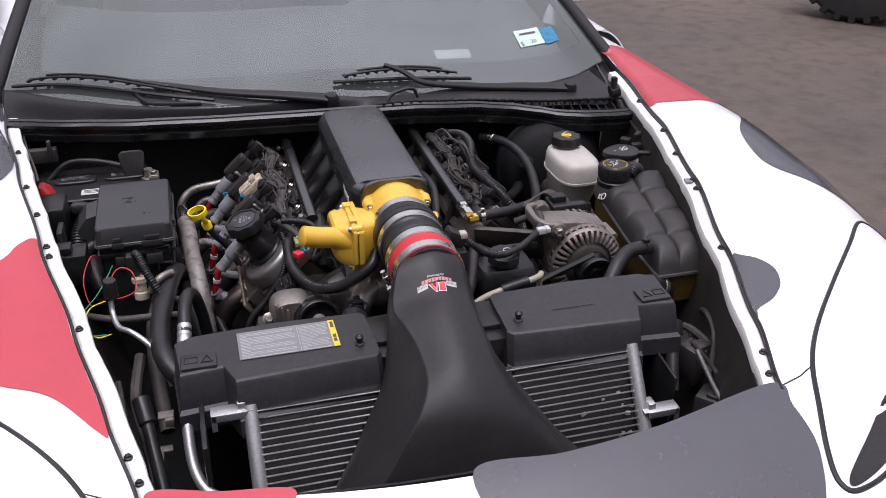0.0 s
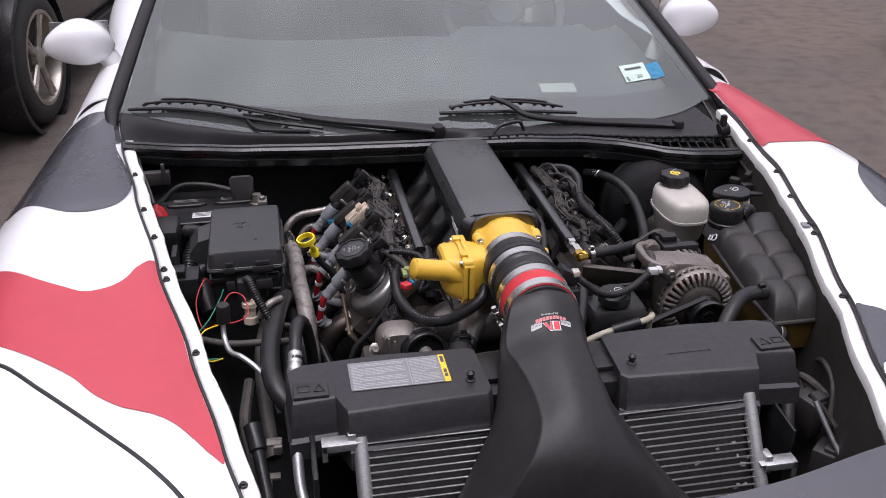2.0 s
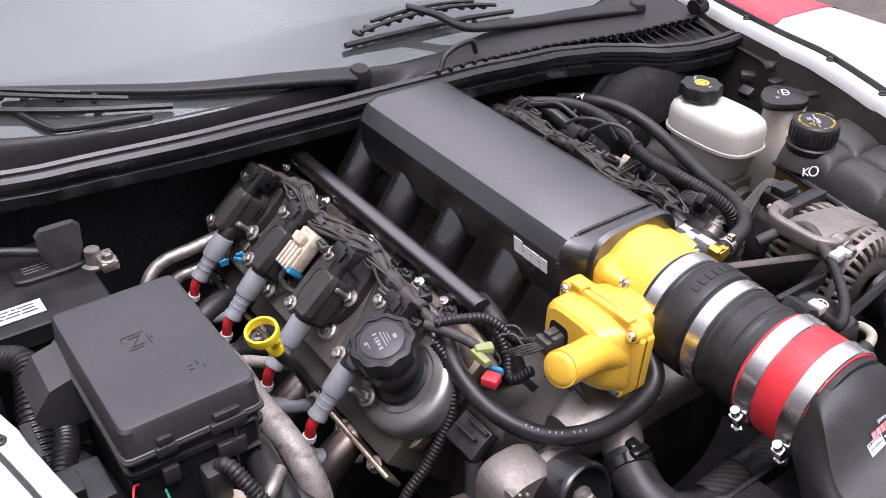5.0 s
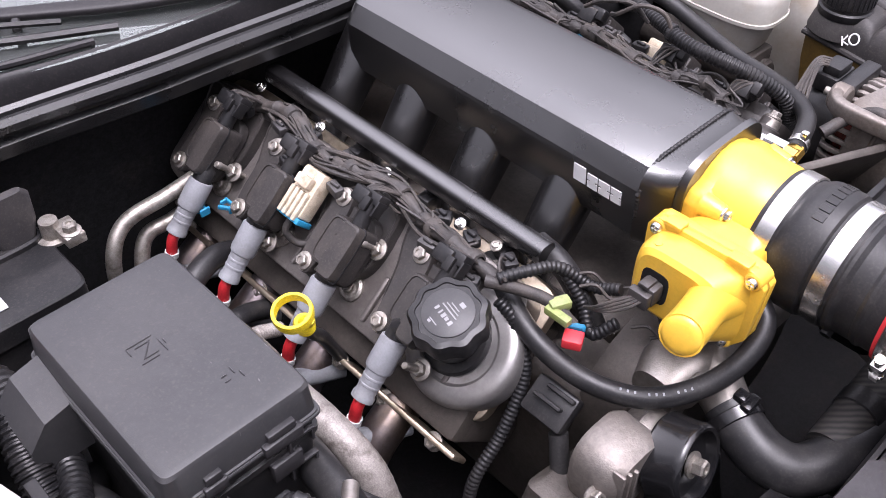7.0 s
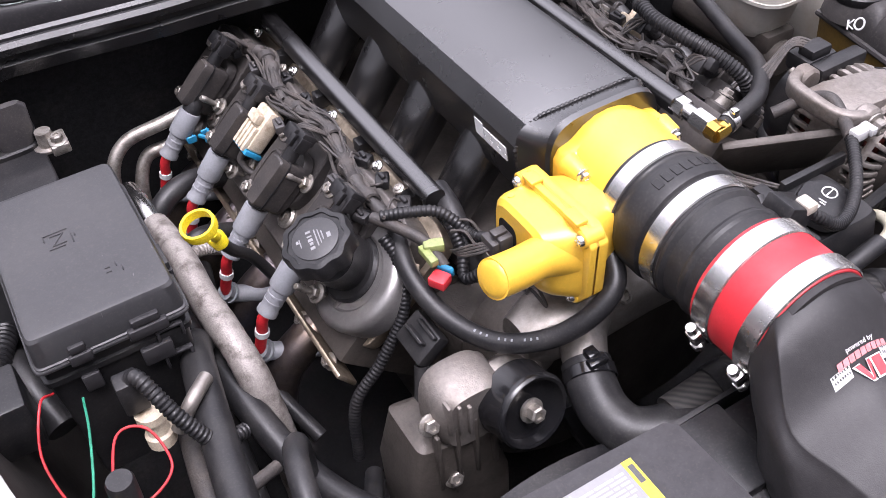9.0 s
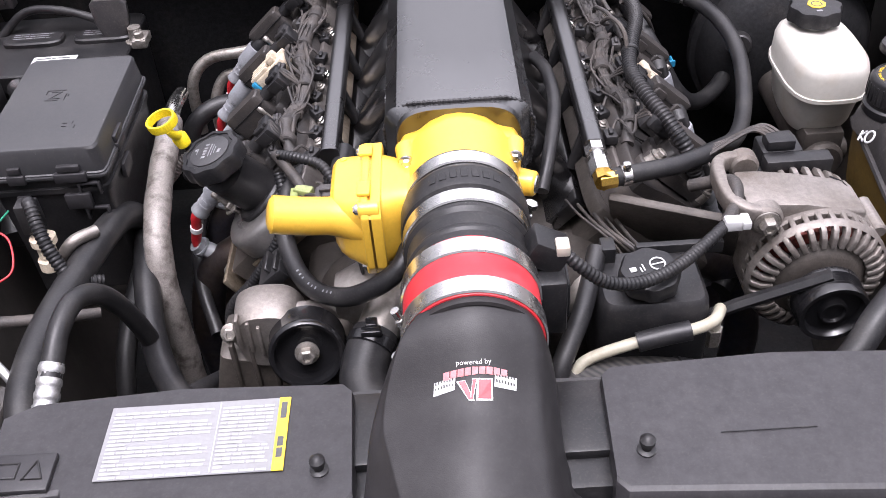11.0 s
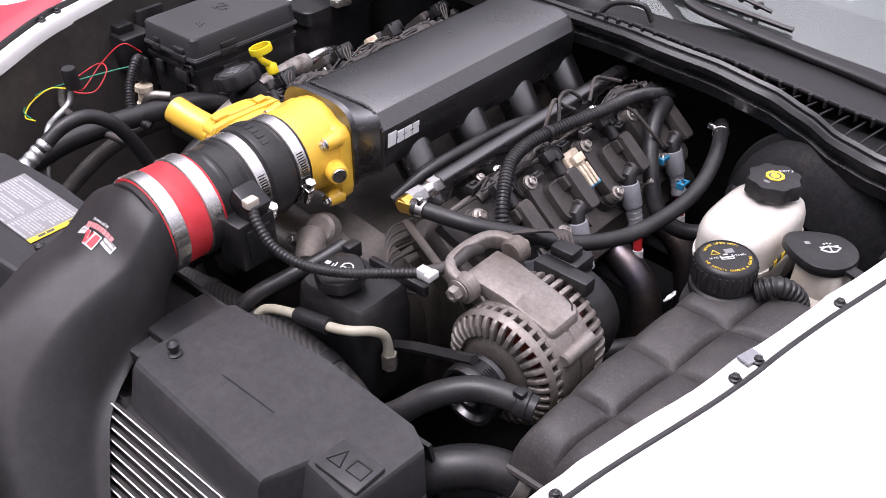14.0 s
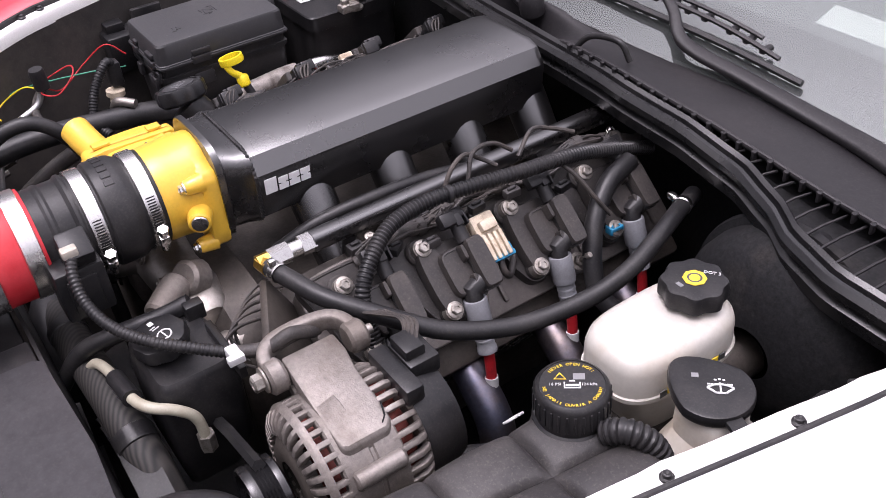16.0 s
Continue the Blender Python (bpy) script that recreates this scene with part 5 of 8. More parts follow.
# maker's mark on each side of the plenum, as plain white bars
for s in (-1, 1):
    n = V((s * 1.0, 0, 0.10)).normalized()
    for k, (w, hgt) in enumerate(((0.0145, 0.020), (0.0115, 0.0165), (0.0125, 0.0165), (0.0115, 0.0165))):
        y = (0.358 + (0, 0.0165, 0.0295, 0.0435)[k]) if s > 0 else (0.422 - (0, 0.0165, 0.0295, 0.0435)[k])
        c = V(((0.0762 if s > 0 else -0.0732), y + (w / 2 if s > 0 else -w / 2), 0.846 + (hgt - 0.0165) / 2 * (1 if k else 1)))
        mark = box(c, (0.0008, w, hgt), 0.0003, 1)
        if k:
            mark = merge(box(c + V((0, 0, hgt * 0.28)), (0.0008, w, hgt * 0.44)), box(c - V((0, 0, hgt * 0.28)), (0.0008, w, hgt * 0.44)), box(c, (0.0008, w * 0.5, hgt * 0.2)))
        mark.transform(Matrix.Translation(c) @ Matrix.Rotation(s * 0.10, 4, "Y") @ Matrix.Translation(-c))
        part("white_mark", mark, M_MARK, man, smooth=False)
# engine block, valley cover, front cover
block = thing("engine_block", "grimy cast aluminium engine block and timing cover", "engine block")
part("valley_cover", box((0, 0.58, 0.700), (0.20, 0.50, 0.03), 0.006), M_GRIME, block)
part("block", box((0, 0.57, 0.58), (0.36, 0.52, 0.24), 0.03, 3), M_GRIME, block)
part("timing_cover", loft([[V((x, y, 0.615 + z)) for x, z in superellipse(a, b, 3, 36)] for y, a, b in ((0.32, 0.17, 0.135), (0.275, 0.165, 0.13), (0.262, 0.15, 0.115))]), M_GRIME, block)
for s in (-1, 1):
    part("front_boss", rod((s * 0.12, 0.29, 0.70), (s * 0.12, 0.24, 0.70), 0.022, 0.018, 18, 0.003), M_CAST, block)
    hd = box((0, 0, 0), (0.135, 0.47, 0.12), 0.008)
    hd.transform(Matrix.Translation((s * 0.185, 0.61 - 0.02 * (s + 1), 0.668)) @ Matrix.Rotation(s * 0.785, 4, "Y"))
    part("cylinder_head", hd, M_GRIME, block, "cast aluminium cylinder head")

BR = {-1: Matrix.Rotation(-0.73, 3, "Y"), 1: Matrix.Rotation(0.73, 3, "Y")}


def bank(s, a, y, h):
    """A place on a rocker cover: a outwards down the slope, y along the car, h above its face."""
    return V((s * 0.239, y, 0.769)) + BR[s] @ V((s * a, 0, h))


def bank_box(s, a, y, h, size, bevel=0.003, spin=0.0):
    b = box((0, 0, 0), size, bevel, 2)
    b.transform(Matrix.Translation(bank(s, a, y, h)) @ BR[s].to_4x4() @ Matrix.Rotation(spin, 4, "Z"))
    return b


UP = {s: (BR[s] @ V((0, 0, 1))).normalized() for s in (-1, 1)}
COIL_Y = {-1: (0.810, 0.700, 0.590, 0.479), 1: (0.371, 0.468, 0.586, 0.697)}
for s in (-1, 1):
    rc = thing("rocker_cover", "dirty grey cast rocker cover with coil bracket", "rocker cover", "rocker covers")
    y0, y1 = (0.375, 0.865) if s < 0 else (0.33, 0.80)
    out = [(x * 0.066, (y0 + y1) / 2 + y * (y1 - y0) / 2) for x, y in superellipse(1, 1, 9, 48)]
    cov = prism(out, -0.068, -0.034, 0.007, 3)
    cov.transform(Matrix.Translation((s * 0.239, 0, 0.769)) @ BR[s].to_4x4())
    part("cover", cov, M_ROCKER, rc)
    fl = prism([(x * 0.076, (y0 + y1) / 2 + y * ((y1 - y0) / 2 + 0.008)) for x, y in superellipse(1, 1, 12, 48)], -0.082, -0.066, 0.002)
    fl.transform(Matrix.Translation((s * 0.239, 0, 0.769)) @ BR[s].to_4x4())
    part("flange", fl, M_MACHINED if s < 0 else M_GRIME, rc, "machined metal flange edge")
    ys = COIL_Y[s]
    for y in ys:
        # one stamped bracket a coil: wide under the coil, narrowing to an ear at the lower bolt
        shape = [(-0.058, -0.046), (-0.058, 0.034), (-0.040, 0.040), (-0.012, 0.030), (0.018, 0.024), (0.036, 0.017), (0.050, 0.008), (0.052, -0.006), (0.040, -0.016), (0.026, -0.030), (0.024, -0.048), (0.004, -0.058), (-0.030, -0.058)]
        ring = spline([V((a, q, 0)) for a, q in shape], 3, True)
        def bracket(k, h):
            return [bank(s, -0.004 + (p.x + 0.004) * k, y - s * p.y * k, h) for p in ring]
        part("coil_bracket", loft([bracket(1.0, -0.034), bracket(1.0, -0.0215), bracket(0.98, -0.0195), bracket(0.95, -0.0195), bracket(0.93, -0.0208)]), M_COIL, rc, "dusty dark stamped coil bracket", angle=30)
        for a in (-0.036, 0.038):
            part("bracket_spacer", rod(bank(s, a, y, -0.034), bank(s, a, y, -0.0125), 0.0150 if a < 0 else 0.0115, seg=20, bevel=0.002), M_COIL, rc)
    for k, y in enumerate(ys):
        a, dy = ((0.015, 0.062), (0.050, 0.045), (-0.012, 0.055), (0.052, 0.055))[(k + (s > 0)) % 4]
        p = y + s * dy
        st = merge(rod(bank(s, a, p, -0.034), bank(s, a, p, 0.010), 0.0035, seg=10), bolt(bank(s, a, p, -0.018), UP[s], 0.0075, 0.008), rod(bank(s, a, p, 0.004), bank(s, a, p, 0.011), 0.0042, 0.0036, 10, 0.0008))
        part("stud", st, M_BOLT, rc, "steel stud and nut")
        if k < 3:
            part("cover_bolt", merge(lathe([(0, 0), (0.0135, 0), (0.0135, 0.003), (0.011, 0.0055), (0.0085, 0.0055), (0.0085, 0.003), (0, 0.003)], bank(s, 0.036, y + s * 0.044, -0.034), UP[s], 24), bolt(bank(s, 0.036, y + s * 0.044, -0.030), UP[s], 0.0062, 0.006)), M_BOLT, rc)
        part("cover_rib", bank_box(s, 0.030, y + s * 0.075, -0.032, (0.050, 0.006, 0.006), 0.002), M_ROCKER, rc)


def coil(s, y, k):
    c = thing("ignition_coil", "dusty black ignition coil bolted to the rocker cover", "ignition coil", "ignition coils")
    yc = y + s * 0.032
    def slab(ca, cy, ha, hy, n, levels):
        return loft([[bank(s, ca + p * k, cy + q * k, h) for p, q in superellipse(ha, hy, n, 36)] for h, k in levels])
    ear = slab(0.001, y + s * 0.002, 0.048, 0.0135, 2.6, ((-0.018, 1.0), (-0.004, 1.0), (-0.002, 0.94)))
    part("base", merge(ear, slab(0.003, yc - s * 0.008, 0.038, 0.030, 4, ((-0.018, 1.0), (-0.008, 1.0), (-0.006, 0.97)))), M_COIL, c, angle=40)
    part("body", slab(0.004, yc - s * 0.006, 0.0270, 0.0190, 5, ((-0.007, 1.0), (0.006, 0.97), (0.0085, 0.93), (0.0088, 0.86), (0.0074, 0.84))), M_COIL, c, angle=30)
    part("core_ridge", slab(0.006, yc + s * 0.014, 0.0300, 0.0110, 6, ((-0.008, 1.0), (0.0225, 0.97), (0.0245, 0.90))), M_COIL, c, angle=30)
    part("core_seam", slab(0.006, yc + s * 0.014, 0.0306, 0.0116, 6, ((0.0115, 1.0), (0.0130, 1.0))), M_PLASTIC, c, angle=30)
    part("rib", merge(slab(-0.012, yc + s * 0.000, 0.010, 0.0028, 4, ((0.006, 1.0), (0.0190, 0.80), (0.0198, 0.7))), slab(0.018, yc - s * 0.001, 0.006, 0.0024, 4, ((0.006, 1.0), (0.0170, 0.80), (0.0176, 0.7)))), M_COIL, c, angle=40)
    part("socket", merge(rod(bank(s, -0.022, yc + s * 0.010, 0.010), bank(s, -0.050, yc + s * 0.010, 0.012), 0.0085, 0.0080, 16, 0.001), bank_box(s, -0.046, yc + s * 0.010, 0.021, (0.014, 0.009, 0.005), 0.001), bank_box(s, -0.046, yc + s * 0.021, 0.012, (0.016, 0.0025, 0.014), 0.0008), bank_box(s, -0.054, yc + s * 0.010, 0.010, (0.012, 0.022, 0.018), 0.002)), M_PLASTIC, c)
    slide = (-0.012, 0.0, 0.0, 0.010)[k] if s < 0 else -0.013
    b0 = V((s * (0.2715 if s < 0 else 0.267), yc + s * 0.006 + slide, 0.7455))
    lay = V((s * (0.655 if s < 0 else 0.30), 0.0, -0.756 if s < 0 else -0.95)).normalized()
    part("tower", sweep([bank(s, 0.022, yc + s * 0.010, 0.010), b0 - lay * 0.010, b0 + lay * 0.006], 0.0112, 18), M_RUBBER, c)
    for a in (-0.036, 0.038):
        part("bolt", merge(lathe([(0, -0.012), (0.011, -0.012), (0.0105, -0.001), (0, -0.001)], bank(s, a, y, -0.002), UP[s], 18), bolt(bank(s, a, y, -0.001), UP[s], 0.0065, 0.007)), M_BOLT, c, "steel flange bolt")
    # plug lead: grey boot, red lead, white band, grey plug boot
    w = thing("plug_lead", "red spark plug lead with grey rubber boots", "spark plug lead", "spark plug leads")
    b1, b2 = b0 + lay * 0.034, b0 + lay * 0.066
    part("coil_boot", lathe([(0.0095, -0.001), (0.0128, 0.0), (0.0134, 0.002), (0.0136, 0.030), (0.0128, 0.033), (0.0108, 0.0345), (0.0104, 0.040), (0.0108, 0.0405), (0.0108, 0.0425), (0.0103, 0.043), (0.0102, 0.048), (0.0107, 0.0485), (0.0107, 0.0505), (0.0101, 0.051), (0.0100, 0.058), (0.0113, 0.060), (0.0113, 0.065), (0.0090, 0.066), (0.0060, 0.066)], b0, lay, 26), M_GREYBOOT, w, "grey rubber boot")
    b3 = V((-0.328, b2.y + 0.004, 0.640)) if s < 0 else V((0.297, b2.y - 0.004, 0.598))
    p = spline([b2 - lay * 0.006, b2 + lay * 0.008, b2.lerp(b3, 0.45) + V((s * 0.003, 0, 0)), b3 + V((s * 0.001, 0, 0.010)), b3], 6)
    part("lead", sweep(p, 0.0062, 14), M_REDWIRE, w, "red lead")
    part("tie_band", sweep([p[11], (p[11] + p[13]) / 2, p[13]], 0.0078, 14), M_PRINT, w, "white cable band")
    pb = spline([b3 + V((s * 0.003, 0, 0.005)), b3 + V((-s * 0.006, -s * 0.002, -0.006)), b3 + V((-s * 0.030, s * 0.006, -0.012)), b3 + V((-s * 0.060, s * 0.016, -0.016))], 6)
    part("plug_boot", merge(sweep(pb, lambda f, d: 0.0102 + 0.0006 * f, 16), sweep(pb[3:6], 0.0128, 18)), M_GREYBOOT, w, "grey plug boot")


for s in (-1, 1):
    for k, y in enumerate(COIL_Y[s]):
        coil(s, y, k)
    hm = thing("exhaust_header", "heat-blued steel tube exhaust header", "exhaust header", "exhaust headers")
    for y in COIL_Y[s]:
        yy = y + s * 0.02
        part("primary_tube", hose([(s * 0.238, yy, 0.640), (s * 0.275, yy - 0.006, 0.634), (s * 0.318, yy - 0.010, 0.598), (s * 0.338, yy - 0.02, 0.52), (s * 0.33, yy - 0.03, 0.42)], 0.0215, 8, 18), M_BLUED, hm, "heat-tinted primary tube")
    part("port_flange", box((s * 0.247, sum(COIL_Y[s]) / 4 + s * 0.02, 0.636), (0.010, 0.46, 0.050), 0.002, 1, Matrix.Rotation(s * 0.5, 3, "Y")), M_STEEL, hm)
    fr = thing("fuel_rail", "satin black billet fuel rail beside the intake manifold", "fuel rail", "fuel rails")
    y0 = 0.392 if s < 0 else 0.372
    fx = s * (0.143 if s > 0 else 0.139)
    part("rail", loft([[V((fx + a, y, (0.808 if s > 0 else 0.804) + b)) for a, b in superellipse(0.0108, 0.0112, 3.0, 28)] for y in (y0, y0 + 0.001, 0.80)]), M_POWDER, fr, angle=50)
    for k in range(4):
        y = (0.436, 0.542, 0.648, 0.753)[k] - (0.018 if s > 0 else 0)
        part("injector", merge(rod((fx, y, 0.800), (fx - s * 0.016, y, 0.752), 0.0085, 0.007, 14), box((fx + s * 0.004, y, 0.776), (0.020, 0.016, 0.018), 0.002)), M_PLASTIC, fr, "black fuel injector")
        part("rail_bolt", bolt((fx + s * 0.016, y + 0.05, 0.790), (s * 0.6, 0, 0.8), 0.0045, 0.005), M_STEEL, fr)

# ---- passenger side: fuse box, battery, hoses ----
fb = thing("fuse_box", "scuffed black plastic fuse box with a clipped lid", "fuse box")


def rounded(cx, cy, ax, ay, n=8, seg=60):
    return [(cx + x, cy + y) for x, y in superellipse(ax, ay, n, seg)]


def stack(levels, n=8):
    """Box-like body from rounded outlines: (middle x, middle y, half x, half y, z)."""
    return loft([[V((x, y, z)) for x, y in rounded(cx, cy, ax, ay, n)] for cx, cy, ax, ay, z in levels])


FX, FY = -0.457, 0.510
part("lid", stack([(FX, FY, 0.060, 0.096, 0.8275), (FX, FY, 0.0635, 0.0995, 0.8265), (FX, FY, 0.0655, 0.1015, 0.8235), (FX, FY, 0.0675, 0.1035, 0.796), (FX, FY, 0.0690, 0.1050, 0.795), (FX, FY, 0.0690, 0.1050, 0.788), (FX, FY, 0.0665, 0.1025, 0.7875)], 22), M_LID, fb, "scuffed black lid", angle=30)
part("body", stack([(FX, FY, 0.0650, 0.1010, 0.788), (FX, FY, 0.0650, 0.1010, 0.776), (FX, FY, 0.0680, 0.1040, 0.775), (FX, FY, 0.0680, 0.1040, 0.769), (FX, FY, 0.0650, 0.1010, 0.768), (FX, FY, 0.0610, 0.0960, 0.68), (FX, FY, 0.0600, 0.0950, 0.62)], 22), M_PLASTIC, fb, angle=30)
for x, y, w, d in ((-0.427, 0.404, 0.036, 0.008), (-0.487, 0.404, 0.020, 0.006), (-0.389, 0.47, 0.008, 0.030)):
    part("latch", merge(box((x, y, 0.792), (w, d, 0.012), 0.002), box((x, y + 0.002, 0.803), (w * 0.7, d, 0.008), 0.001), box((x, y, 0.760), (w * 0.8, d, 0.020), 0.002)), M_COVER, fb, "plastic latch")
wedge = loft([[V((x, y, z)) for y, z in ((0.545, 0.735), (0.600, 0.735), (0.600, zt), (0.545, zt - 0.008))] for x, zt in ((-0.519, 0.803), (-0.550, 0.795), (-0.568, 0.772))])
part("side_pocket", wedge, M_LID, fb, angle=20)
for x0, y0, x1, y1 in ((-0.020, 0.022, 0.002, 0.022), (-0.020, 0.022, -0.020, 0.014), (0.004, 0.014, 0.004, 0.000), (-0.018, 0.000, -0.004, 0.000), (-0.014, 0.018, -0.002, 0.018), (-0.002, 0.018, -0.014, 0.004), (-0.014, 0.004, -0.002, 0.004), (0.007, 0.012, 0.007, 0.008), (0.018, -0.052, 0.022, -0.052), (0.018, -0.058, 0.022, -0.058), (0.028, -0.048, 0.028, -0.054), (0.032, -0.056, 0.032, -0.062)):
    d = V((x1 - x0, y1 - y0, 0))
    part("embossed_mark", box((FX + (x0 + x1) / 2, FY + (y0 + y1) / 2, 0.8277), (d.length + 0.0012, 0.0012, 0.0012), 0.0003, 1, Matrix.Rotation(math.atan2(d.y, d.x), 3, "Z")), M_COVER, fb)
# double rim, corner latch and pocket at the front of the lid
part("rim_lip", stack([(FX, FY, 0.0700, 0.1060, 0.7935), (FX, FY, 0.0706, 0.1066, 0.7925), (FX, FY, 0.0706, 0.1066, 0.7905), (FX, FY, 0.0700, 0.1060, 0.7895)], 22), M_LID, fb, angle=30)
for z, w in ((0.782, 0.022), (0.748, 0.024)):
    part("corner_clip", merge(box((FX + 0.046, FY - 0.1045, z), (w, 0.006, 0.003), 0.001), box((FX + 0.046 - w / 2, FY - 0.1045, z - 0.007), (0.003, 0.006, 0.016), 0.001), box((FX + 0.046 + w / 2, FY - 0.1045, z - 0.007), (0.003, 0.006, 0.016), 0.001)), M_COVER, fb, "raised clip loop")

bat = thing("car_battery", "black car battery with a white label and covered terminals", "battery")
part("case", stack([(-0.553, 0.764, 0.110, 0.083, 0.770), (-0.553, 0.764, 0.112, 0.085, 0.768), (-0.553, 0.764, 0.112, 0.085, 0.745), (-0.553, 0.764, 0.108, 0.081, 0.743), (-0.553, 0.764, 0.106, 0.080, 0.58)], 14), M_PLASTIC, bat, angle=30)
part("label", box((-0.540, 0.712, 0.7712), (0.060, 0.026, 0.001)), M_PRINT, bat, "white printed label")
part("label_print", bars((-0.565, 0.720, 0.7720), (1, 0, 0), (0, -1, 0), 3, 0.050, 0.006, 0.0025, 0.0003, 2), M_PRINTDARK, bat)
for x in (-0.585, -0.485):
    part("vent_cap", stack([(x, 0.775, 0.040, 0.016, 0.777), (x, 0.775, 0.042, 0.018, 0.775), (x, 0.775, 0.042, 0.018, 0.768)], 4), M_PLASTIC, bat)
    part("cap_print", bars((x - 0.028, 0.784, 0.7776), (1, 0, 0), (0, -1, 0), 3, 0.056, 0.006, 0.002, 0.0003, 4), M_LABEL, bat)
part("terminal_clamp", merge(lathe([(0, 0.022), (0.009, 0.022), (0.010, 0.004), (0.016, 0.003), (0.016, 0), (0, 0)], (-0.436, 0.760, 0.768), (0, 0, 1), 16), box((-0.425, 0.745, 0.778), (0.020, 0.034, 0.012), 0.002), bolt((-0.425, 0.738, 0.784), (0, 0, 1), 0.007, 0.010)), M_BOLT, bat, "grey terminal clamp")
flap = loft([[V((-0.466 + x, 0.772 + y, z)) for x, y in superellipse(a, b, 4, 20)] for z, a, b in ((0.772, 0.016, 0.012), (0.795, 0.024, 0.010), (0.822, 0.026, 0.006), (0.828, 0.020, 0.005))])
part("terminal_cover", flap, M_DUSTY, bat, "dark grey flexible terminal cover")
part("red_cover", stack([(-0.642, 0.712, 0.006, 0.016, 0.796), (-0.638, 0.712, 0.012, 0.022, 0.788), (-0.634, 0.712, 0.015, 0.026, 0.772)], 3), M_REDWIRE, bat, "red positive terminal cover")
single("battery_cable", hose([(-0.470, 0.775, 0.790), (-0.54, 0.800, 0.802), (-0.60, 0.812, 0.798), (-0.645, 0.80, 0.765)], 0.006), M_RUBBER, "black battery cable over the battery", "cable")
single("bay_bracket", merge(box((-0.655, 0.830, 0.815), (0.075, 0.020, 0.030), 0.003), box((-0.630, 0.820, 0.830), (0.008, 0.012, 0.040), 0.002)), M_DUSTY, "dusty metal bracket beside the battery", "bracket")


def line(name, pts, r, mat, label, category="hose", per=8, seg=14):
    return single(name, hose(pts, r, per, seg), mat, label, category)


sl = thing("heat_sleeve_hose", "hose in a flaking silver-grey heat sleeve", "hose")
part("sleeve", sweep(spline([(-0.372, 0.610, 0.726), (-0.366, 0.555, 0.727), (-0.364, 0.486, 0.716), (-0.357, 0.41, 0.697), (-0.353, 0.375, 0.645), (-0.350, 0.365, 0.56), (-0.35, 0.36, 0.45)], 12), lambda f, d: 0.0158 + 0.0004 * math.sin(d * 90) + 0.0002 * math.sin(d * 530), 22), M_FOILWRAP, sl, "flaking silver heat sleeve")
part("fitting", sweep(spline([(-0.376, 0.70, 0.715), (-0.373, 0.65, 0.728), (-0.372, 0.606, 0.727)], 5), 0.010, 14), M_STEEL, sl, "grey steel fitting")
line("coolant_hose", [(-0.386, 0.470, 0.64), (-0.388, 0.455, 0.690), (-0.398, 0.41, 0.722), (-0.414, 0.30, 0.733), (-0.424, 0.19, 0.733), (-0.412, 0.11, 0.718), (-0.36, 0.075, 0.67), (-0.30, 0.07, 0.62)], 0.0165, M_RUBBER, "thick matt black coolant hose")
line("coolant_hose", [(-0.382, 0.45, 0.675), (-0.372, 0.38, 0.665), (-0.350, 0.29, 0.640), (-0.31, 0.215, 0.635), (-0.25, 0.16, 0.65)], 0.0150, M_RUBBER, "thick matt black coolant hose")
ac = thing("air_conditioning_hose", "glossy black hose with a crimped silver end", "hose")
part("hose", hose([(-0.383, 0.134, 0.761), (-0.379, 0.175, 0.783), (-0.372, 0.212, 0.785), (-0.362, 0.245, 0.757), (-0.354, 0.275, 0.690), (-0.35, 0.30, 0.60)], 0.0105), M_RUBBER, ac)
part("crimp", sweep(resample([V((-0.387, 0.104, 0.741)), V((-0.382, 0.146, 0.768))], 0.0015), lambda f, d: 0.0116 if int(d / 0.006) % 2 else 0.0106, 18), M_ALU, ac, "crimped aluminium ferrule")
lp = thing("charge_line", "bright aluminium refrigerant line with a black cap", "pipe")
part("pipe", hose([(-0.496, 0.256, 0.782), (-0.497, 0.244, 0.752), (-0.488, 0.212, 0.741), (-0.468, 0.190, 0.741), (-0.445, 0.170, 0.729), (-0.427, 0.155, 0.706), (-0.415, 0.14, 0.66)], 0.0048), M_ALU, lp)
part("cap", lathe([(0, 0.034), (0.010, 0.034), (0.0115, 0.030), (0.0115, 0.002), (0.009, 0), (0, 0)], (-0.496, 0.257, 0.772), (0.05, -0.05, 1), 20), M_RUBBER, lp, "black service cap")
sen = thing("pressure_sensor", "pale grey sensor with a ribbed black loom", "sensor")
part("sensor_body", merge(lathe([(0, 0), (0.013, 0), (0.013, 0.012), (0.010, 0.014), (0.010, 0.030), (0.014, 0.032), (0.014, 0.040), (0, 0.042)], (-0.455, 0.345, 0.715), (0, 0.1, 1), 18)), M_CREAM, sen)
part("plug", box((-0.462, 0.356, 0.778), (0.022, 0.020, 0.038), 0.003), M_PLASTIC, sen)
part("loom", conduit([(-0.460, 0.358, 0.790), (-0.452, 0.345, 0.800), (-0.436, 0.315, 0.770), (-0.415, 0.30, 0.735), (-0.39, 0.31, 0.72)], 0.0075), M_PLASTIC, sen)
line("loose_pipe", [(-0.44, 0.335, 0.73), (-0.42, 0.34, 0.752), (-0.40, 0.36, 0.75)], 0.007, M_CAST, "pale plastic vacuum elbow", "pipe")
line("washer_pipe", [(-0.43, 0.36, 0.70), (-0.44, 0.28, 0.69), (-0.44, 0.20, 0.66), (-0.43, 0.10, 0.60)], 0.012, M_LOOM, "dusty ribbed drain pipe", "pipe")
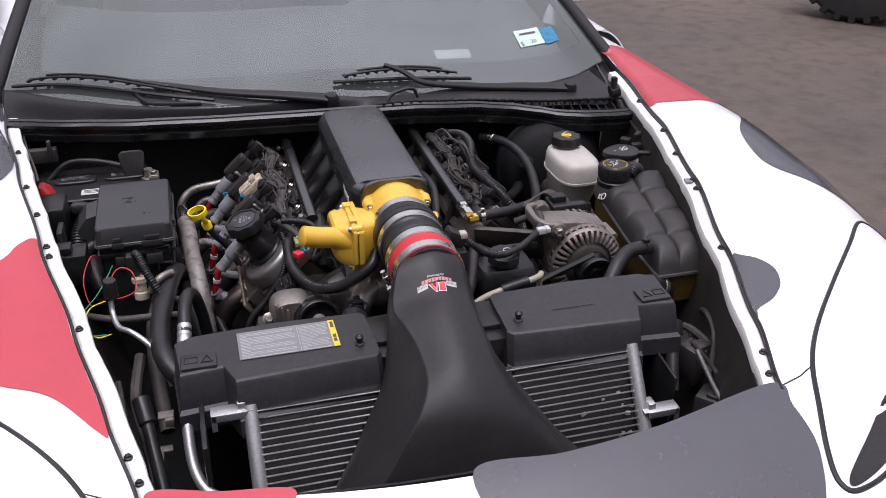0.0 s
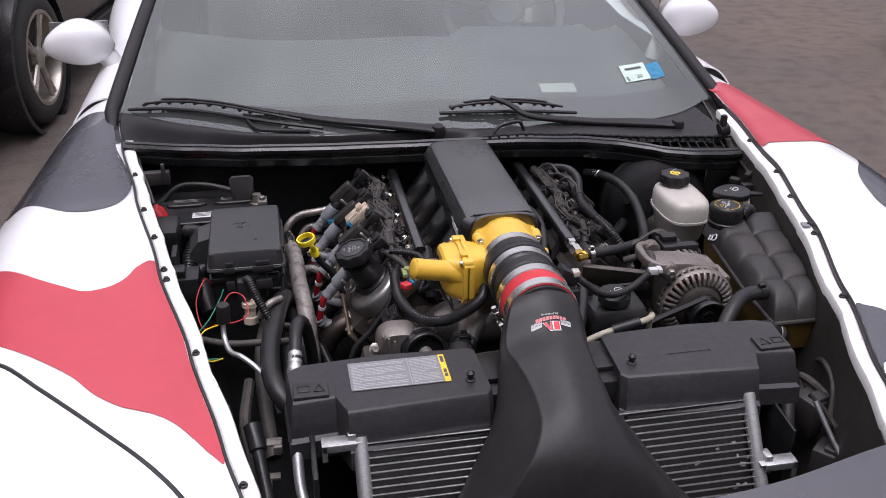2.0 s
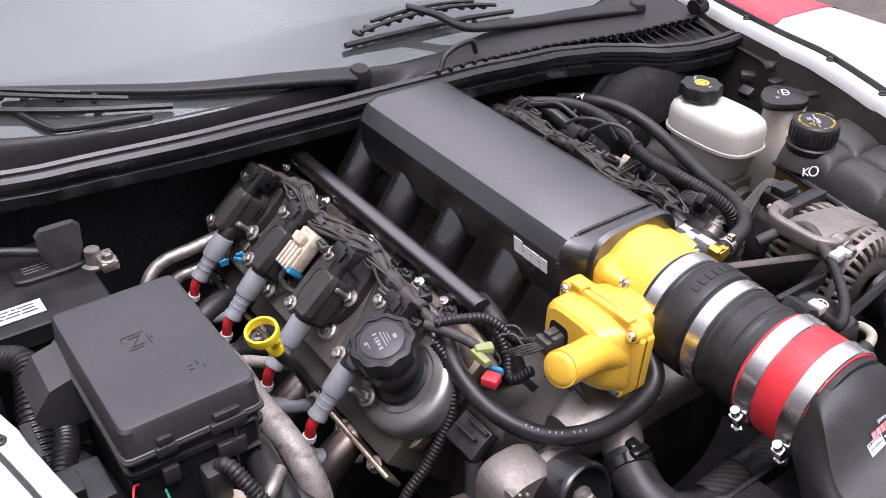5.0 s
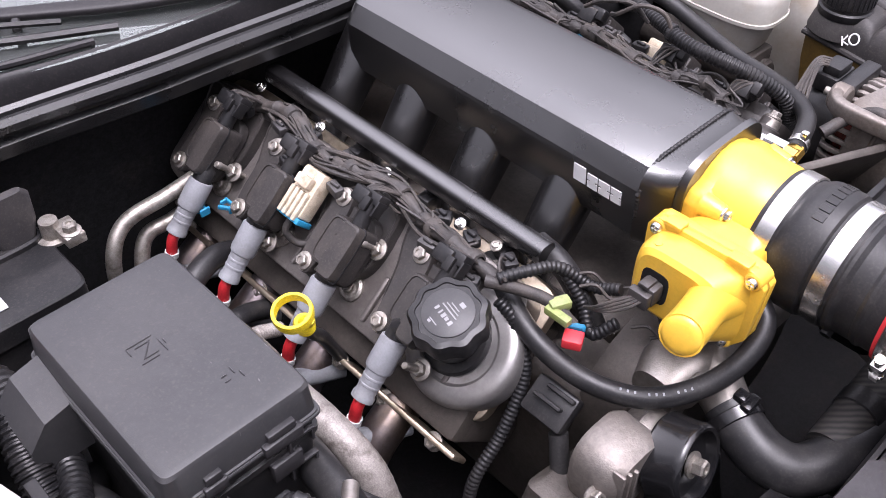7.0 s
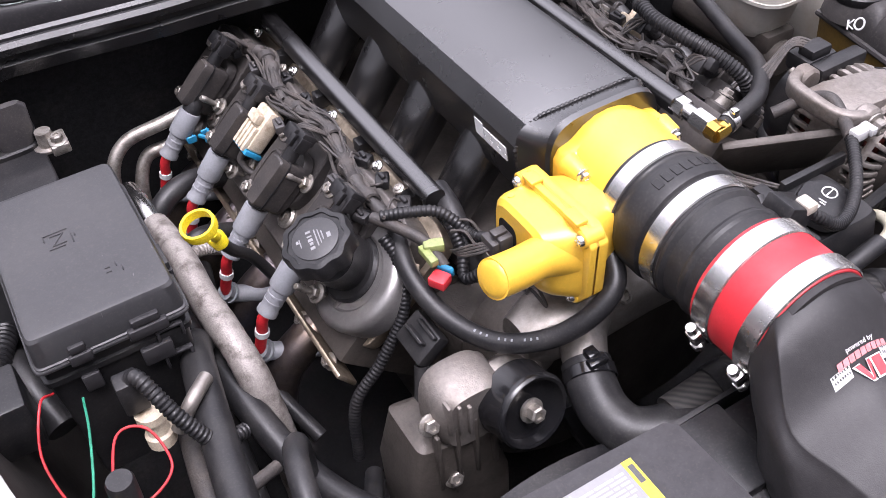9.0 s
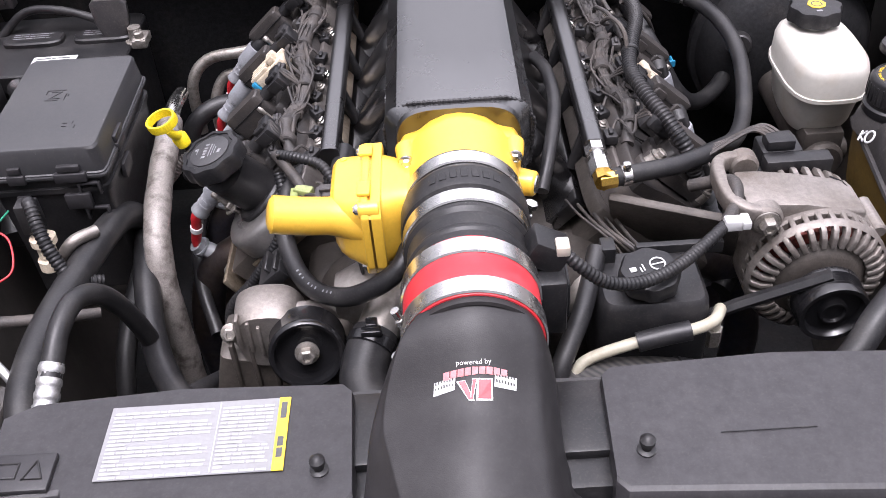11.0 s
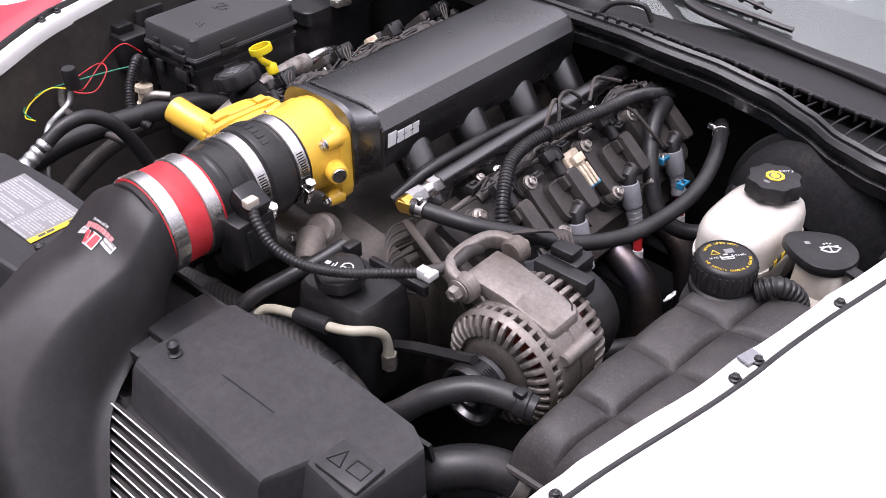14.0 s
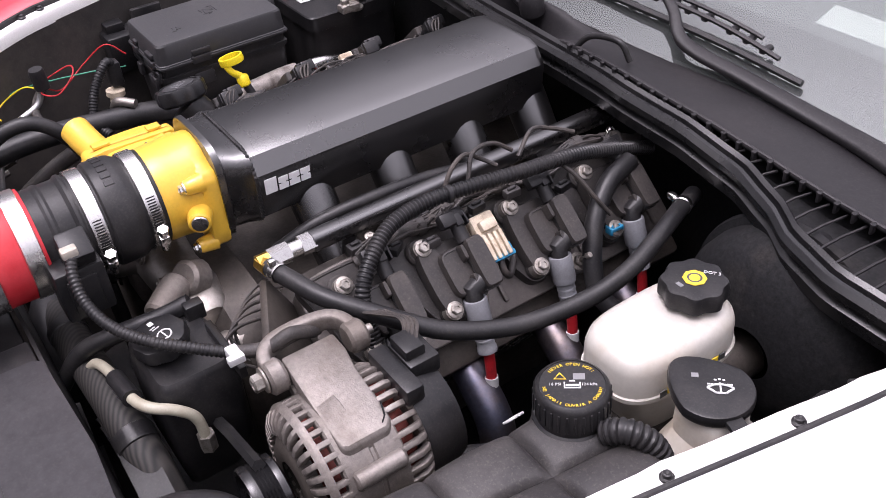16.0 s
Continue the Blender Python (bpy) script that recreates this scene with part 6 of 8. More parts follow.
for nm, pts, m, lb in (("red_wire", [(-0.520, 0.395, 0.775), (-0.530, 0.37, 0.795), (-0.545, 0.335, 0.770), (-0.535, 0.29, 0.745), (-0.51, 0.262, 0.765)], M_REDWIRE, "loose red electrical wire"),
                       ("red_wire", [(-0.505, 0.262, 0.780), (-0.485, 0.300, 0.800), (-0.462, 0.298, 0.795), (-0.456, 0.270, 0.775), (-0.478, 0.252, 0.772), (-0.50, 0.256, 0.772)], M_REDWIRE, "loop of thin red electrical wire"),
                       ("green_wire", [(-0.500, 0.385, 0.765), (-0.505, 0.340, 0.770), (-0.52, 0.275, 0.770), (-0.545, 0.225, 0.760), (-0.535, 0.19, 0.748), (-0.505, 0.185, 0.745)], M_GREENWIRE, "loose green electrical wire"),
                       ("yellow_wire", [(-0.505, 0.252, 0.770), (-0.530, 0.235, 0.768), (-0.540, 0.205, 0.752), (-0.52, 0.183, 0.744), (-0.498, 0.187, 0.744)], M_BRIGHTYEL, "loose yellow electrical wire")):
    line(nm, pts, 0.0012, m, lb, "wire", 10, 8)
line("wiring_loom", [(-0.60, 0.30, 0.74), (-0.55, 0.26, 0.745), (-0.49, 0.235, 0.742), (-0.43, 0.24, 0.735), (-0.38, 0.26, 0.72)], 0.006, M_LOOM, "black taped wiring loom", "loom")
single("relay_block", merge(box((-0.565, 0.405, 0.765), (0.050, 0.055, 0.060), 0.004), box((-0.575, 0.40, 0.800), (0.024, 0.030, 0.016), 0.002), box((-0.585, 0.46, 0.775), (0.010, 0.05, 0.080), 0.002)), M_PLASTIC, "black relay block on the inner fender", "relay")
single("airbag_sensor_box", box((-0.612, 0.61, 0.770), (0.045, 0.085, 0.065), 0.006), M_PLASTIC, "grey plastic module beside the battery", "module")
for k, pts in enumerate(([(-0.575, 0.50, 0.70), (-0.57, 0.56, 0.745), (-0.555, 0.625, 0.765), (-0.58, 0.67, 0.755)], [(-0.60, 0.44, 0.72), (-0.565, 0.49, 0.735), (-0.545, 0.55, 0.725), (-0.55, 0.60, 0.68)])):
    single("wiring_conduit", conduit(pts, 0.016 - 0.003 * k, 0.006), M_PLASTIC, "thick corrugated black wiring conduit", "conduit")
line("heater_hose", [(-0.53, 0.43, 0.69), (-0.545, 0.49, 0.715), (-0.55, 0.53, 0.70), (-0.53, 0.57, 0.66)], 0.017, M_RUBBER, "black rubber hose beside the fuse box")
for d in (0, 1):
    line("coolant_pipe", [(-0.385 + 0.028 * d, 0.78, 0.60), (-0.382 + 0.028 * d, 0.78, 0.680 - 0.03 * d), (-0.355 + 0.02 * d, 0.79, 0.715 - 0.03 * d), (-0.30, 0.785, 0.728 - 0.034 * d), (-0.22, 0.79, 0.735 - 0.03 * d)], 0.0085, M_BOLT, "grey steel coolant pipe at the firewall", "pipe")
line("heater_hose", [(-0.25, 0.72, 0.66), (-0.31, 0.70, 0.695), (-0.36, 0.68, 0.68), (-0.385, 0.66, 0.62)], 0.013, M_RUBBER, "black rubber heater hose")
line("heater_hose", [(-0.27, 0.655, 0.63), (-0.33, 0.64, 0.66), (-0.375, 0.63, 0.62)], 0.011, M_RUBBER, "black rubber heater hose")
single("braided_line", conduit([(-0.30, 0.60, 0.66), (-0.345, 0.585, 0.69), (-0.385, 0.57, 0.66)], 0.008, 0.004), M_FOILWRAP, "silver corrugated sleeve on a cable", "sleeve")

dp = thing("dipstick", "yellow oil dipstick with a ring handle", "dipstick")
hring = lathe([(0.0152, -0.0052), (0.0180, -0.0052), (0.0188, 0), (0.0180, 0.0052), (0.0152, 0.0052), (0.0152, -0.0052)], (-0.344, 0.499, 0.796), (-0.22, -0.12, 0.97), 40)
part("ring_handle", merge(hring, sweep(spline([(-0.336, 0.487, 0.791), (-0.333, 0.492, 0.782), (-0.331, 0.503, 0.772)], 5), lambda f, d: 0.0045 + 0.0015 * f, 12), lathe([(0, 0.004), (0.0075, 0.003), (0.0095, 0.0), (0.0088, -0.012), (0.0070, -0.014), (0, -0.014)], (-0.331, 0.505, 0.770), (-0.3, -0.1, 1), 22)), M_BRIGHTYEL, dp)
part("tube", hose([(-0.330, 0.506, 0.764), (-0.316, 0.515, 0.735), (-0.295, 0.53, 0.70), (-0.27, 0.53, 0.64)], 0.0065), M_RUBBER, dp)

# ---- oil filler ----
oc = thing("oil_filler_cap", "black scalloped oil filler cap on a plastic neck", "oil cap")
oa = V((-0.30, -0.10, 1)).normalized()
ob = V((-0.260, 0.392, 0.806))
part("neck", merge(sweep(spline([bank(-1, 0.006, 0.425, -0.042), bank(-1, 0.006, 0.415, -0.008), ob - oa * 0.01], 6), lambda f, d: 0.030 - 0.004 * f, 24)), M_PLASTIC, oc)
part("cap", lathe([(0.030, -0.004), (0.034, 0.0), (0.034, 0.014), (0.032, 0.018), (0.027, 0.019), (0.0265, 0.0175), (0, 0.0175)], ob, oa, 60, 9, 0.045), M_PLASTIC, oc, "black scalloped cap")
for k, (dx, dy, w, d) in enumerate(((-0.011, 0.005, 0.004, 0.0060), (-0.005, 0.005, 0.004, 0.0045), (0.000, 0.005, 0.004, 0.0060), (0.005, 0.005, 0.002, 0.0060), (0.011, 0.005, 0.003, 0.0060), (0, -0.0015, 0.024, 0.0016), (0, -0.0050, 0.020, 0.0013), (0, -0.0082, 0.013, 0.0013), (-0.003, -0.0145, 0.007, 0.0050), (0.001, 0.0160, 0.012, 0.0012), (0.004, 0.0185, 0.004, 0.0030))):
    m = box((dx * 0.86, dy * 0.9, 0.0189), (w * 0.80, d * 0.75, 0.0004))
    m.transform(Matrix.Translation(ob) @ axes(oa).to_4x4() @ Matrix.Rotation(radians(150), 4, "Z"))
    part("printed_mark", m, M_LABEL, oc)
part("filler_pad", lathe([(0, 0.003), (0.038, 0.003), (0.041, 0.0055), (0.050, 0.0055), (0.056, 0.0040), (0.0595, 0.0), (0.0605, -0.006), (0.0605, -0.026), (0, -0.026)], bank(-1, 0.012, 0.412, -0.034), UP[-1], 56), M_PAD, oc, "round cast aluminium pad")
part("neck_collar", lathe([(0.024, 0.0), (0.036, 0.0), (0.0365, 0.003), (0.034, 0.006), (0.029, 0.0065), (0.024, 0.0065)], bank(-1, 0.010, 0.418, -0.031), UP[-1], 40), M_PLASTIC, oc, "black plastic collar")
part("cap_disc", lathe([(0, 0.0002), (0.0222, 0.0002), (0.0225, 0.0), (0.0225, -0.001), (0, -0.001)], ob + oa * 0.0184, oa, 48), M_LID, oc, "grey printed disc")
single("wiring_conduit", conduit([(-0.198, 0.395, 0.785), (-0.194, 0.375, 0.765), (-0.205, 0.352, 0.725), (-0.240, 0.345, 0.675), (-0.275, 0.345, 0.63), (-0.285, 0.34, 0.55)], 0.0064), M_PLASTIC, "corrugated black conduit down the engine front", "conduit")
single("relay_clip", merge(box((-0.205, 0.318, 0.715), (0.036, 0.046, 0.016), 0.003, 2, Matrix.Rotation(-0.7, 3, "Y")), box((-0.211, 0.318, 0.724), (0.004, 0.030, 0.010), 0.001, 1, Matrix.Rotation(-0.7, 3, "Y")), box((-0.200, 0.312, 0.730), (0.004, 0.030, 0.010), 0.001, 1, Matrix.Rotation(-0.7, 3, "Y")), rod((-0.215, 0.30, 0.70), (-0.23, 0.28, 0.66), 0.009)), M_RUBBER, "black slotted plastic connector holder", "connector")
th = thing("throttle_coolant_hose", "smooth black rubber hose looping under the throttle body", "hose")
tpath = spline([(-0.150, 0.45, 0.765), (-0.180, 0.40, 0.775), (-0.192, 0.355, 0.762), (-0.184, 0.305, 0.745), (-0.160, 0.258, 0.740), (-0.125, 0.226, 0.752), (-0.092, 0.210, 0.775), (-0.064, 0.212, 0.797), (-0.050, 0.235, 0.812)], 8)
part("hose", sweep(tpath, 0.0098, 16), M_RUBBER, th)
for k in (3,):
    part("clamp", lathe([(0.0099, -0.005), (0.0110, -0.004), (0.0110, 0.004), (0.0099, 0.005)], tpath[k], tpath[k + 1] - tpath[k], 22), M_BOLT, th, "thin steel hose clamp")
for k in range(28, 40):
    if k % 4:
        t = (tpath[k + 1] - tpath[k]).normalized()
        up = (V((0, -0.5, 1)) - t * V((0, -0.5, 1)).dot(t)).normalized()
        m = Matrix((t, up.cross(t) * -1, up)).transposed().to_4x4()
        m.translation = tpath[k] + up * 0.0098
        part("printed_mark", moved(box((0, 0, 0), (0.0018, 0.0026, 0.0003)), m), M_GREYBOOT, th)
line("pcv_hose", [(-0.125, 0.415, 0.795), (-0.128, 0.385, 0.792), (-0.132, 0.355, 0.775), (-0.128, 0.335, 0.74)], 0.0115, M_RUBBER, "short black rubber hose beside the fuel rail")

# ---- pump, pulleys, power steering ----
wp_ = thing("water_pump", "grimy cast water pump with thermostat neck", "water pump")
part("housing", loft([[V((x, 0.262 + b, 0.722 + a)) for a, b in superellipse(h, w, 2.5, 30)] for x, h, w in ((-0.135, 0.020, 0.022), (-0.11, 0.032, 0.032), (-0.06, 0.034, 0.036), (0.0, 0.030, 0.034), (0.05, 0.034, 0.034), (0.085, 0.026, 0.026), (0.095, 0.018, 0.018))]), M_CAST, wp_)
part("thermostat_neck", sweep(spline([(-0.062, 0.252, 0.730), (-0.080, 0.234, 0.724), (-0.095, 0.206, 0.716)], 6), lambda f, d: 0.027 - 0.006 * f, 24), M_CAST, wp_)
for p in ((-0.115, 0.232, 0.745), (-0.035, 0.232, 0.748), (0.03, 0.235, 0.748)):
    part("bolt", bolt(p, (0, -1, 0.6), 0.0065, 0.008), M_BOLT, wp_)
part("outlet", merge(rod((0.055, 0.245, 0.760), (0.088, 0.205, 0.757), 0.018, 0.015, 18, 0.003), rod((0.05, 0.27, 0.752), (0.06, 0.25, 0.768), 0.022, 0.02, 18, 0.004)), M_ALT, wp_)
uh = thing("radiator_hose", "thick black upper radiator hose with a spring clamp", "hose")
part("hose", hose([(-0.094, 0.208, 0.7165), (-0.103, 0.184, 0.709), (-0.106, 0.158, 0.702), (-0.096, 0.134, 0.697), (-0.064, 0.118, 0.697), (-0.01, 0.112, 0.690), (0.05, 0.115, 0.675)], 0.0235, 8, 24), M_RUBBER, uh)
part("clamp", merge(lathe([(0.0245, -0.006), (0.0255, -0.005), (0.0255, 0.005), (0.0245, 0.006)], (-0.0985, 0.196, 0.7128), (-0.35, -0.88, -0.28), 28), box((-0.096, 0.190, 0.738), (0.020, 0.010, 0.008), 0.002), box((-0.096, 0.199, 0.738), (0.012, 0.012, 0.012), 0.002)), M_GLOSS, uh, "black spring clamp")
tn = thing("tensioner_pulley", "black grooved tensioner pulley on a cast arm", "pulley")
TC, TA = V((-0.163, 0.198, 0.708)), V((0.10, -0.95, 0.30)).normalized()
part("pulley", lathe([(0, 0.001), (0.007, 0.001), (0.009, -0.002), (0.024, -0.005), (0.0305, -0.002), (0.0320, 0.008), (0.0350, 0.009), (0.0372, 0.007), (0.0380, 0.004), (0.0375, 0.001), (0.0375, -0.022), (0.0385, -0.025), (0.0375, -0.027), (0.030, -0.027), (0, -0.027)], TC, TA, 56), M_GLOSS, tn, "glossy black pulley")
part("bolt", merge(bolt(TC + TA * 0.003, TA, 0.0085, 0.012), rod(TC, TC + TA * 0.004, 0.012, seg=20, bevel=0.001)), M_BOLT, tn)
part("arm", merge(rod(TC - TA * 0.029, TC - TA * 0.046, 0.034, 0.036, 28, 0.004), loft([[V((-0.205 + a, y, 0.700 + b)) for a, b in superellipse(w, h, 3, 30)] for y, w, h in ((0.222, 0.030, 0.034), (0.232, 0.036, 0.040), (0.262, 0.037, 0.041), (0.270, 0.032, 0.036))]), box((-0.150, 0.252, 0.660), (0.06, 0.04, 0.10), 0.012, 3)), M_ALT, tn, "cast aluminium tensioner arm")
for k in range(3):
    part("arm_rib", box((-0.232 + 0.010 * k, 0.224, 0.716 - 0.006 * k), (0.004, 0.012, 0.040), 0.0015), M_ALT, tn)
part("belt", sweep([V((-0.125, 0.20, 0.69)), V((-0.10, 0.20, 0.62)), V((-0.07, 0.20, 0.55))], 0.010, 6), M_RUBBER, tn, "ribbed drive belt")

ps = thing("power_steering_reservoir", "black plastic power steering reservoir with a printed cap", "reservoir")
part("tank", stack([(0.170, 0.202, 0.046, 0.036, 0.775), (0.170, 0.202, 0.050, 0.040, 0.770), (0.170, 0.202, 0.053, 0.043, 0.745), (0.170, 0.202, 0.052, 0.042, 0.67), (0.172, 0.196, 0.04, 0.03, 0.63)], 7), M_PLASTIC, ps)
part("strap", merge(box((0.205, 0.238, 0.778), (0.085, 0.008, 0.014), 0.002), box((0.135, 0.235, 0.782), (0.014, 0.02, 0.020), 0.002)), M_PLASTIC, ps)
part("cap", lathe([(0.026, 0), (0.028, 0.002), (0.028, 0.012), (0.026, 0.016), (0.022, 0.0175), (0, 0.0175)], (0.166, 0.190, 0.782), (0, -0.12, 1), 48, 8, 0.03), M_PLASTIC, ps, "black cap")
capm = Matrix.Translation((0.166, 0.190, 0.782)) @ axes((0, -0.12, 1)).to_4x4()
part("printed_mark", moved(merge(sweep([V((0.008 + 0.007 * math.cos(t), 0.003 + 0.007 * math.sin(t), 0.0180)) for t in steps(0, 2 * math.pi, 25)], 0.0008, 6, False), box((0.008, 0.003, 0.018), (0.014, 0.0012, 0.0008)), box((-0.006, 0.002, 0.018), (0.0012, 0.008, 0.0008)), box((-0.009, 0.000, 0.018), (0.0012, 0.006, 0.0008)), box((-0.016, 0.002, 0.018), (0.006, 0.005, 0.0006))), capm @ Matrix.Rotation(radians(12), 4, "Z")), M_PRINT, ps, "white printed steering symbol")
single("alternator_bracket_plate", box((0.215, 0.300, 0.755), (0.130, 0.010, 0.085), 0.003, 2, Matrix.Rotation(radians(-24), 3, "Z") @ Matrix.Rotation(radians(28), 3, "X")), M_GRIME, "grimy flat cast bracket behind the reservoir", "bracket")
line("heater_hose", [(0.062, 0.095, 0.70), (0.078, 0.125, 0.745), (0.100, 0.165, 0.765), (0.115, 0.205, 0.775), (0.125, 0.235, 0.785)], 0.0095, M_RUBBER, "dusty black rubber return hose")
sens2 = thing("air_sensor", "black air mass sensor plug with a ribbed loom", "sensor")
part("plug", box((0.066, 0.156, 0.858), (0.034, 0.030, 0.026), 0.003, 2, Matrix.Rotation(0.5, 3, "Y")), M_PLASTIC, sens2)
part("plug_clip", box((0.079, 0.148, 0.866), (0.012, 0.016, 0.010), 0.002), M_NATURAL, sens2, "pale plug clip")
part("loom", conduit([(0.078, 0.150, 0.862), (0.094, 0.142, 0.848), (0.118, 0.142, 0.828), (0.15, 0.153, 0.815), (0.185, 0.175, 0.810), (0.218, 0.205, 0.808), (0.246, 0.235, 0.805)], 0.0062), M_PLASTIC, sens2)
part("loom_tail", hose([(0.246, 0.235, 0.805), (0.262, 0.262, 0.808), (0.266, 0.285, 0.815), (0.26, 0.31, 0.80), (0.235, 0.325, 0.785)], 0.0068), M_LOOM, sens2)
part("clip", merge(box((0.252, 0.232, 0.809), (0.018, 0.012, 0.012), 0.002), box((0.262, 0.230, 0.812), (0.008, 0.016, 0.008), 0.001)), M_PRINT, sens2, "white loom clip")
single("sensor_box", merge(box((0.062, 0.150, 0.815), (0.040, 0.050, 0.060), 0.004), box((0.083, 0.150, 0.815), (0.004, 0.030, 0.040), 0.001)), M_PLASTIC, "black plastic sensor housing with a barcode label", "sensor")
acl = thing("refrigerant_pipe", "cream coated pipe with a black rubber sleeve", "pipe")
part("pipe", hose([(0.088, 0.118, 0.720), (0.093, 0.128, 0.735), (0.108, 0.134, 0.744), (0.150, 0.139, 0.755), (0.194, 0.141, 0.763), (0.218, 0.150, 0.764), (0.231, 0.172, 0.756), (0.2345, 0.186, 0.738), (0.2345, 0.189, 0.70)], 0.0056, 10, 14), M_CREAMPIPE, acl)
part("sleeve", hose([(0.148, 0.1388, 0.7545), (0.172, 0.140, 0.7595), (0.196, 0.1412, 0.7632)], 0.0092, 6, 16), M_RUBBER, acl, "black rubber sleeve")
part("nut", rod((0.2345, 0.189, 0.715), (0.2345, 0.189, 0.695), 0.009, seg=6), M_BOLT, acl)
bhs = thing("braided_hose", "black hose in a braided fabric sleeve", "hose")
bpath = spline([(-0.06, 0.126, 0.70), (0.024, 0.126, 0.712), (0.080, 0.128, 0.716), (0.132, 0.130, 0.716), (0.180, 0.131, 0.710), (0.225, 0.133, 0.690), (0.26, 0.135, 0.65)], 8)
part("sleeve", sweep(bpath, 0.0205, 24), M_BRAID, bhs)
for k in (5, 34):
    part("collar", lathe([(0.0205, -0.010), (0.0222, -0.009), (0.0222, 0.009), (0.0205, 0.010)], bpath[k], bpath[k + 1] - bpath[k], 28), M_RUBBER, bhs, "black rubber collar")

# ---- alternator ----
alt = thing("alternator", "weathered grey cast alternator with slotted housing", "alternator")
AC, AR = V((0.348, 0.0, 0.725)), 0.070
part("stator_band", lathe([(0.05, 0.256), (AR - 0.002, 0.256), (AR, 0.258), (AR, 0.285), (AR - 0.002, 0.2865), (AR - 0.002, 0.2895), (AR, 0.291), (AR, 0.314), (AR - 0.002, 0.316), (0.05, 0.316)], (AC.x, 0, AC.z), (0, 1, 0), 64), M_ALT, alt)
# boss coloured darker than the housing to suggest shade in the front recess
part("front_boss", lathe([(0.02, 0.228), (0.036, 0.228), (0.040, 0.231), (0.047, 0.236), (0.047, 0.241), (0.02, 0.242)], (AC.x, 0, AC.z), (0, 1, 0), 40), M_GRIME, alt)
part("winding_core", lathe([(0.045, 0.244), (0.054, 0.247), (0.058, 0.254), (0.058, 0.322), (0.054, 0.332), (0.045, 0.336)], (AC.x, 0, AC.z), (0, 1, 0), 40), M_COPPER, alt, "dark copper windings behind the slots")
part("rear_plate", lathe([(0.02, 0.338), (0.056, 0.338), (0.060, 0.342), (0.060, 0.347), (0.02, 0.347)], (AC.x, 0, AC.z), (0, 1, 0), 40), M_ALT, alt)
def fin(prof, w):
    bm = bmesh.new()
    n = len(prof)
    a = [bm.verts.new((r, y, w / 2)) for r, y in prof]
    b = [bm.verts.new((r, y, -w / 2)) for r, y in prof]
    bm.faces.new(a)
    bm.faces.new(b[::-1])
    for k in range(n):
        bm.faces.new((a[k], b[k], b[(k + 1) % n], a[(k + 1) % n]))
    finish(bm)
    bmesh.ops.bevel(bm, geom=bm.edges[:], offset=0.0012, segments=2, profile=0.5, affect="EDGES", clamp_overlap=True)
    return bm
FRONT_FIN = [(0.046, 0.229), (0.058, 0.2305), (AR - 0.005, 0.235), (AR, 0.243), (AR, 0.262), (AR - 0.006, 0.262), (AR - 0.007, 0.247), (0.058, 0.239), (0.046, 0.238)]
REAR_FIN = [(AR - 0.006, 0.308), (AR, 0.308), (AR, 0.330), (AR - 0.004, 0.339), (0.056, 0.346), (0.056, 0.340), (AR - 0.009, 0.333)]
for k in range(34):
    rot = Matrix.Translation((AC.x, 0, AC.z)) @ Matrix.Rotation(-2 * math.pi * k / 34, 4, "Y")
    part("cooling_fin", moved(fin(FRONT_FIN, 0.0056), rot), M_ALT, alt)
    part("cooling_fin", moved(fin(REAR_FIN, 0.0056), rot), M_ALT, alt)
part("fin_rim", merge(lathe([(AR - 0.003, 0.2385), (AR + 0.0004, 0.243), (AR + 0.0004, 0.2465), (AR - 0.005, 0.2465)], (AC.x, 0, AC.z), (0, 1, 0), 64)), M_ALT, alt)
for a in (0.5, 2.3, 4.2):
    d = V((math.cos(a), 0, math.sin(a)))
    part("through_bolt_lug", merge(rod(V((AC.x, 0.262, AC.z)) + d * (AR + 0.002), V((AC.x, 0.312, AC.z)) + d * (AR + 0.002), 0.0085, seg=16, bevel=0.002)), M_ALT, alt)
part("pulley", lathe([(0, 0.190), (0.010, 0.190), (0.011, 0.187), (0.013, 0.187), (0.014, 0.192), (0.026, 0.192), (0.029, 0.1855), (0.0335, 0.185), (0.0345, 0.188), (0.0345, 0.192)] + [(0.0345 - 0.0022 * (k % 2), 0.1935 + 0.0017 * k) for k in range(11)] + [(0.0350, 0.2135), (0.0350, 0.2165), (0.0300, 0.219), (0, 0.226)], (AC.x, 0, AC.z), (0, 1, 0), 56), M_GLOSS, alt, "glossy black clutch pulley")
part("belt", sweep([V((AC.x - 0.004, 0.203, AC.z + 0.0365)), V((0.26, 0.206, 0.727)), V((0.185, 0.208, 0.690)), V((0.11, 0.208, 0.650))], 0.0065, 6), M_RUBBER, alt, "ribbed drive belt")
part("rear_cover", lathe([(0.062, 0.342), (0.062, 0.362), (0.055, 0.384), (0.02, 0.388), (0, 0.388)], (AC.x, 0, AC.z), (0, 1, 0), 40), M_PLASTIC, alt, "black plastic rear cover")
def strap(path, w, h):
    """A flat bar swept along a path that lies level: w across, h upright."""
    rr = []
    for i, p in enumerate(path):
        t = (path[min(i + 1, len(path) - 1)] - path[max(i - 1, 0)]).normalized()
        side = t.cross(V((0, 0, 1))).normalized()
        rr.append([p + side * a + V((0, 0, b)) for a, b in superellipse(w / 2, h / 2, 4, 20)])
    return loft(rr)


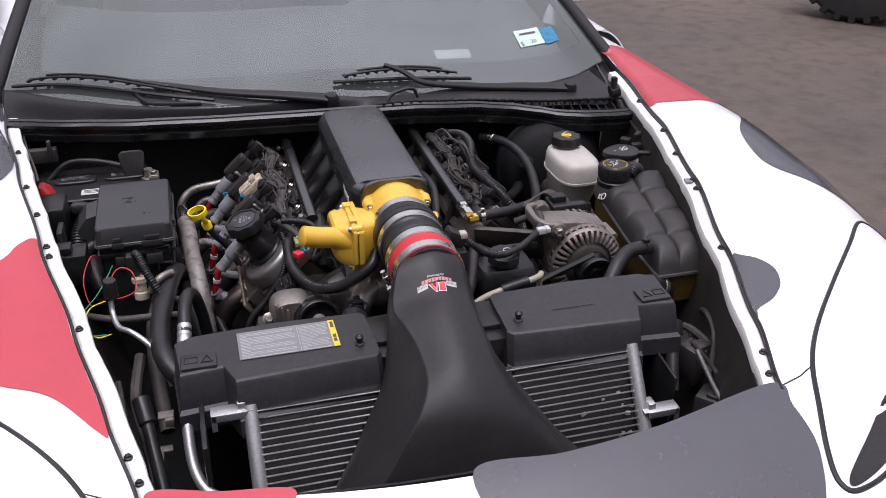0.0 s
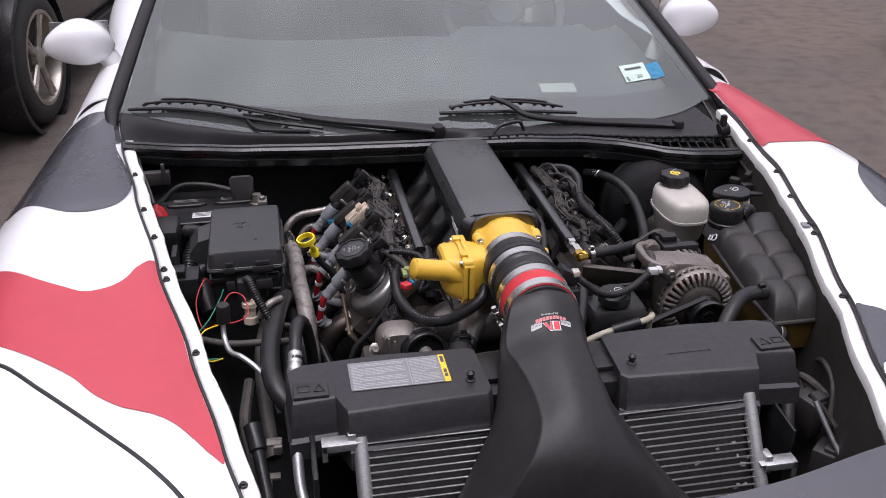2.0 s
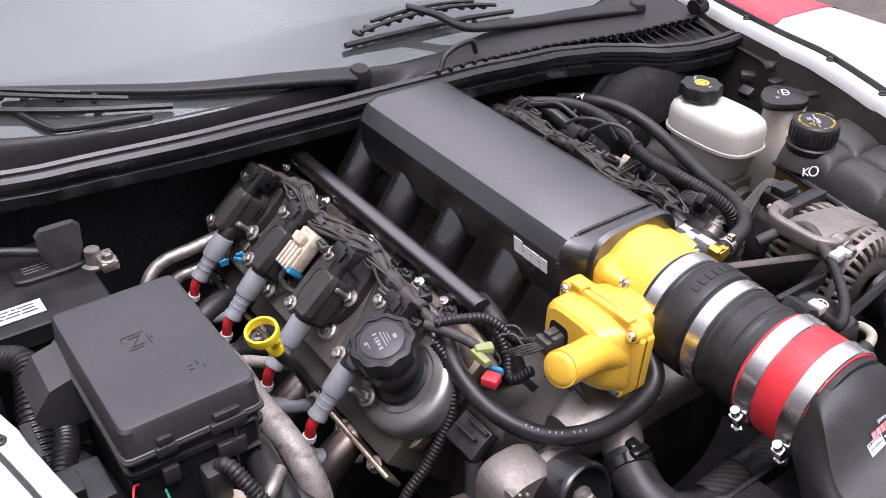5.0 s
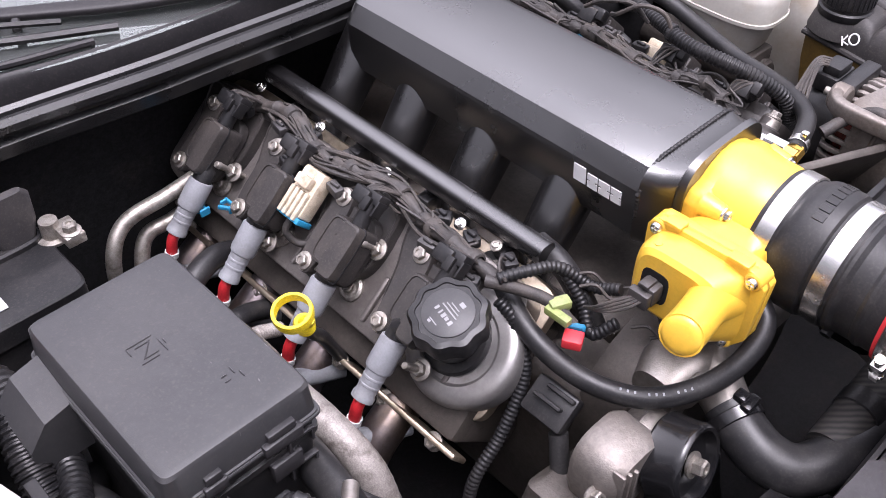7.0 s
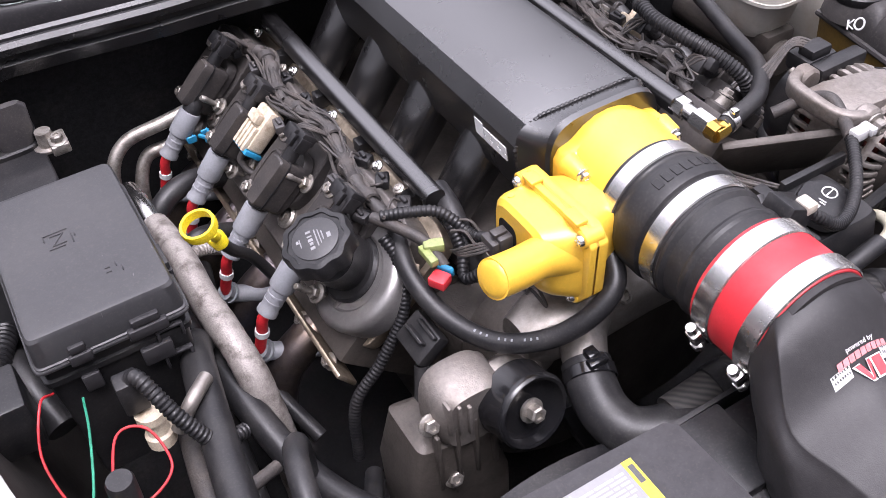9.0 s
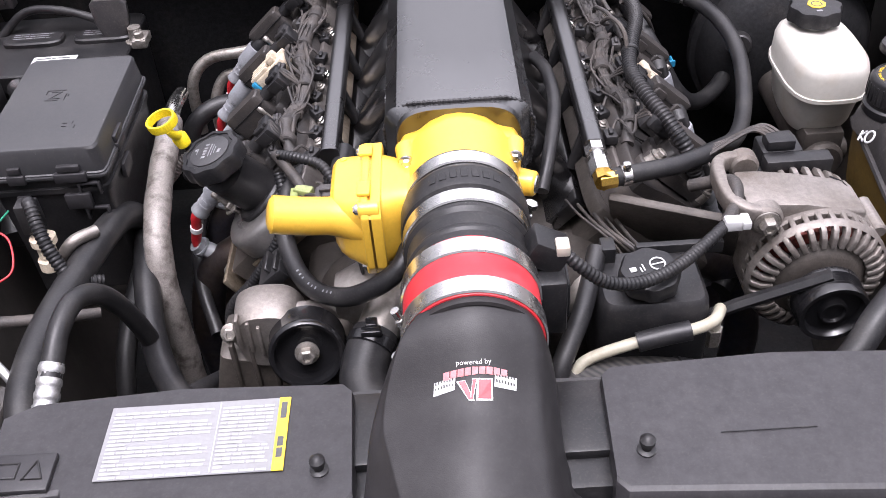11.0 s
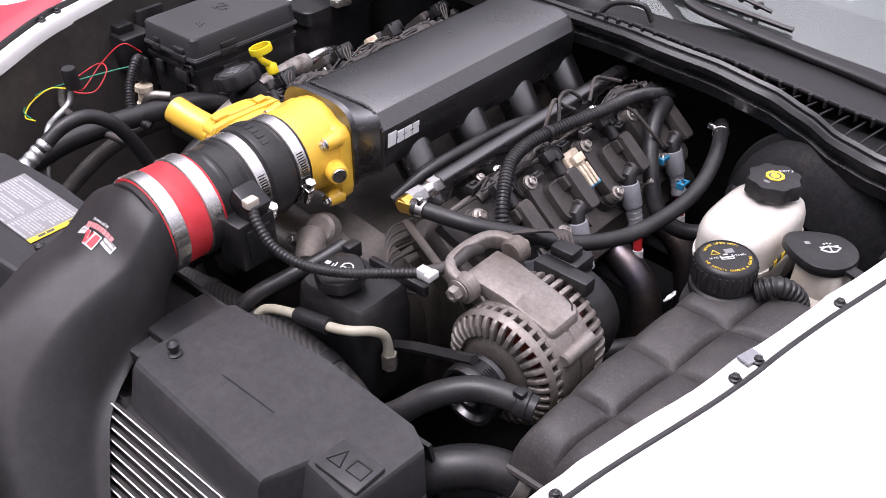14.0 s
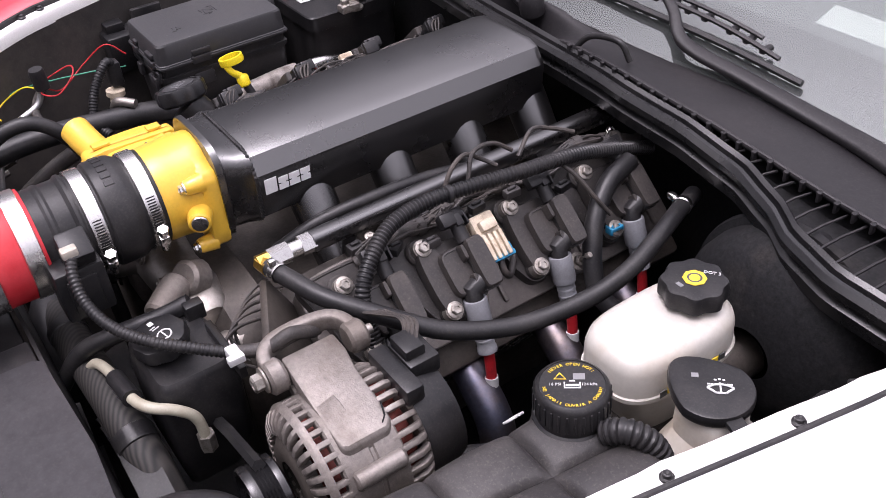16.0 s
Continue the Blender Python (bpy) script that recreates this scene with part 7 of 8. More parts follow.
part("mounting_fork", merge(strap(spline([(0.292, 0.251, 0.800), (0.272, 0.252, 0.804), (0.259, 0.266, 0.806), (0.256, 0.294, 0.807), (0.260, 0.324, 0.806), (0.274, 0.337, 0.804), (0.294, 0.339, 0.801)], 7), 0.0135, 0.020), rod((0.289, 0.244, 0.797), (0.289, 0.262, 0.797), 0.0165, seg=24, bevel=0.003), rod((0.290, 0.328, 0.799), (0.290, 0.348, 0.799), 0.0155, seg=24, bevel=0.003)), M_ALT, alt, "cast mounting fork")
ear = prism([(0.276, 0.266), (0.300, 0.264), (0.330, 0.262), (0.392, 0.262), (0.396, 0.268), (0.396, 0.308), (0.390, 0.314), (0.330, 0.316), (0.300, 0.322), (0.276, 0.322)], 0.0, 0.016, 0.003, 2)
for v in ear.verts:
    d = v.co.x - AC.x
    v.co.z += AC.z + (math.sqrt(max(0.0, (AR + 0.004) ** 2 - d * d)) if d > 0 else AR + 0.004 - 0.02 * d) - 0.014
part("top_pad", finish(ear), M_ALT, alt, "flat cast pad across the housing")
part("casting_line", sweep([V((0.373, 0.3145, 0.7935)), V((0.385, 0.311, 0.789)), V((0.393, 0.300, 0.783))], 0.0009, 6), M_DEEP, alt)
part("arm_bolt", bolt((0.288, 0.242, 0.798), (0, -1, 0), 0.0088, 0.011), M_BOLT, alt, "steel flange bolt")
part("arm_stud", rod((0.290, 0.346, 0.799), (0.290, 0.356, 0.799), 0.005), M_BOLT, alt)
part("plug", merge(box((0.338, 0.372, 0.788), (0.044, 0.034, 0.022), 0.004), box((0.336, 0.368, 0.803), (0.030, 0.022, 0.014), 0.003), box((0.35, 0.345, 0.79), (0.07, 0.02, 0.02), 0.004)), M_PLASTIC, alt, "black electrical plug")
for k in range(4):
    line("loom_wire", [(0.328 + 0.005 * k, 0.372, 0.806), (0.310 + 0.004 * k, 0.378 + 0.003 * k, 0.812), (0.285, 0.372 + 0.004 * k, 0.803 - 0.002 * k), (0.255, 0.360 + 0.006 * k, 0.792)], 0.0022, M_LOOM, "thin dusty wire to the alternator plug", "wire", 8, 6)

# ---- fuel line and brake hose on the driver side ----
fl_ = thing("fuel_fitting", "bright fuel line fitting with a brass elbow", "fitting")
part("coupler", merge(rod((0.143, 0.374, 0.808), (0.143, 0.358, 0.808), 0.0115, seg=6), rod((0.143, 0.358, 0.808), (0.143, 0.340, 0.808), 0.009, seg=16), rod((0.143, 0.345, 0.808), (0.143, 0.322, 0.808), 0.0115, seg=6)), M_STEEL, fl_, "bright steel coupler")
part("elbow", merge(rod((0.143, 0.326, 0.808), (0.143, 0.309, 0.808), 0.010, seg=8), rod((0.139, 0.314, 0.807), (0.156, 0.316, 0.808), 0.0095, seg=8)), M_BRASS, fl_, "brass elbow")
bh = thing("brake_booster_hose", "thick smooth black rubber hose to the firewall", "hose")
part("hose", hose([(0.152, 0.3165, 0.808), (0.185, 0.326, 0.806), (0.227, 0.343, 0.800), (0.275, 0.385, 0.785), (0.312, 0.430, 0.768), (0.340, 0.495, 0.758), (0.358, 0.565, 0.764), (0.362, 0.620, 0.776), (0.352, 0.671, 0.788), (0.333, 0.722, 0.790), (0.308, 0.775, 0.778)], 0.0098, 8, 16), M_RUBBER, bh)
part("clamp", merge(lathe([(0.0104, -0.005), (0.0112, -0.004), (0.0112, 0.004), (0.0104, 0.005)], (0.166, 0.3195, 0.808), (1, 0.2, 0), 20), box((0.166, 0.316, 0.821), (0.008, 0.008, 0.010), 0.002)), M_STEEL, bh, "small steel clamp")
part("clamp", merge(lathe([(0.0104, -0.004), (0.0112, -0.003), (0.0112, 0.003), (0.0104, 0.004)], (0.325, 0.738, 0.788), (-0.5, 0.9, -0.1), 20), box((0.312, 0.735, 0.795), (0.010, 0.008, 0.008), 0.002)), M_STEEL, bh)
ci = thing("wiring_conduit", "corrugated black wiring conduit over the coils", "conduit")
part("conduit", conduit([(0.262, 0.372, 0.745), (0.250, 0.372, 0.775), (0.238, 0.378, 0.802), (0.220, 0.404, 0.822), (0.204, 0.437, 0.834), (0.198, 0.483, 0.838), (0.209, 0.532, 0.842), (0.224, 0.59, 0.844), (0.226, 0.655, 0.838), (0.220, 0.72, 0.818), (0.212, 0.80, 0.785)], 0.0088), M_PLASTIC, ci)
part("cable_tie", lathe([(0.0092, -0.003), (0.0105, -0.002), (0.0105, 0.002), (0.0092, 0.003)], (0.203, 0.510, 0.840), (0.1, 1, 0), 18), M_RUBBER, ci)
line("heater_hose", [(0.235, 0.745, 0.800), (0.245, 0.700, 0.790), (0.268, 0.66, 0.755), (0.300, 0.64, 0.70), (0.335, 0.66, 0.672), (0.375, 0.70, 0.675), (0.40, 0.74, 0.70)], 0.0115, M_RUBBER, "black rubber heater hose")
line("fuel_crossover_hose", [(0.085, 0.352, 0.770), (0.100, 0.40, 0.795), (0.112, 0.47, 0.806), (0.112, 0.55, 0.80), (0.105, 0.62, 0.78)], 0.0078, M_RUBBER, "black vacuum hose beside the manifold")


def tangle(s, y0, y1, n, seed):
    """Loose taped wires wandering over the coils."""
    rnd = random.Random(seed)
    t = thing("coil_harness", "dusty tangled ignition coil wiring harness", "wiring harness", "coil harnesses")
    main = [(s * 0.188, y0 + 0.36, 0.803)] if s < 0 else []
    trunk = [(s * (0.184 + 0.008 * math.sin(k * 1.7)), y0 + (y1 - y0) * k / 8, 0.803 + 0.006 * math.sin(k * 2.3) - (0.014 if k in (0, 8) else 0)) for k in range(9)]
    tr = spline(trunk, 8)
    part("trunk", sweep(tr, lambda f, d: 0.0072 + 0.0013 * math.sin(d * 260) + 0.0009 * math.sin(d * 610), 12), M_LOOM, t, "taped main loom")
    m = len(tr) - 1
    for k in range(n):
        # long wires lying beside the trunk
        i0 = rnd.randrange(0, max(1, m - 14))
        i1 = min(m, i0 + rnd.randrange(10, 30))
        side, lift = rnd.uniform(-0.013, 0.017), rnd.uniform(-0.001, 0.009)
        o = []
        for j in range(5):
            p = tr[i0 + (i1 - i0) * j // 4]
            bow = math.sin(math.pi * j / 4)
            q = p + V((s * (side * bow + rnd.uniform(-0.002, 0.002)), 0, lift * bow + rnd.uniform(-0.002, 0.002)))
            o.append(q)
        part("branch_wire", hose(o, rnd.choice((0.0012, 0.0015, 0.0019, 0.0026)), 7, 7), M_LOOM, t)
    for y in COIL_Y[s]:
        # drops to the coil sockets
        yc = y + s * 0.032
        p = min(tr, key=lambda q: abs(q.y - yc - s * 0.02))
        e = bank(s, -0.050, yc, 0.016)
        for d in (-0.003, 0.0, 0.003):
            part("branch_wire", hose([p, p.lerp(e, 0.4) + V((s * 0.004, d * 2, 0.012)), p.lerp(e, 0.8) + V((0, d, 0.010)), e + V((0, d, 0))], 0.0015, 6, 7), M_LOOM, t)
        part("socket_plug", box(e, (0.016, 0.020, 0.015), 0.003, 2, BR[s]), M_PLASTIC, t)
    for k in range(7):
        p = tr[int(m * (k + 0.5) / 7)]
        part("tape_band", lathe([(0.0075, -0.006), (0.0098, -0.005), (0.0102, 0.0), (0.0098, 0.005), (0.0075, 0.006)], p, (0.1, 1, 0.05 * (k % 3 - 1)), 14), M_LOOM, t)
        e = p + V((s * rnd.uniform(0.012, 0.030), rnd.uniform(-0.015, 0.015), rnd.uniform(-0.010, 0.002)))
        part("connector", merge(box(e, (0.011, 0.020, 0.010), 0.002, 2, Matrix.Rotation(rnd.uniform(-0.9, 0.9), 3, "Z")), box(e + V((0, 0, 0.006)), (0.004, 0.012, 0.004), 0.001, 1)), M_DUSTY if k % 2 else M_PLASTIC, t)
    return t


for pts in ([(0.200, 0.505, 0.838), (0.196, 0.520, 0.862), (0.186, 0.545, 0.866), (0.180, 0.570, 0.848), (0.190, 0.585, 0.838)], [(0.198, 0.540, 0.842), (0.186, 0.556, 0.864), (0.176, 0.590, 0.858), (0.178, 0.615, 0.840)], [(0.196, 0.610, 0.842), (0.182, 0.640, 0.858), (0.178, 0.672, 0.846), (0.186, 0.700, 0.834)], [(0.215, 0.640, 0.838), (0.238, 0.655, 0.822), (0.258, 0.668, 0.796), (0.270, 0.684, 0.770)]):
    line("loop_wire", pts, 0.0026, M_LOOM, "dusty taped wire looping over the coils", "wire", 10, 8)
tangle(-1, 0.41, 0.80, 46, 11)
tangle(1, 0.40, 0.80, 40, 23)
for s, y in ((-1, 0.628), (1, 0.541)):
    cn = thing("coil_connector", "cream multi-pin connector with blue locking clips", "connector", "coil connectors")
    part("shell", merge(bank_box(s, -0.018, y, 0.0020, (0.050, 0.030, 0.020), 0.003), *[bank_box(s, -0.004, y - 0.0105 + 0.007 * k, 0.0135, (0.030, 0.0045, 0.006), 0.001) for k in range(4)], bank_box(s, -0.028, y, 0.0160, (0.012, 0.020, 0.010), 0.002)), M_CREAM, cn)
    part("lock_clip", merge(bank_box(s, 0.010, y, 0.0020, (0.006, 0.035, 0.022), 0.001), bank_box(s, 0.004, y + 0.017, 0.0040, (0.012, 0.004, 0.008), 0.001)), M_BLUE, cn, "blue locking clip")
    part("tail", hose([bank(s, 0.012, y, 0.0040), bank(s, 0.026, y, 0.0000), bank(s, 0.030, y + s * 0.012, -0.0140), bank(s, 0.014, y + s * 0.03, -0.0200)], 0.004), M_LOOM, cn)
for p in ((-0.272, 0.715, 0.735), (-0.286, 0.752, 0.715), (0.268, 0.690, 0.745), (0.298, 0.700, 0.712)):
    c = V(p)
    cl = thing("blue_clip", "small bright blue wiring clip", "clip", "blue wiring clips")
    part("clip", merge(box(c, (0.004, 0.020, 0.005), 0.001, 1, Matrix.Rotation(0.6, 3, "Z")), box(c + V((0.006, 0.002, 0.003)), (0.003, 0.018, 0.005), 0.001, 1), box(c + V((0.003, -0.008, 0.003)), (0.012, 0.003, 0.010), 0.001, 1), box(c + V((0.003, 0.009, 0.002)), (0.010, 0.003, 0.006), 0.001, 1)), M_BLUE, cl)
rc_ = thing("red_connector", "red and blue electrical connector on a loom", "connector")
part("shell", box((-0.176, 0.326, 0.772), (0.016, 0.018, 0.011), 0.002, 2, Matrix.Rotation(0.5, 3, "Z")), M_SILRED, rc_)
part("lock_clip", box((-0.166, 0.332, 0.775), (0.006, 0.018, 0.011), 0.002, 1, Matrix.Rotation(0.5, 3, "Z")), M_BLUE, rc_)
part("tail", hose([(-0.165, 0.335, 0.775), (-0.170, 0.36, 0.790), (-0.185, 0.385, 0.798), (-0.20, 0.41, 0.80)], 0.006), M_LOOM, rc_)
oc_ = thing("olive_connector", "pale green electrical connector on a loom", "connector")
part("shell", merge(box((-0.166, 0.352, 0.790), (0.020, 0.012, 0.010), 0.002, 2, Matrix.Rotation(-0.4, 3, "Z")), box((-0.176, 0.345, 0.788), (0.008, 0.026, 0.008), 0.001)), M_OLIVE, oc_)
single("wiring_conduit", conduit([(-0.195, 0.40, 0.806), (-0.170, 0.385, 0.810), (-0.145, 0.372, 0.806), (-0.128, 0.345, 0.790), (-0.122, 0.32, 0.80)], 0.006), M_PLASTIC, "corrugated loom to the throttle motor", "conduit")
single("wiring_conduit", conduit([(-0.14, 0.37, 0.80), (-0.14, 0.345, 0.775), (-0.15, 0.325, 0.76), (-0.135, 0.31, 0.775)], 0.006), M_PLASTIC, "corrugated loom under the throttle body", "conduit")

# ---- brake reservoir, booster, surge tank, washer ----
br_ = thing("brake_fluid_reservoir", "milky plastic brake fluid reservoir with a black cap", "reservoir")


def pill(cx, cy, ax, ay, n=3.2, seg=44):
    return rounded(cx, cy, ax, ay, n, seg)


part("tank", loft([[V((x, y, z)) for x, y in pill(0.453, 0.577, a, b)] for a, b, z in ((0.028, 0.055, 0.8035), (0.038, 0.066, 0.802), (0.044, 0.072, 0.796), (0.0465, 0.0745, 0.787), (0.047, 0.075, 0.762), (0.049, 0.077, 0.7615), (0.049, 0.077, 0.757), (0.046, 0.074, 0.7565), (0.044, 0.066, 0.748), (0.040, 0.058, 0.715), (0.034, 0.05, 0.700))]), M_NATURAL, br_, "milky yellowed plastic tank")
part("tag", box((0.4475, 0.5245, 0.7365), (0.022, 0.003, 0.016), 0.0005, 1), M_PRINTYEL, br_, "yellow paper tag")
part("tag_lettering", written("XB", 0.010, Matrix.Translation((0.4475, 0.5228, 0.7385)) @ Matrix.Rotation(radians(90), 4, "X")), M_PRINTDARK, br_)
for k in range(9):
    y = 0.535 + 0.0095 * k
    part("warning_print", box((0.5010, y, 0.766 + 0.0002 * k), (0.0012, 0.0080, 0.0075), 0.0002, 1), M_PRINTYEL if k % 2 else M_PRINTDARK, br_)
cap0 = V((0.453, 0.617, 0.803))
part("neck", lathe([(0.022, -0.004), (0.022, 0.010), (0, 0.010)], cap0, (0, 0, 1), 28), M_NATURAL, br_)
bcap = part("cap", lathe([(0.0280, 0.005), (0.0315, 0.007), (0.0315, 0.020), (0.0295, 0.0245), (0.025, 0.0255), (0, 0.0255)], cap0, (0, 0, 1), 64, 8, 0.055), M_PLASTIC, br_, "black scalloped cap")
part("cap_emblem", lathe([(0.0115, 0.0253), (0.0115, 0.0263), (0, 0.0263)], cap0, (0, 0, 1), 8), M_PRINTYEL, bcap, "yellow octagon emblem")
part("emblem_ring", lathe([(0.0050, 0.0262), (0.0062, 0.0268), (0.0074, 0.0262)], cap0, (0, 0, 1), 24), M_PRINTDARK, bcap)
part("lettering", written("DOT 3", 0.0056, Matrix.Translation(cap0 + V((0.0055, 0.0178, 0.0258))) @ Matrix.Rotation(radians(35), 4, "Z")), M_PRINT, bcap)
part("printed_mark", box(cap0 + V((-0.002, -0.0175, 0.0258)), (0.007, 0.004, 0.0006)), M_LABEL, bcap)
single("master_cylinder", merge(rod((0.453, 0.50, 0.672), (0.453, 0.72, 0.672), 0.026, seg=24, bevel=0.004), box((0.453, 0.56, 0.695), (0.05, 0.10, 0.03), 0.006), rod((0.49, 0.535, 0.67), (0.46, 0.535, 0.67), 0.014)), M_GRIME, "grimy cast brake master cylinder under the reservoir", "cylinder")
bo = thing("brake_booster", "matt black pressed steel brake booster", "brake booster")
part("shell", lathe([(0.03, 0), (0.06, 0.004), (0.085, 0.012), (0.105, 0.022), (0.118, 0.040), (0.120, 0.060), (0.128, 0.062), (0.130, 0.070), (0.122, 0.074), (0.115, 0.12), (0, 0.13)], (0.470, 0.690, 0.700), (0, 1, 0), 56), M_DEEP, bo)
part("check_valve", merge(rod((0.395, 0.705, 0.735), (0.39, 0.685, 0.738), 0.016, seg=18, bevel=0.002), rod((0.392, 0.692, 0.737), (0.375, 0.680, 0.745), 0.009)), M_PLASTIC, bo)

st = thing("coolant_surge_tank", "dusty black coolant surge tank with pillowed top over amber plastic", "coolant tank")


def tank_x(y):
    return 0.442 + 0.09 * max(0, y - 0.25), rail_x(y) + 0.003


def pillow(u, v):
    y = 0.135 + 0.335 * v
    x0, x1 = tank_x(y)
    x = x0 + (x1 - x0) * u
    rows, cols = 4, 2
    a, b = abs(math.sin(math.pi * rows * v)) ** 0.36, abs(math.sin(math.pi * cols * u)) ** 0.36
    edge = math.sqrt(max(0.0, 1 - (1 - min(1, u / 0.16, (1 - u) / 0.12, v / 0.11, (1 - v) / 0.05)) ** 2))
    z = 0.738 + 0.031 * edge + 0.013 * a * b * edge + 0.020 * v
    return V((x, y, z))


part("upper_shell", sheet(steps(0, 1, 41), steps(0, 1, 81), pillow, 0.003), M_TANK, st, "dusty black upper shell")
flg = [pillow(0, v) for v in steps(0, 1, 10)] + [pillow(u, 1) for u in steps(0.1, 1, 6)] + [pillow(1, v) for v in steps(0.9, 0, 9)] + [pillow(u, 0) for u in steps(0.9, 0.1, 5)]
part("seam", sweep([p + V((0, 0, -0.002)) for p in flg + flg[:1]], 0.0045, 8, False), M_TANK, st)
cx = sum(p.x for p in flg) / len(flg)
part("lower_shell", loft([[V((cx + (p.x - cx) * k, 0.30 + (p.y - 0.30) * k, z + (p.z - 0.76) * w)) for p in flg] for k, z, w in ((0.985, 0.757, 1), (0.97, 0.72, 0.6), (0.93, 0.68, 0.3), (0.80, 0.655, 0))]), M_AMBER, st, "translucent amber lower shell")
cc = V((0.487, 0.437, 0.776))
part("neck", lathe([(0.040, -0.012), (0.036, 0.004), (0.031, 0.014), (0, 0.014)], cc, (0, 0, 1), 36), M_TANK, st)
pc = part("pressure_cap", lathe([(0.0325, 0.010), (0.034, 0.012), (0.034, 0.020), (0.0315, 0.022), (0.0315, 0.026), (0.0325, 0.027), (0.0325, 0.050), (0.0305, 0.053), (0.028, 0.0545), (0.0275, 0.0535), (0, 0.0535)], cc, (0, 0, 1), 60), M_PLASTIC, st, "black ribbed pressure cap with printed warning")
for k in range(30):
    a = 2 * math.pi * k / 30
    part("grip_rib", box(cc + V((0.0327 * math.cos(a), 0.0327 * math.sin(a), 0.038)), (0.0018, 0.0022, 0.020), 0.0004, 1, Matrix.Rotation(a, 3, "Z")), M_PLASTIC, pc)


def ring_text(text, r, mid, size, flip, mat, centre, z, parent):
    n = len(text)
    step = size * 0.66 / r
    for i, ch in enumerate(text):
        if ch == " ":
            continue
        if flip:
            a = mid + (i - (n - 1) / 2) * step
            m = Matrix.Translation(centre + V((r * math.cos(a), r * math.sin(a), z))) @ Matrix.Rotation(a + math.pi / 2, 4, "Z")
        else:
            a = mid - (i - (n - 1) / 2) * step
            m = Matrix.Translation(centre + V((r * math.cos(a), r * math.sin(a), z))) @ Matrix.Rotation(a - math.pi / 2, 4, "Z")
        part("letter", written(ch, size, m, 0.0002), mat, parent, smooth=False)


ring_text("NEVER OPEN HOT!", 0.0235, radians(142), 0.0044, False, M_PRINTYEL, cc, 0.0538, pc)
ring_text("NE JAMAIS OUVRIR A CHAUD!", 0.0240, radians(-38), 0.0042, True, M_PRINTYEL, cc, 0.0538, pc)
rz = Matrix.Rotation(radians(52), 4, "Z")
part("lettering", written("16 PSI", 0.0042, Matrix.Translation(cc + rz.to_3x3() @ V((-0.0145, 0.000, 0.0538))) @ rz, 0.0002), M_PRINT, pc)
part("lettering", written("124 kPa", 0.0042, Matrix.Translation(cc + rz.to_3x3() @ V((0.0140, 0.000, 0.0538))) @ rz, 0.0002), M_PRINT, pc)
def capmark(bm):
    return moved(bm, Matrix.Translation(cc + V((0, 0, 0.0538))) @ rz)
part("pictogram", capmark(merge(box((0, -0.004, 0), (0.014, 0.0012, 0.0004)), box((-0.0065, -0.001, 0), (0.0012, 0.007, 0.0004)), box((0.0065, -0.001, 0), (0.0012, 0.007, 0.0004)), box((0, -0.001, 0), (0.011, 0.0022, 0.0004)), box((0, 0.004, 0), (0.005, 0.0016, 0.0004)))), M_PRINT, pc)
tr3 = [V((-0.010, 0.013, 0)), V((-0.015, 0.006, 0)), V((-0.005, 0.006, 0)), V((-0.010, 0.013, 0))]
part("pictogram", capmark(sweep(tr3, 0.0006, 6)), M_PRINTYEL, pc)
part("pictogram", capmark(merge(box((0.006, 0.009, 0), (0.010, 0.007, 0.0004)))), M_LABEL, pc)
single("paint_mark", moved(merge(sweep([V((0.006 * math.cos(t), 0.007 * math.sin(t), 0)) for t in steps(0, 6.28, 17)], 0.0012, 6, False), sweep([V((-0.014, -0.006, 0)), V((-0.014, 0.006, 0))], 0.0012, 6), sweep([V((-0.007, -0.006, 0)), V((-0.014, 0, 0)), V((-0.007, 0.006, 0))], 0.0012, 6)), Matrix.Translation((0.449, 0.400, 0.778)) @ Matrix.Rotation(radians(-52), 4, "Y") @ Matrix.Rotation(radians(-60), 4, "Z")), M_PRINT, "white hand-painted inspection mark on the tank", "paint mark")
single("overflow_hose", conduit([(0.522, 0.440, 0.800), (0.540, 0.452, 0.808), (0.556, 0.466, 0.795), (0.562, 0.474, 0.765), (0.562, 0.476, 0.72)], 0.0115, 0.0055, 16), M_PLASTIC, "short corrugated black overflow hose", "hose")
sh = thing("surge_tank_hose", "grey-black rubber hose clamped to the surge tank", "hose")
part("hose", hose([(0.285, 0.082, 0.70), (0.310, 0.094, 0.735), (0.334, 0.110, 0.757), (0.356, 0.130, 0.776), (0.382, 0.152, 0.785), (0.410, 0.166, 0.784), (0.440, 0.176, 0.778)], 0.0128, 8, 18), M_RUBBER, sh)
part("clamp", merge(lathe([(0.0135, -0.006), (0.0145, -0.005), (0.0145, 0.005), (0.0135, 0.006)], (0.428, 0.172, 0.781), (1, 0.35, -0.2), 24), box((0.428, 0.168, 0.797), (0.012, 0.010, 0.007), 0.002)), M_PLASTIC, sh, "black spring clamp")
lh = thing("radiator_hose", "thick black lower radiator hose", "hose")
part("hose", hose([(0.35, 0.06, 0.64), (0.365, 0.075, 0.70), (0.395, 0.105, 0.725), (0.43, 0.135, 0.722), (0.47, 0.155, 0.70)], 0.021, 8, 22), M_RUBBER, lh)
part("clamp", lathe([(0.0214, -0.007), (0.0228, -0.006), (0.0228, 0.006), (0.0214, 0.007)], (0.450, 0.146, 0.713), (0.8, 0.45, -0.4), 26), M_BOLT, lh, "steel hose clamp")
wb = thing("washer_bottle", "milky washer bottle with a black flip cap", "washer bottle")
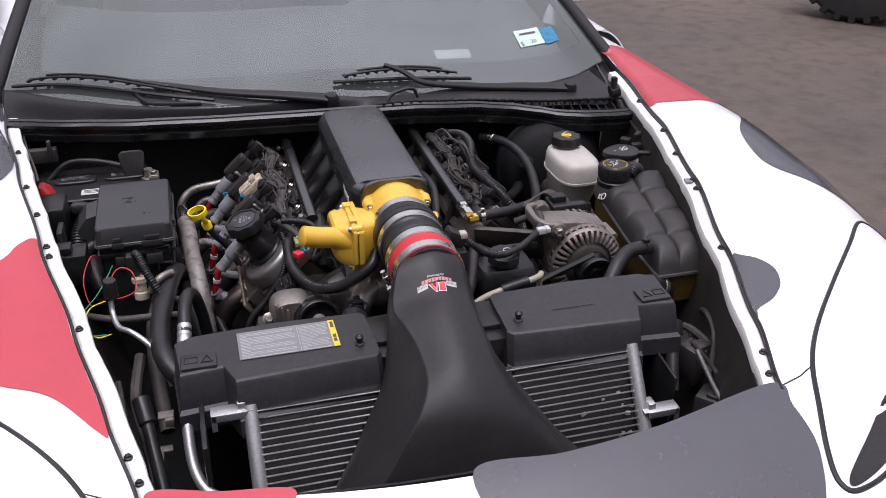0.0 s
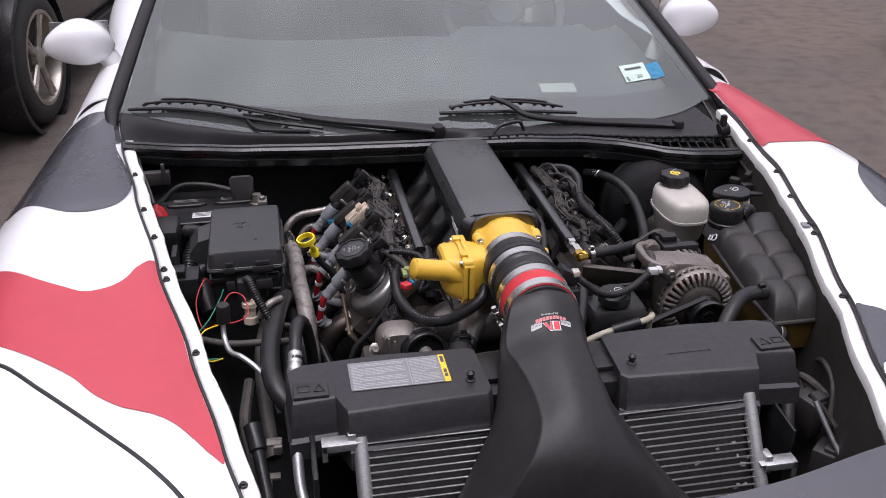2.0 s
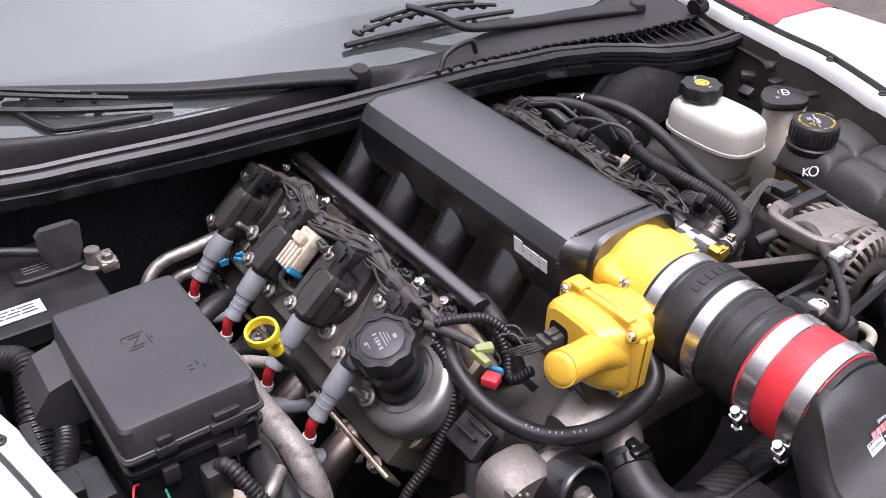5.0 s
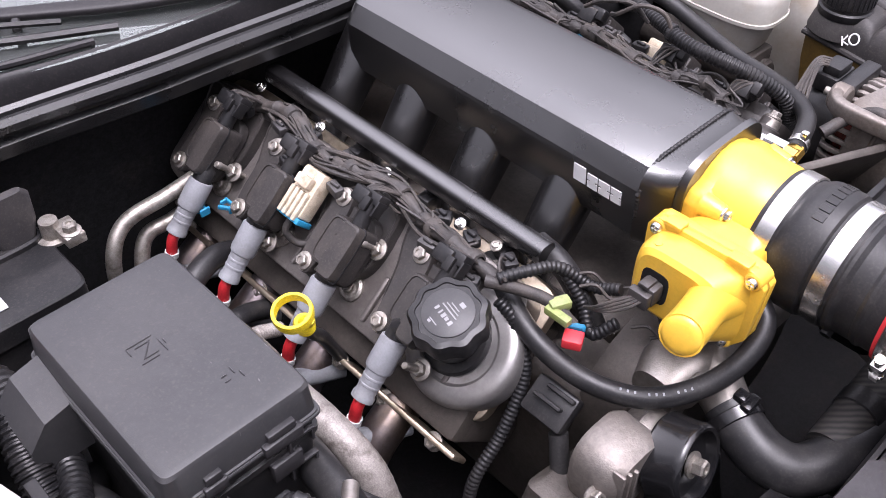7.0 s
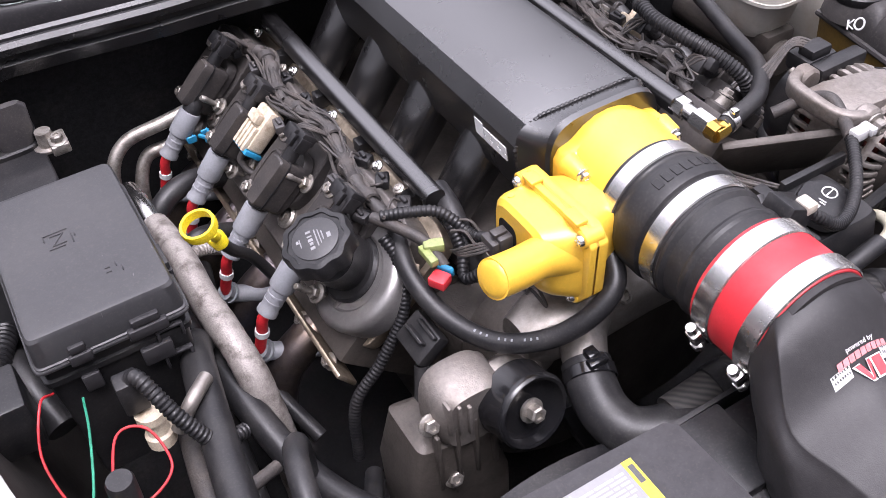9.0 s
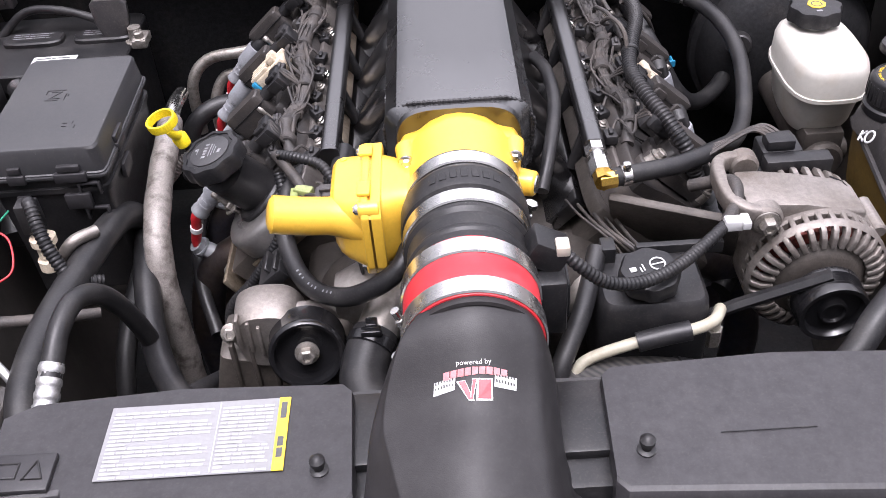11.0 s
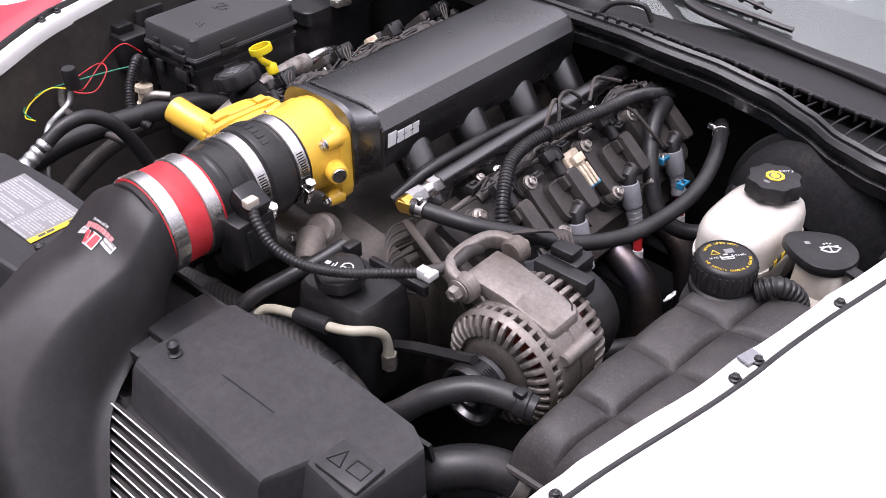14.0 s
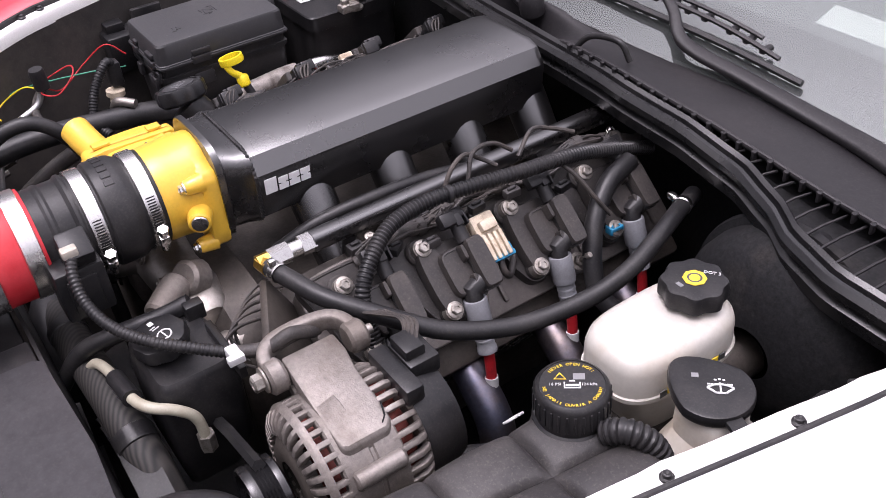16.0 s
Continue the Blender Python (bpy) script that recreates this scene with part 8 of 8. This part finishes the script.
part("bottle", loft([[V((x, y, z)) for x, y in pill(0.556, 0.535, a, b)] for a, b, z in ((0.024, 0.024, 0.802), (0.027, 0.027, 0.798), (0.028, 0.028, 0.770), (0.034, 0.045, 0.755), (0.035, 0.06, 0.70), (0.03, 0.05, 0.6))]), M_NATURAL, wb)
lid = loft([[V((x, y, z)) for x, y in [(0.552 + (a * 0.035 if a > 0 else a * 0.046) * k, 0.537 + b * 0.036 * k * (1 - 0.30 * max(0.0, -a))) for a, b in superellipse(1, 1, 2, 40)]] for k, z in ((0.90, 0.8145), (0.97, 0.8135), (1.0, 0.811), (1.0, 0.805), (0.95, 0.802))])
wc = part("flip_cap", lid, M_PLASTIC, wb, "black flip cap with a windscreen symbol")
part("cap_tab", box((0.592, 0.524, 0.808), (0.034, 0.016, 0.006), 0.002, 2, Matrix.Rotation(radians(-18), 3, "Z")), M_PLASTIC, wc)
wz = Matrix.Translation((0.556, 0.541, 0.8148)) @ Matrix.Rotation(radians(48), 4, "Z")
fan_pts = [V((0.016 * math.sin(t), 0.016 * math.cos(t) - 0.012, 0)) for t in steps(-0.75, 0.75, 12)]
part("pictogram", moved(merge(sweep(fan_pts, 0.0011, 6), sweep([fan_pts[0], V((-0.004, -0.006, 0))], 0.0011, 6), sweep([fan_pts[-1], V((0.004, -0.006, 0))], 0.0011, 6), sweep([V((-0.004, -0.006, 0)), V((0.004, -0.006, 0))], 0.0011, 6), *[box((0.012 * math.sin(t), 0.018 * math.cos(t) - 0.008 if abs(t) < 0.5 else 0.004, 0), (0.0022, 0.0016, 0.0006)) for t in steps(-0.9, 0.9, 7)], box((0, 0.000, 0), (0.0014, 0.012, 0.0006))), wz), M_PRINT, wc, "white printed washer symbol")
part("pictogram", moved(box((-0.020, 0.014, 0), (0.006, 0.005, 0.0006)), wz), M_LABEL, wc)
cc_ = thing("connector_cluster", "cluster of dusty connectors by the fender", "connector")
for k in range(4):
    part("connector", box((0.615 + 0.02 * math.sin(k * 2.1), 0.60 + 0.018 * k, 0.778 + 0.012 * math.cos(k * 1.7)), (0.024, 0.018, 0.018), 0.003, 2, Matrix.Rotation(k * 0.8, 3, "Z") @ Matrix.Rotation(0.5 * k, 3, "X")), M_PLASTIC, cc_)
line("fender_pipe", [(0.40, -0.02, 0.55), (0.425, 0.06, 0.66), (0.45, 0.12, 0.70), (0.50, 0.20, 0.68)], 0.010, M_PLASTIC, "black plastic pipe beside the radiator", "pipe")
hs = thing("level_sensor", "grey plastic level sensor in the front corner", "sensor")
part("body", rod((0.405, -0.02, 0.60), (0.435, 0.055, 0.685), 0.013, 0.011, 16, 0.003), M_DUSTY, hs)
part("collar", rod((0.43, 0.042, 0.672), (0.437, 0.06, 0.692), 0.018, seg=18, bevel=0.003), M_PLASTIC, hs)
single("metal_tab", merge(box((0.402, 0.035, 0.672), (0.030, 0.016, 0.004), 0.001), box((0.402, 0.030, 0.664), (0.018, 0.004, 0.020), 0.001)), M_NATURAL, "pale metal tab behind the cover", "bracket")

# ---- front corners ----
fp = thing("condenser_pipe", "bare aluminium refrigerant pipe down to the condenser", "pipe")
part("pipe", hose([(-0.388, 0.02, 0.745), (-0.391, -0.02, 0.715), (-0.389, -0.07, 0.665), (-0.374, -0.105, 0.642), (-0.345, -0.122, 0.625), (-0.328, -0.14, 0.590), (-0.325, -0.16, 0.55)], 0.0082), M_ALU, fp)
part("block", box((-0.325, -0.150, 0.560), (0.030, 0.018, 0.016), 0.002), M_ALU, fp)
single("support_strut", merge(rod((-0.452, 0.02, 0.715), (-0.415, -0.20, 0.56), 0.0095, seg=16), rod((-0.455, 0.03, 0.722), (-0.447, -0.005, 0.698), 0.0135, seg=16, bevel=0.002)), M_PLASTIC, "black tubular strut in the front corner", "strut")
single("duct_panel", box((-0.368, -0.045, 0.63), (0.008, 0.12, 0.20), 0.003, 2, Matrix.Rotation(0.1, 3, "X")), M_PLASTIC, "black plastic air guide beside the radiator", "panel")
single("duct_panel", box((0.362, -0.030, 0.60), (0.006, 0.12, 0.20), 0.003, 2, Matrix.Rotation(0.1, 3, "X")), M_PLASTIC, "black plastic air guide beside the radiator", "panel")
single("grounding_bracket", merge(box((-0.425, 0.05, 0.670), (0.024, 0.018, 0.004), 0.001), box((-0.420, 0.040, 0.664), (0.014, 0.012, 0.014), 0.002)), M_ALT, "corroded grey bracket by the radiator", "bracket")
for s in (-1, 1):
    g = single("corner_gusset", prism([(0.0, 0.0), (0.11, 0.02), (0.055, 0.13)], -0.004, 0.004, 0.002), M_BRACKET, "dusty grey triangular corner gusset", "panel")
    g.matrix_world = Matrix.Translation((s * 0.475, -0.165, 0.625)) @ Matrix.Rotation(radians(90), 4, "Z") @ Matrix.Rotation(radians(90), 4, "X") @ Matrix.Rotation(s * 0.15, 4, "Y")


# ---- castings and small fittings at the front of the engine ----
fcst = thing("front_casting", "pale grimy cast bracket in front of the cylinder head", "bracket")
part("web", loft([[V((-0.222 + a, 0.262 + b, z - 0.25 * a)) for a, b in superellipse(w, d, 9, 36)] for z, w, d in ((0.672, 0.030, 0.026), (0.665, 0.040, 0.034), (0.64, 0.046, 0.036), (0.60, 0.055, 0.04), (0.52, 0.055, 0.04))]), M_GRIME, fcst)
for k in range(4):
    part("rib", box((-0.245 + 0.020 * k, 0.226, 0.655), (0.005, 0.010, 0.085), 0.002, 2), M_GRIME, fcst)
for p in ((-0.245, 0.236, 0.702), (-0.19, 0.238, 0.712), (-0.232, 0.225, 0.62)):
    part("bolt", bolt(p, (0, -0.8, 0.5), 0.0075, 0.009), M_BOLT, fcst)
rnd = random.Random(7)
for s in (-1, 1):
    ij = thing("injector_harness", "thin dusty injector wires with small black plugs", "wiring harness", "injector harnesses")
    for k in range(8):
        y = 0.42 + 0.045 * k + rnd.uniform(-0.01, 0.01)
        a = V((s * (0.160 + rnd.uniform(0, 0.01)), y, 0.792 + rnd.uniform(-0.012, 0.006)))
        part("plug", merge(box(a, (0.014, 0.018, 0.011), 0.002, 2, Matrix.Rotation(rnd.uniform(-0.6, 0.6), 3, "Z")), box(a + V((0, 0, 0.007)), (0.005, 0.010, 0.004), 0.001, 1)), M_PLASTIC, ij)
        part("wire", hose([a, a + V((s * 0.010, rnd.uniform(-0.02, 0.02), 0.012)), a + V((s * 0.022, rnd.uniform(-0.03, 0.03), 0.010)), V((s * 0.196, y + rnd.uniform(-0.03, 0.03), 0.812))], 0.0016, 6, 6), M_LOOM, ij)
        if k % 3 == 0:
            part("screw", bolt(a + V((-s * 0.006, 0.022, 0.002)), (s * 0.4, 0, 1), 0.0042, 0.004), M_BOLT, ij)
# hoses and wires low between the fuse box and the engine
for k, (r, pts, lab) in enumerate((
        (0.0115, [(-0.40, 0.62, 0.66), (-0.385, 0.52, 0.655), (-0.39, 0.42, 0.645), (-0.40, 0.32, 0.60), (-0.40, 0.25, 0.52)], "black rubber heater hose low in the bay"),
        (0.0085, [(-0.33, 0.66, 0.60), (-0.345, 0.56, 0.62), (-0.335, 0.45, 0.60), (-0.31, 0.38, 0.56)], "thin black rubber hose under the sleeve"),
        (0.0100, [(-0.285, 0.30, 0.57), (-0.31, 0.25, 0.60), (-0.35, 0.20, 0.62), (-0.39, 0.17, 0.60)], "black rubber hose beside the radiator"),
        (0.0130, [(0.30, 0.36, 0.60), (0.36, 0.42, 0.63), (0.40, 0.50, 0.62), (0.41, 0.60, 0.60)], "thick black hose below the brake reservoir"))):
    line("low_hose", pts, r, M_RUBBER, lab)
for k in range(5):
    x = 0.112 + 0.012 * k
    line("ground_wire", [(x, 0.36 - 0.01 * k, 0.75), (x + 0.01, 0.31 - 0.012 * k, 0.765), (x + 0.035, 0.275 - 0.01 * k, 0.760), (x + 0.05, 0.26, 0.742)], 0.0014 + 0.0005 * (k % 3), M_LOOM, "dusty wire beside the throttle body", "wire", 8, 8)
# ---- dusty parts low in the driver's front corner ----
for k, (p, sz, r) in enumerate((((0.470, 0.02, 0.63), (0.06, 0.05, 0.07), 0.3), ((0.505, 0.09, 0.60), (0.05, 0.07, 0.05), -0.4), ((0.455, -0.06, 0.58), (0.05, 0.04, 0.08), 0.7))):
    single("dusty_module", merge(box(p, sz, 0.006, 2, Matrix.Rotation(r, 3, "Z")), box(V(p) + V((0, -0.01, sz[2] / 2)), (sz[0] * 0.5, sz[1] * 0.5, 0.014), 0.003, 2, Matrix.Rotation(r, 3, "Z"))), M_DUSTY, "dusty plastic module in the front corner", "module")
for pts, r in (([(0.44, 0.10, 0.66), (0.47, 0.05, 0.675), (0.49, -0.02, 0.65), (0.475, -0.09, 0.60)], 0.007), ([(0.52, 0.12, 0.66), (0.50, 0.06, 0.70), (0.485, 0.00, 0.69), (0.46, -0.04, 0.64)], 0.005), ([(0.43, -0.02, 0.70), (0.46, -0.05, 0.66), (0.47, -0.10, 0.62), (0.45, -0.15, 0.56)], 0.004)):
    line("corner_hose", pts, r, M_LOOM, "thin dusty hose in the front corner", "hose", 8, 8)
single("corner_pipe", hose([(0.435, -0.03, 0.69), (0.452, -0.07, 0.64), (0.470, -0.12, 0.59), (0.475, -0.17, 0.53)], 0.0045), M_ALU, "thin bare metal pipe in the front corner", "pipe")
for pts, r in (([(-0.46, 0.18, 0.70), (-0.47, 0.10, 0.67), (-0.455, 0.02, 0.63), (-0.44, -0.08, 0.57)], 0.009), ([(-0.50, 0.17, 0.66), (-0.49, 0.08, 0.64), (-0.475, -0.02, 0.60)], 0.006)):
    line("corner_hose", pts, r, M_LOOM, "thin dusty hose in the front corner", "hose", 8, 8)
single("corner_clip", merge(box((-0.43, 0.005, 0.640), (0.022, 0.014, 0.004), 0.001), box((-0.435, -0.008, 0.636), (0.006, 0.020, 0.010), 0.002)), M_ALT, "broken grey clip in the front corner", "clip")

# ---- bolts along the left header flange and clips on the loom ----
fl2 = thing("header_flange", "rusty header flange edge with steel bolts", "flange")
part("plate", box((-0.272, 0.60, 0.646), (0.006, 0.47, 0.030), 0.002, 2, Matrix.Rotation(-0.6, 3, "Y")), M_MACHINED, fl2)
for k in range(7):
    y = 0.395 + 0.068 * k
    part("bolt", bolt((-0.276, y, 0.649), (-0.8, 0, 0.6), 0.0068, 0.009), M_BOLT, fl2, "steel flange bolt")
for k, p in enumerate(((-0.150, 0.345, 0.806), (-0.135, 0.36, 0.80), (-0.128, 0.30, 0.772), (-0.118, 0.285, 0.762))):
    line("throttle_wire", [p, V(p) + V((0.008, -0.012, 0.004)), V(p) + V((0.014, -0.028, -0.006)), V((-0.112, 0.300, 0.812))], 0.0016, M_LOOM, "thin wire to the throttle motor plug", "wire", 6, 6)

# ---- wipers and stickers ----
def on_screen(u, v, lift=0.0):
    return glass_at(u, v) + V((0, -lift * 0.3, lift))


def wiper(blade, frame_lift, arm, label):
    """blade: (u, v) stations on the glass; arm: points from the frame to the pivot."""
    w = thing("wiper", label, "wiper", "windscreen wipers")
    rub = spline([on_screen(u, v, 0.008) for u, v in blade], 10)
    part("rubber_blade", sweep(rub, 0.0045, 6), M_RUBBER, w, "black rubber blade")
    n = len(rub)
    top = [p + V((0, 0.004, frame_lift * math.sin(math.pi * (0.12 + 0.76 * i / (n - 1))))) for i, p in enumerate(rub)]
    part("frame_rail", sweep(top[n // 10: n - n // 10], 0.0032, 6), M_RUBBER, w)
    part("frame_rail", sweep([p + V((0, 0.016, 0.001)) for p in top[n // 5: n - n // 5]], 0.0030, 6), M_RUBBER, w)
    for k in range(11):
        i = int(n * (0.12 + 0.07 * k))
        p, q = top[i], top[min(n - 1, i + 1)]
        d = (q - p).normalized()
        part("claw", box(p + V((0, 0.008, -0.004)), (0.009, 0.020, 0.007), 0.002, 1, Matrix.Rotation(math.atan2(d.y, d.x), 3, "Z")), M_RUBBER, w)
    m = len(arm) - 1
    pts = spline([V(p) for p in arm], 8)
    c = [[0.0035 + 0.0045 * i / (len(pts) - 1), 0.006 + 0.010 * (i / (len(pts) - 1)) ** 1.3] for i in range(len(pts))]
    rings = []
    for i, p in enumerate(pts):
        t = (pts[min(i + 1, len(pts) - 1)] - pts[max(i - 1, 0)]).normalized()
        side = t.cross(V((0, -0.25, 1))).normalized()
        up = side.cross(t)
        rings.append([p + side * a + up * b for a, b in superellipse(c[i][1], c[i][0], 3, 16)])
    part("arm", loft(rings), M_TRIM, w, "satin black wiper arm")
    part("pivot_cap", lathe([(0, 0.014), (0.012, 0.012), (0.017, 0.004), (0.017, -0.014), (0, -0.014)], arm[-1], (0, -0.2, 1), 20), M_TRIM, w)
    return w


wiper([(-0.97, 0.004), (-0.84, 0.040), (-0.70, 0.050), (-0.54, 0.040), (-0.38, 0.018)], 0.020, [(-0.46, 0.962, 0.922), (-0.38, 0.922, 0.917), (-0.26, 0.868, 0.908), (-0.14, 0.832, 0.902), (-0.03, 0.812, 0.890)], "black windscreen wiper with toothed blade frame and long flat arm")
wiper([(-0.02, 0.050), (0.12, 0.052), (0.28, 0.048), (0.44, 0.036)], 0.022, [(0.110, 0.905, 0.930), (0.150, 0.888, 0.915), (0.192, 0.868, 0.892), (0.275, 0.884, 0.872), (0.366, 0.892, 0.858), (0.451, 0.888, 0.852), (0.560, 0.865, 0.848)], "black windscreen wiper with cranked arm and toothed blade")
part("rest_hook", sweep(spline([(-0.452, 0.935, 0.905), (-0.428, 0.885, 0.896), (-0.405, 0.868, 0.894), (-0.31, 0.848, 0.893)], 6), 0.0042, 8), M_TRIM, thing("wiper_rest", "thin black wire wiper rest on the windscreen foot", "bracket"))
single("washer_jet_hose", hose([(0.085, 0.785, 0.872), (0.105, 0.795, 0.895), (0.150, 0.80, 0.902), (0.165, 0.805, 0.880)], 0.004), M_RUBBER, "thin black washer jet hose on the cowl", "hose")
single("cowl_hook", merge(box((0.645, 0.800, 0.868), (0.014, 0.014, 0.040), 0.004), rod((0.640, 0.805, 0.848), (0.660, 0.805, 0.853), 0.016)), M_TRIM, "black plastic cowl post", "post")
ins = thing("inspection_sticker", "pale inspection sticker on the windscreen", "sticker")


def on_glass(x, v, lift=0.002):
    lo, hi = -1.0, 1.0
    for _ in range(30):
        m = (lo + hi) / 2
        if glass_at(m, v).x < x:
            lo = m
        else:
            hi = m
    return glass_at((lo + hi) / 2, v) + V((0, -lift * 0.5, lift))


def glass_sheet(x0, x1, v0, v1, mat, name, parent, lift=0.002):
    bm = bmesh.new()
    g = [[bm.verts.new(on_glass(x, v, lift)) for x in steps(x0, x1, 5)] for v in steps(v0, v1, 4)]
    for a, b in zip(g, g[1:]):
        for i in range(4):
            bm.faces.new((a[i], a[i + 1], b[i + 1], b[i]))
    return part(name, finish(bm), mat, parent)


glass_sheet(0.503, 0.580, 0.152, 0.224, M_PALEGREEN, "sheet", ins)
tagged(glass_sheet(0.582, 0.628, 0.146, 0.212, M_BLUE, "blue_sheet", ins), "blue sticker")
glass_sheet(0.515, 0.566, 0.200, 0.209, M_PRINTDARK, "print", ins, 0.003)
def glass_text(t, x, v, size):
    p = on_glass(x, v, 0.003)
    q = on_glass(x + 0.01, v, 0.003)
    u = (q - p).normalized()
    n = (on_glass(x, v + 0.02) - on_glass(x, v)).normalized()
    m = Matrix((u, n, u.cross(n))).transposed().to_4x4()
    m.translation = p
    part("lettering", written(t, size, m, 0.0002), M_PRINTDARK, ins)
glass_text("5", 0.512, 0.162, 0.024)
glass_text("20", 0.548, 0.168, 0.020)
pp = thing("dash_paper", "pale paper lying under the windscreen", "paper")
glass_sheet(0.265, 0.360, 0.142, 0.180, M_PALECLOTH, "sheet", pp, -0.006)

# ---- neighbours in the lot ----
saloon = thing("parked_car", "black saloon car with silver multi-spoke wheels", "car")
SD = V((0.14, 0.99, 0)).normalized()      # along the car
SN = V((SD.y, -SD.x, 0))                   # out of the visible flank
W1, W2 = V((-1.62, 3.84, 0.335)), None
W2 = W1 + SD * 2.75
for w in (W1, W2):
    wheel_parts(saloon, w, SN, 0.335, 0.235, 0.232, 5, M_RIM)


def flank_at(u, v):
    """u along, v from sill round over the roof."""
    p = W1 + SD * (-0.85 + 4.4 * u)
    prof = [(0.0, 0.22), (0.06, 0.34), (0.08, 0.62), (0.03, 0.92), (-0.10, 1.00), (-0.35, 1.40), (-0.85, 1.44), (-1.35, 1.40), (-1.60, 1.00), (-1.78, 0.9), (-1.80, 0.25)]
    f = v * (len(prof) - 1)
    i = min(int(f), len(prof) - 2)
    g = f - i
    a, z = (prof[i][j] + (prof[i + 1][j] - prof[i][j]) * g for j in (0, 1))
    cabin = max(0.0, min(1, (u - 0.14) / 0.16)) * max(0.0, min(1, (0.92 - u) / 0.15))
    if z > 0.95:
        z = 0.95 + (z - 0.95) * cabin
    r = min(1, u / 0.06, (1 - u) / 0.06)
    return p + SN * (a - 0.02 - 0.12 * (1 - r)) + V((0, 0, z - 0.335))


part("body", sheet(steps(0, 1, 50), steps(0, 1, 41), flank_at, 0.006), M_BLACKPAINT, saloon)
for w in (W1, W2):
    part("wheel_arch", lathe([(0.352, -0.10), (0.375, 0.118), (0.392, 0.112), (0.37, -0.12)], w, SN, 40), M_BLACKPAINT, saloon)
part("sill", box(W1 + SD * 1.37 + SN * 0.035 + V((0, 0, -0.115)), (1.9, 0.05, 0.10), 0.02, 2, Matrix.Rotation(math.atan2(SD.y, SD.x), 3, "Z")), M_TRIM, saloon, "matt black sill")

tk = thing("truck_wheel", "muddy black off-road tyre on a dark rim", "wheel")
tc_ = V((3.95, 4.10, 0.40))
ta = V((-0.75, -0.65, 0)).normalized()
wheel_parts(tk, tc_, ta, 0.40, 0.28, 0.21, 6, M_GRIME, double=False)
for k in range(26):
    t = 2 * math.pi * k / 26
    R3 = axes(ta)
    for o in (-0.09, 0.09):
        b = box((0, 0, 0), (0.06, 0.05, 0.10), 0.008, 1)
        b.transform(Matrix.Translation(tc_) @ R3.to_4x4() @ Matrix.Rotation(t + (0.12 if o > 0 else 0), 4, "Z") @ Matrix.Translation((0.385, 0, o)))
        part("tread_block", b, M_TYRE, tk)
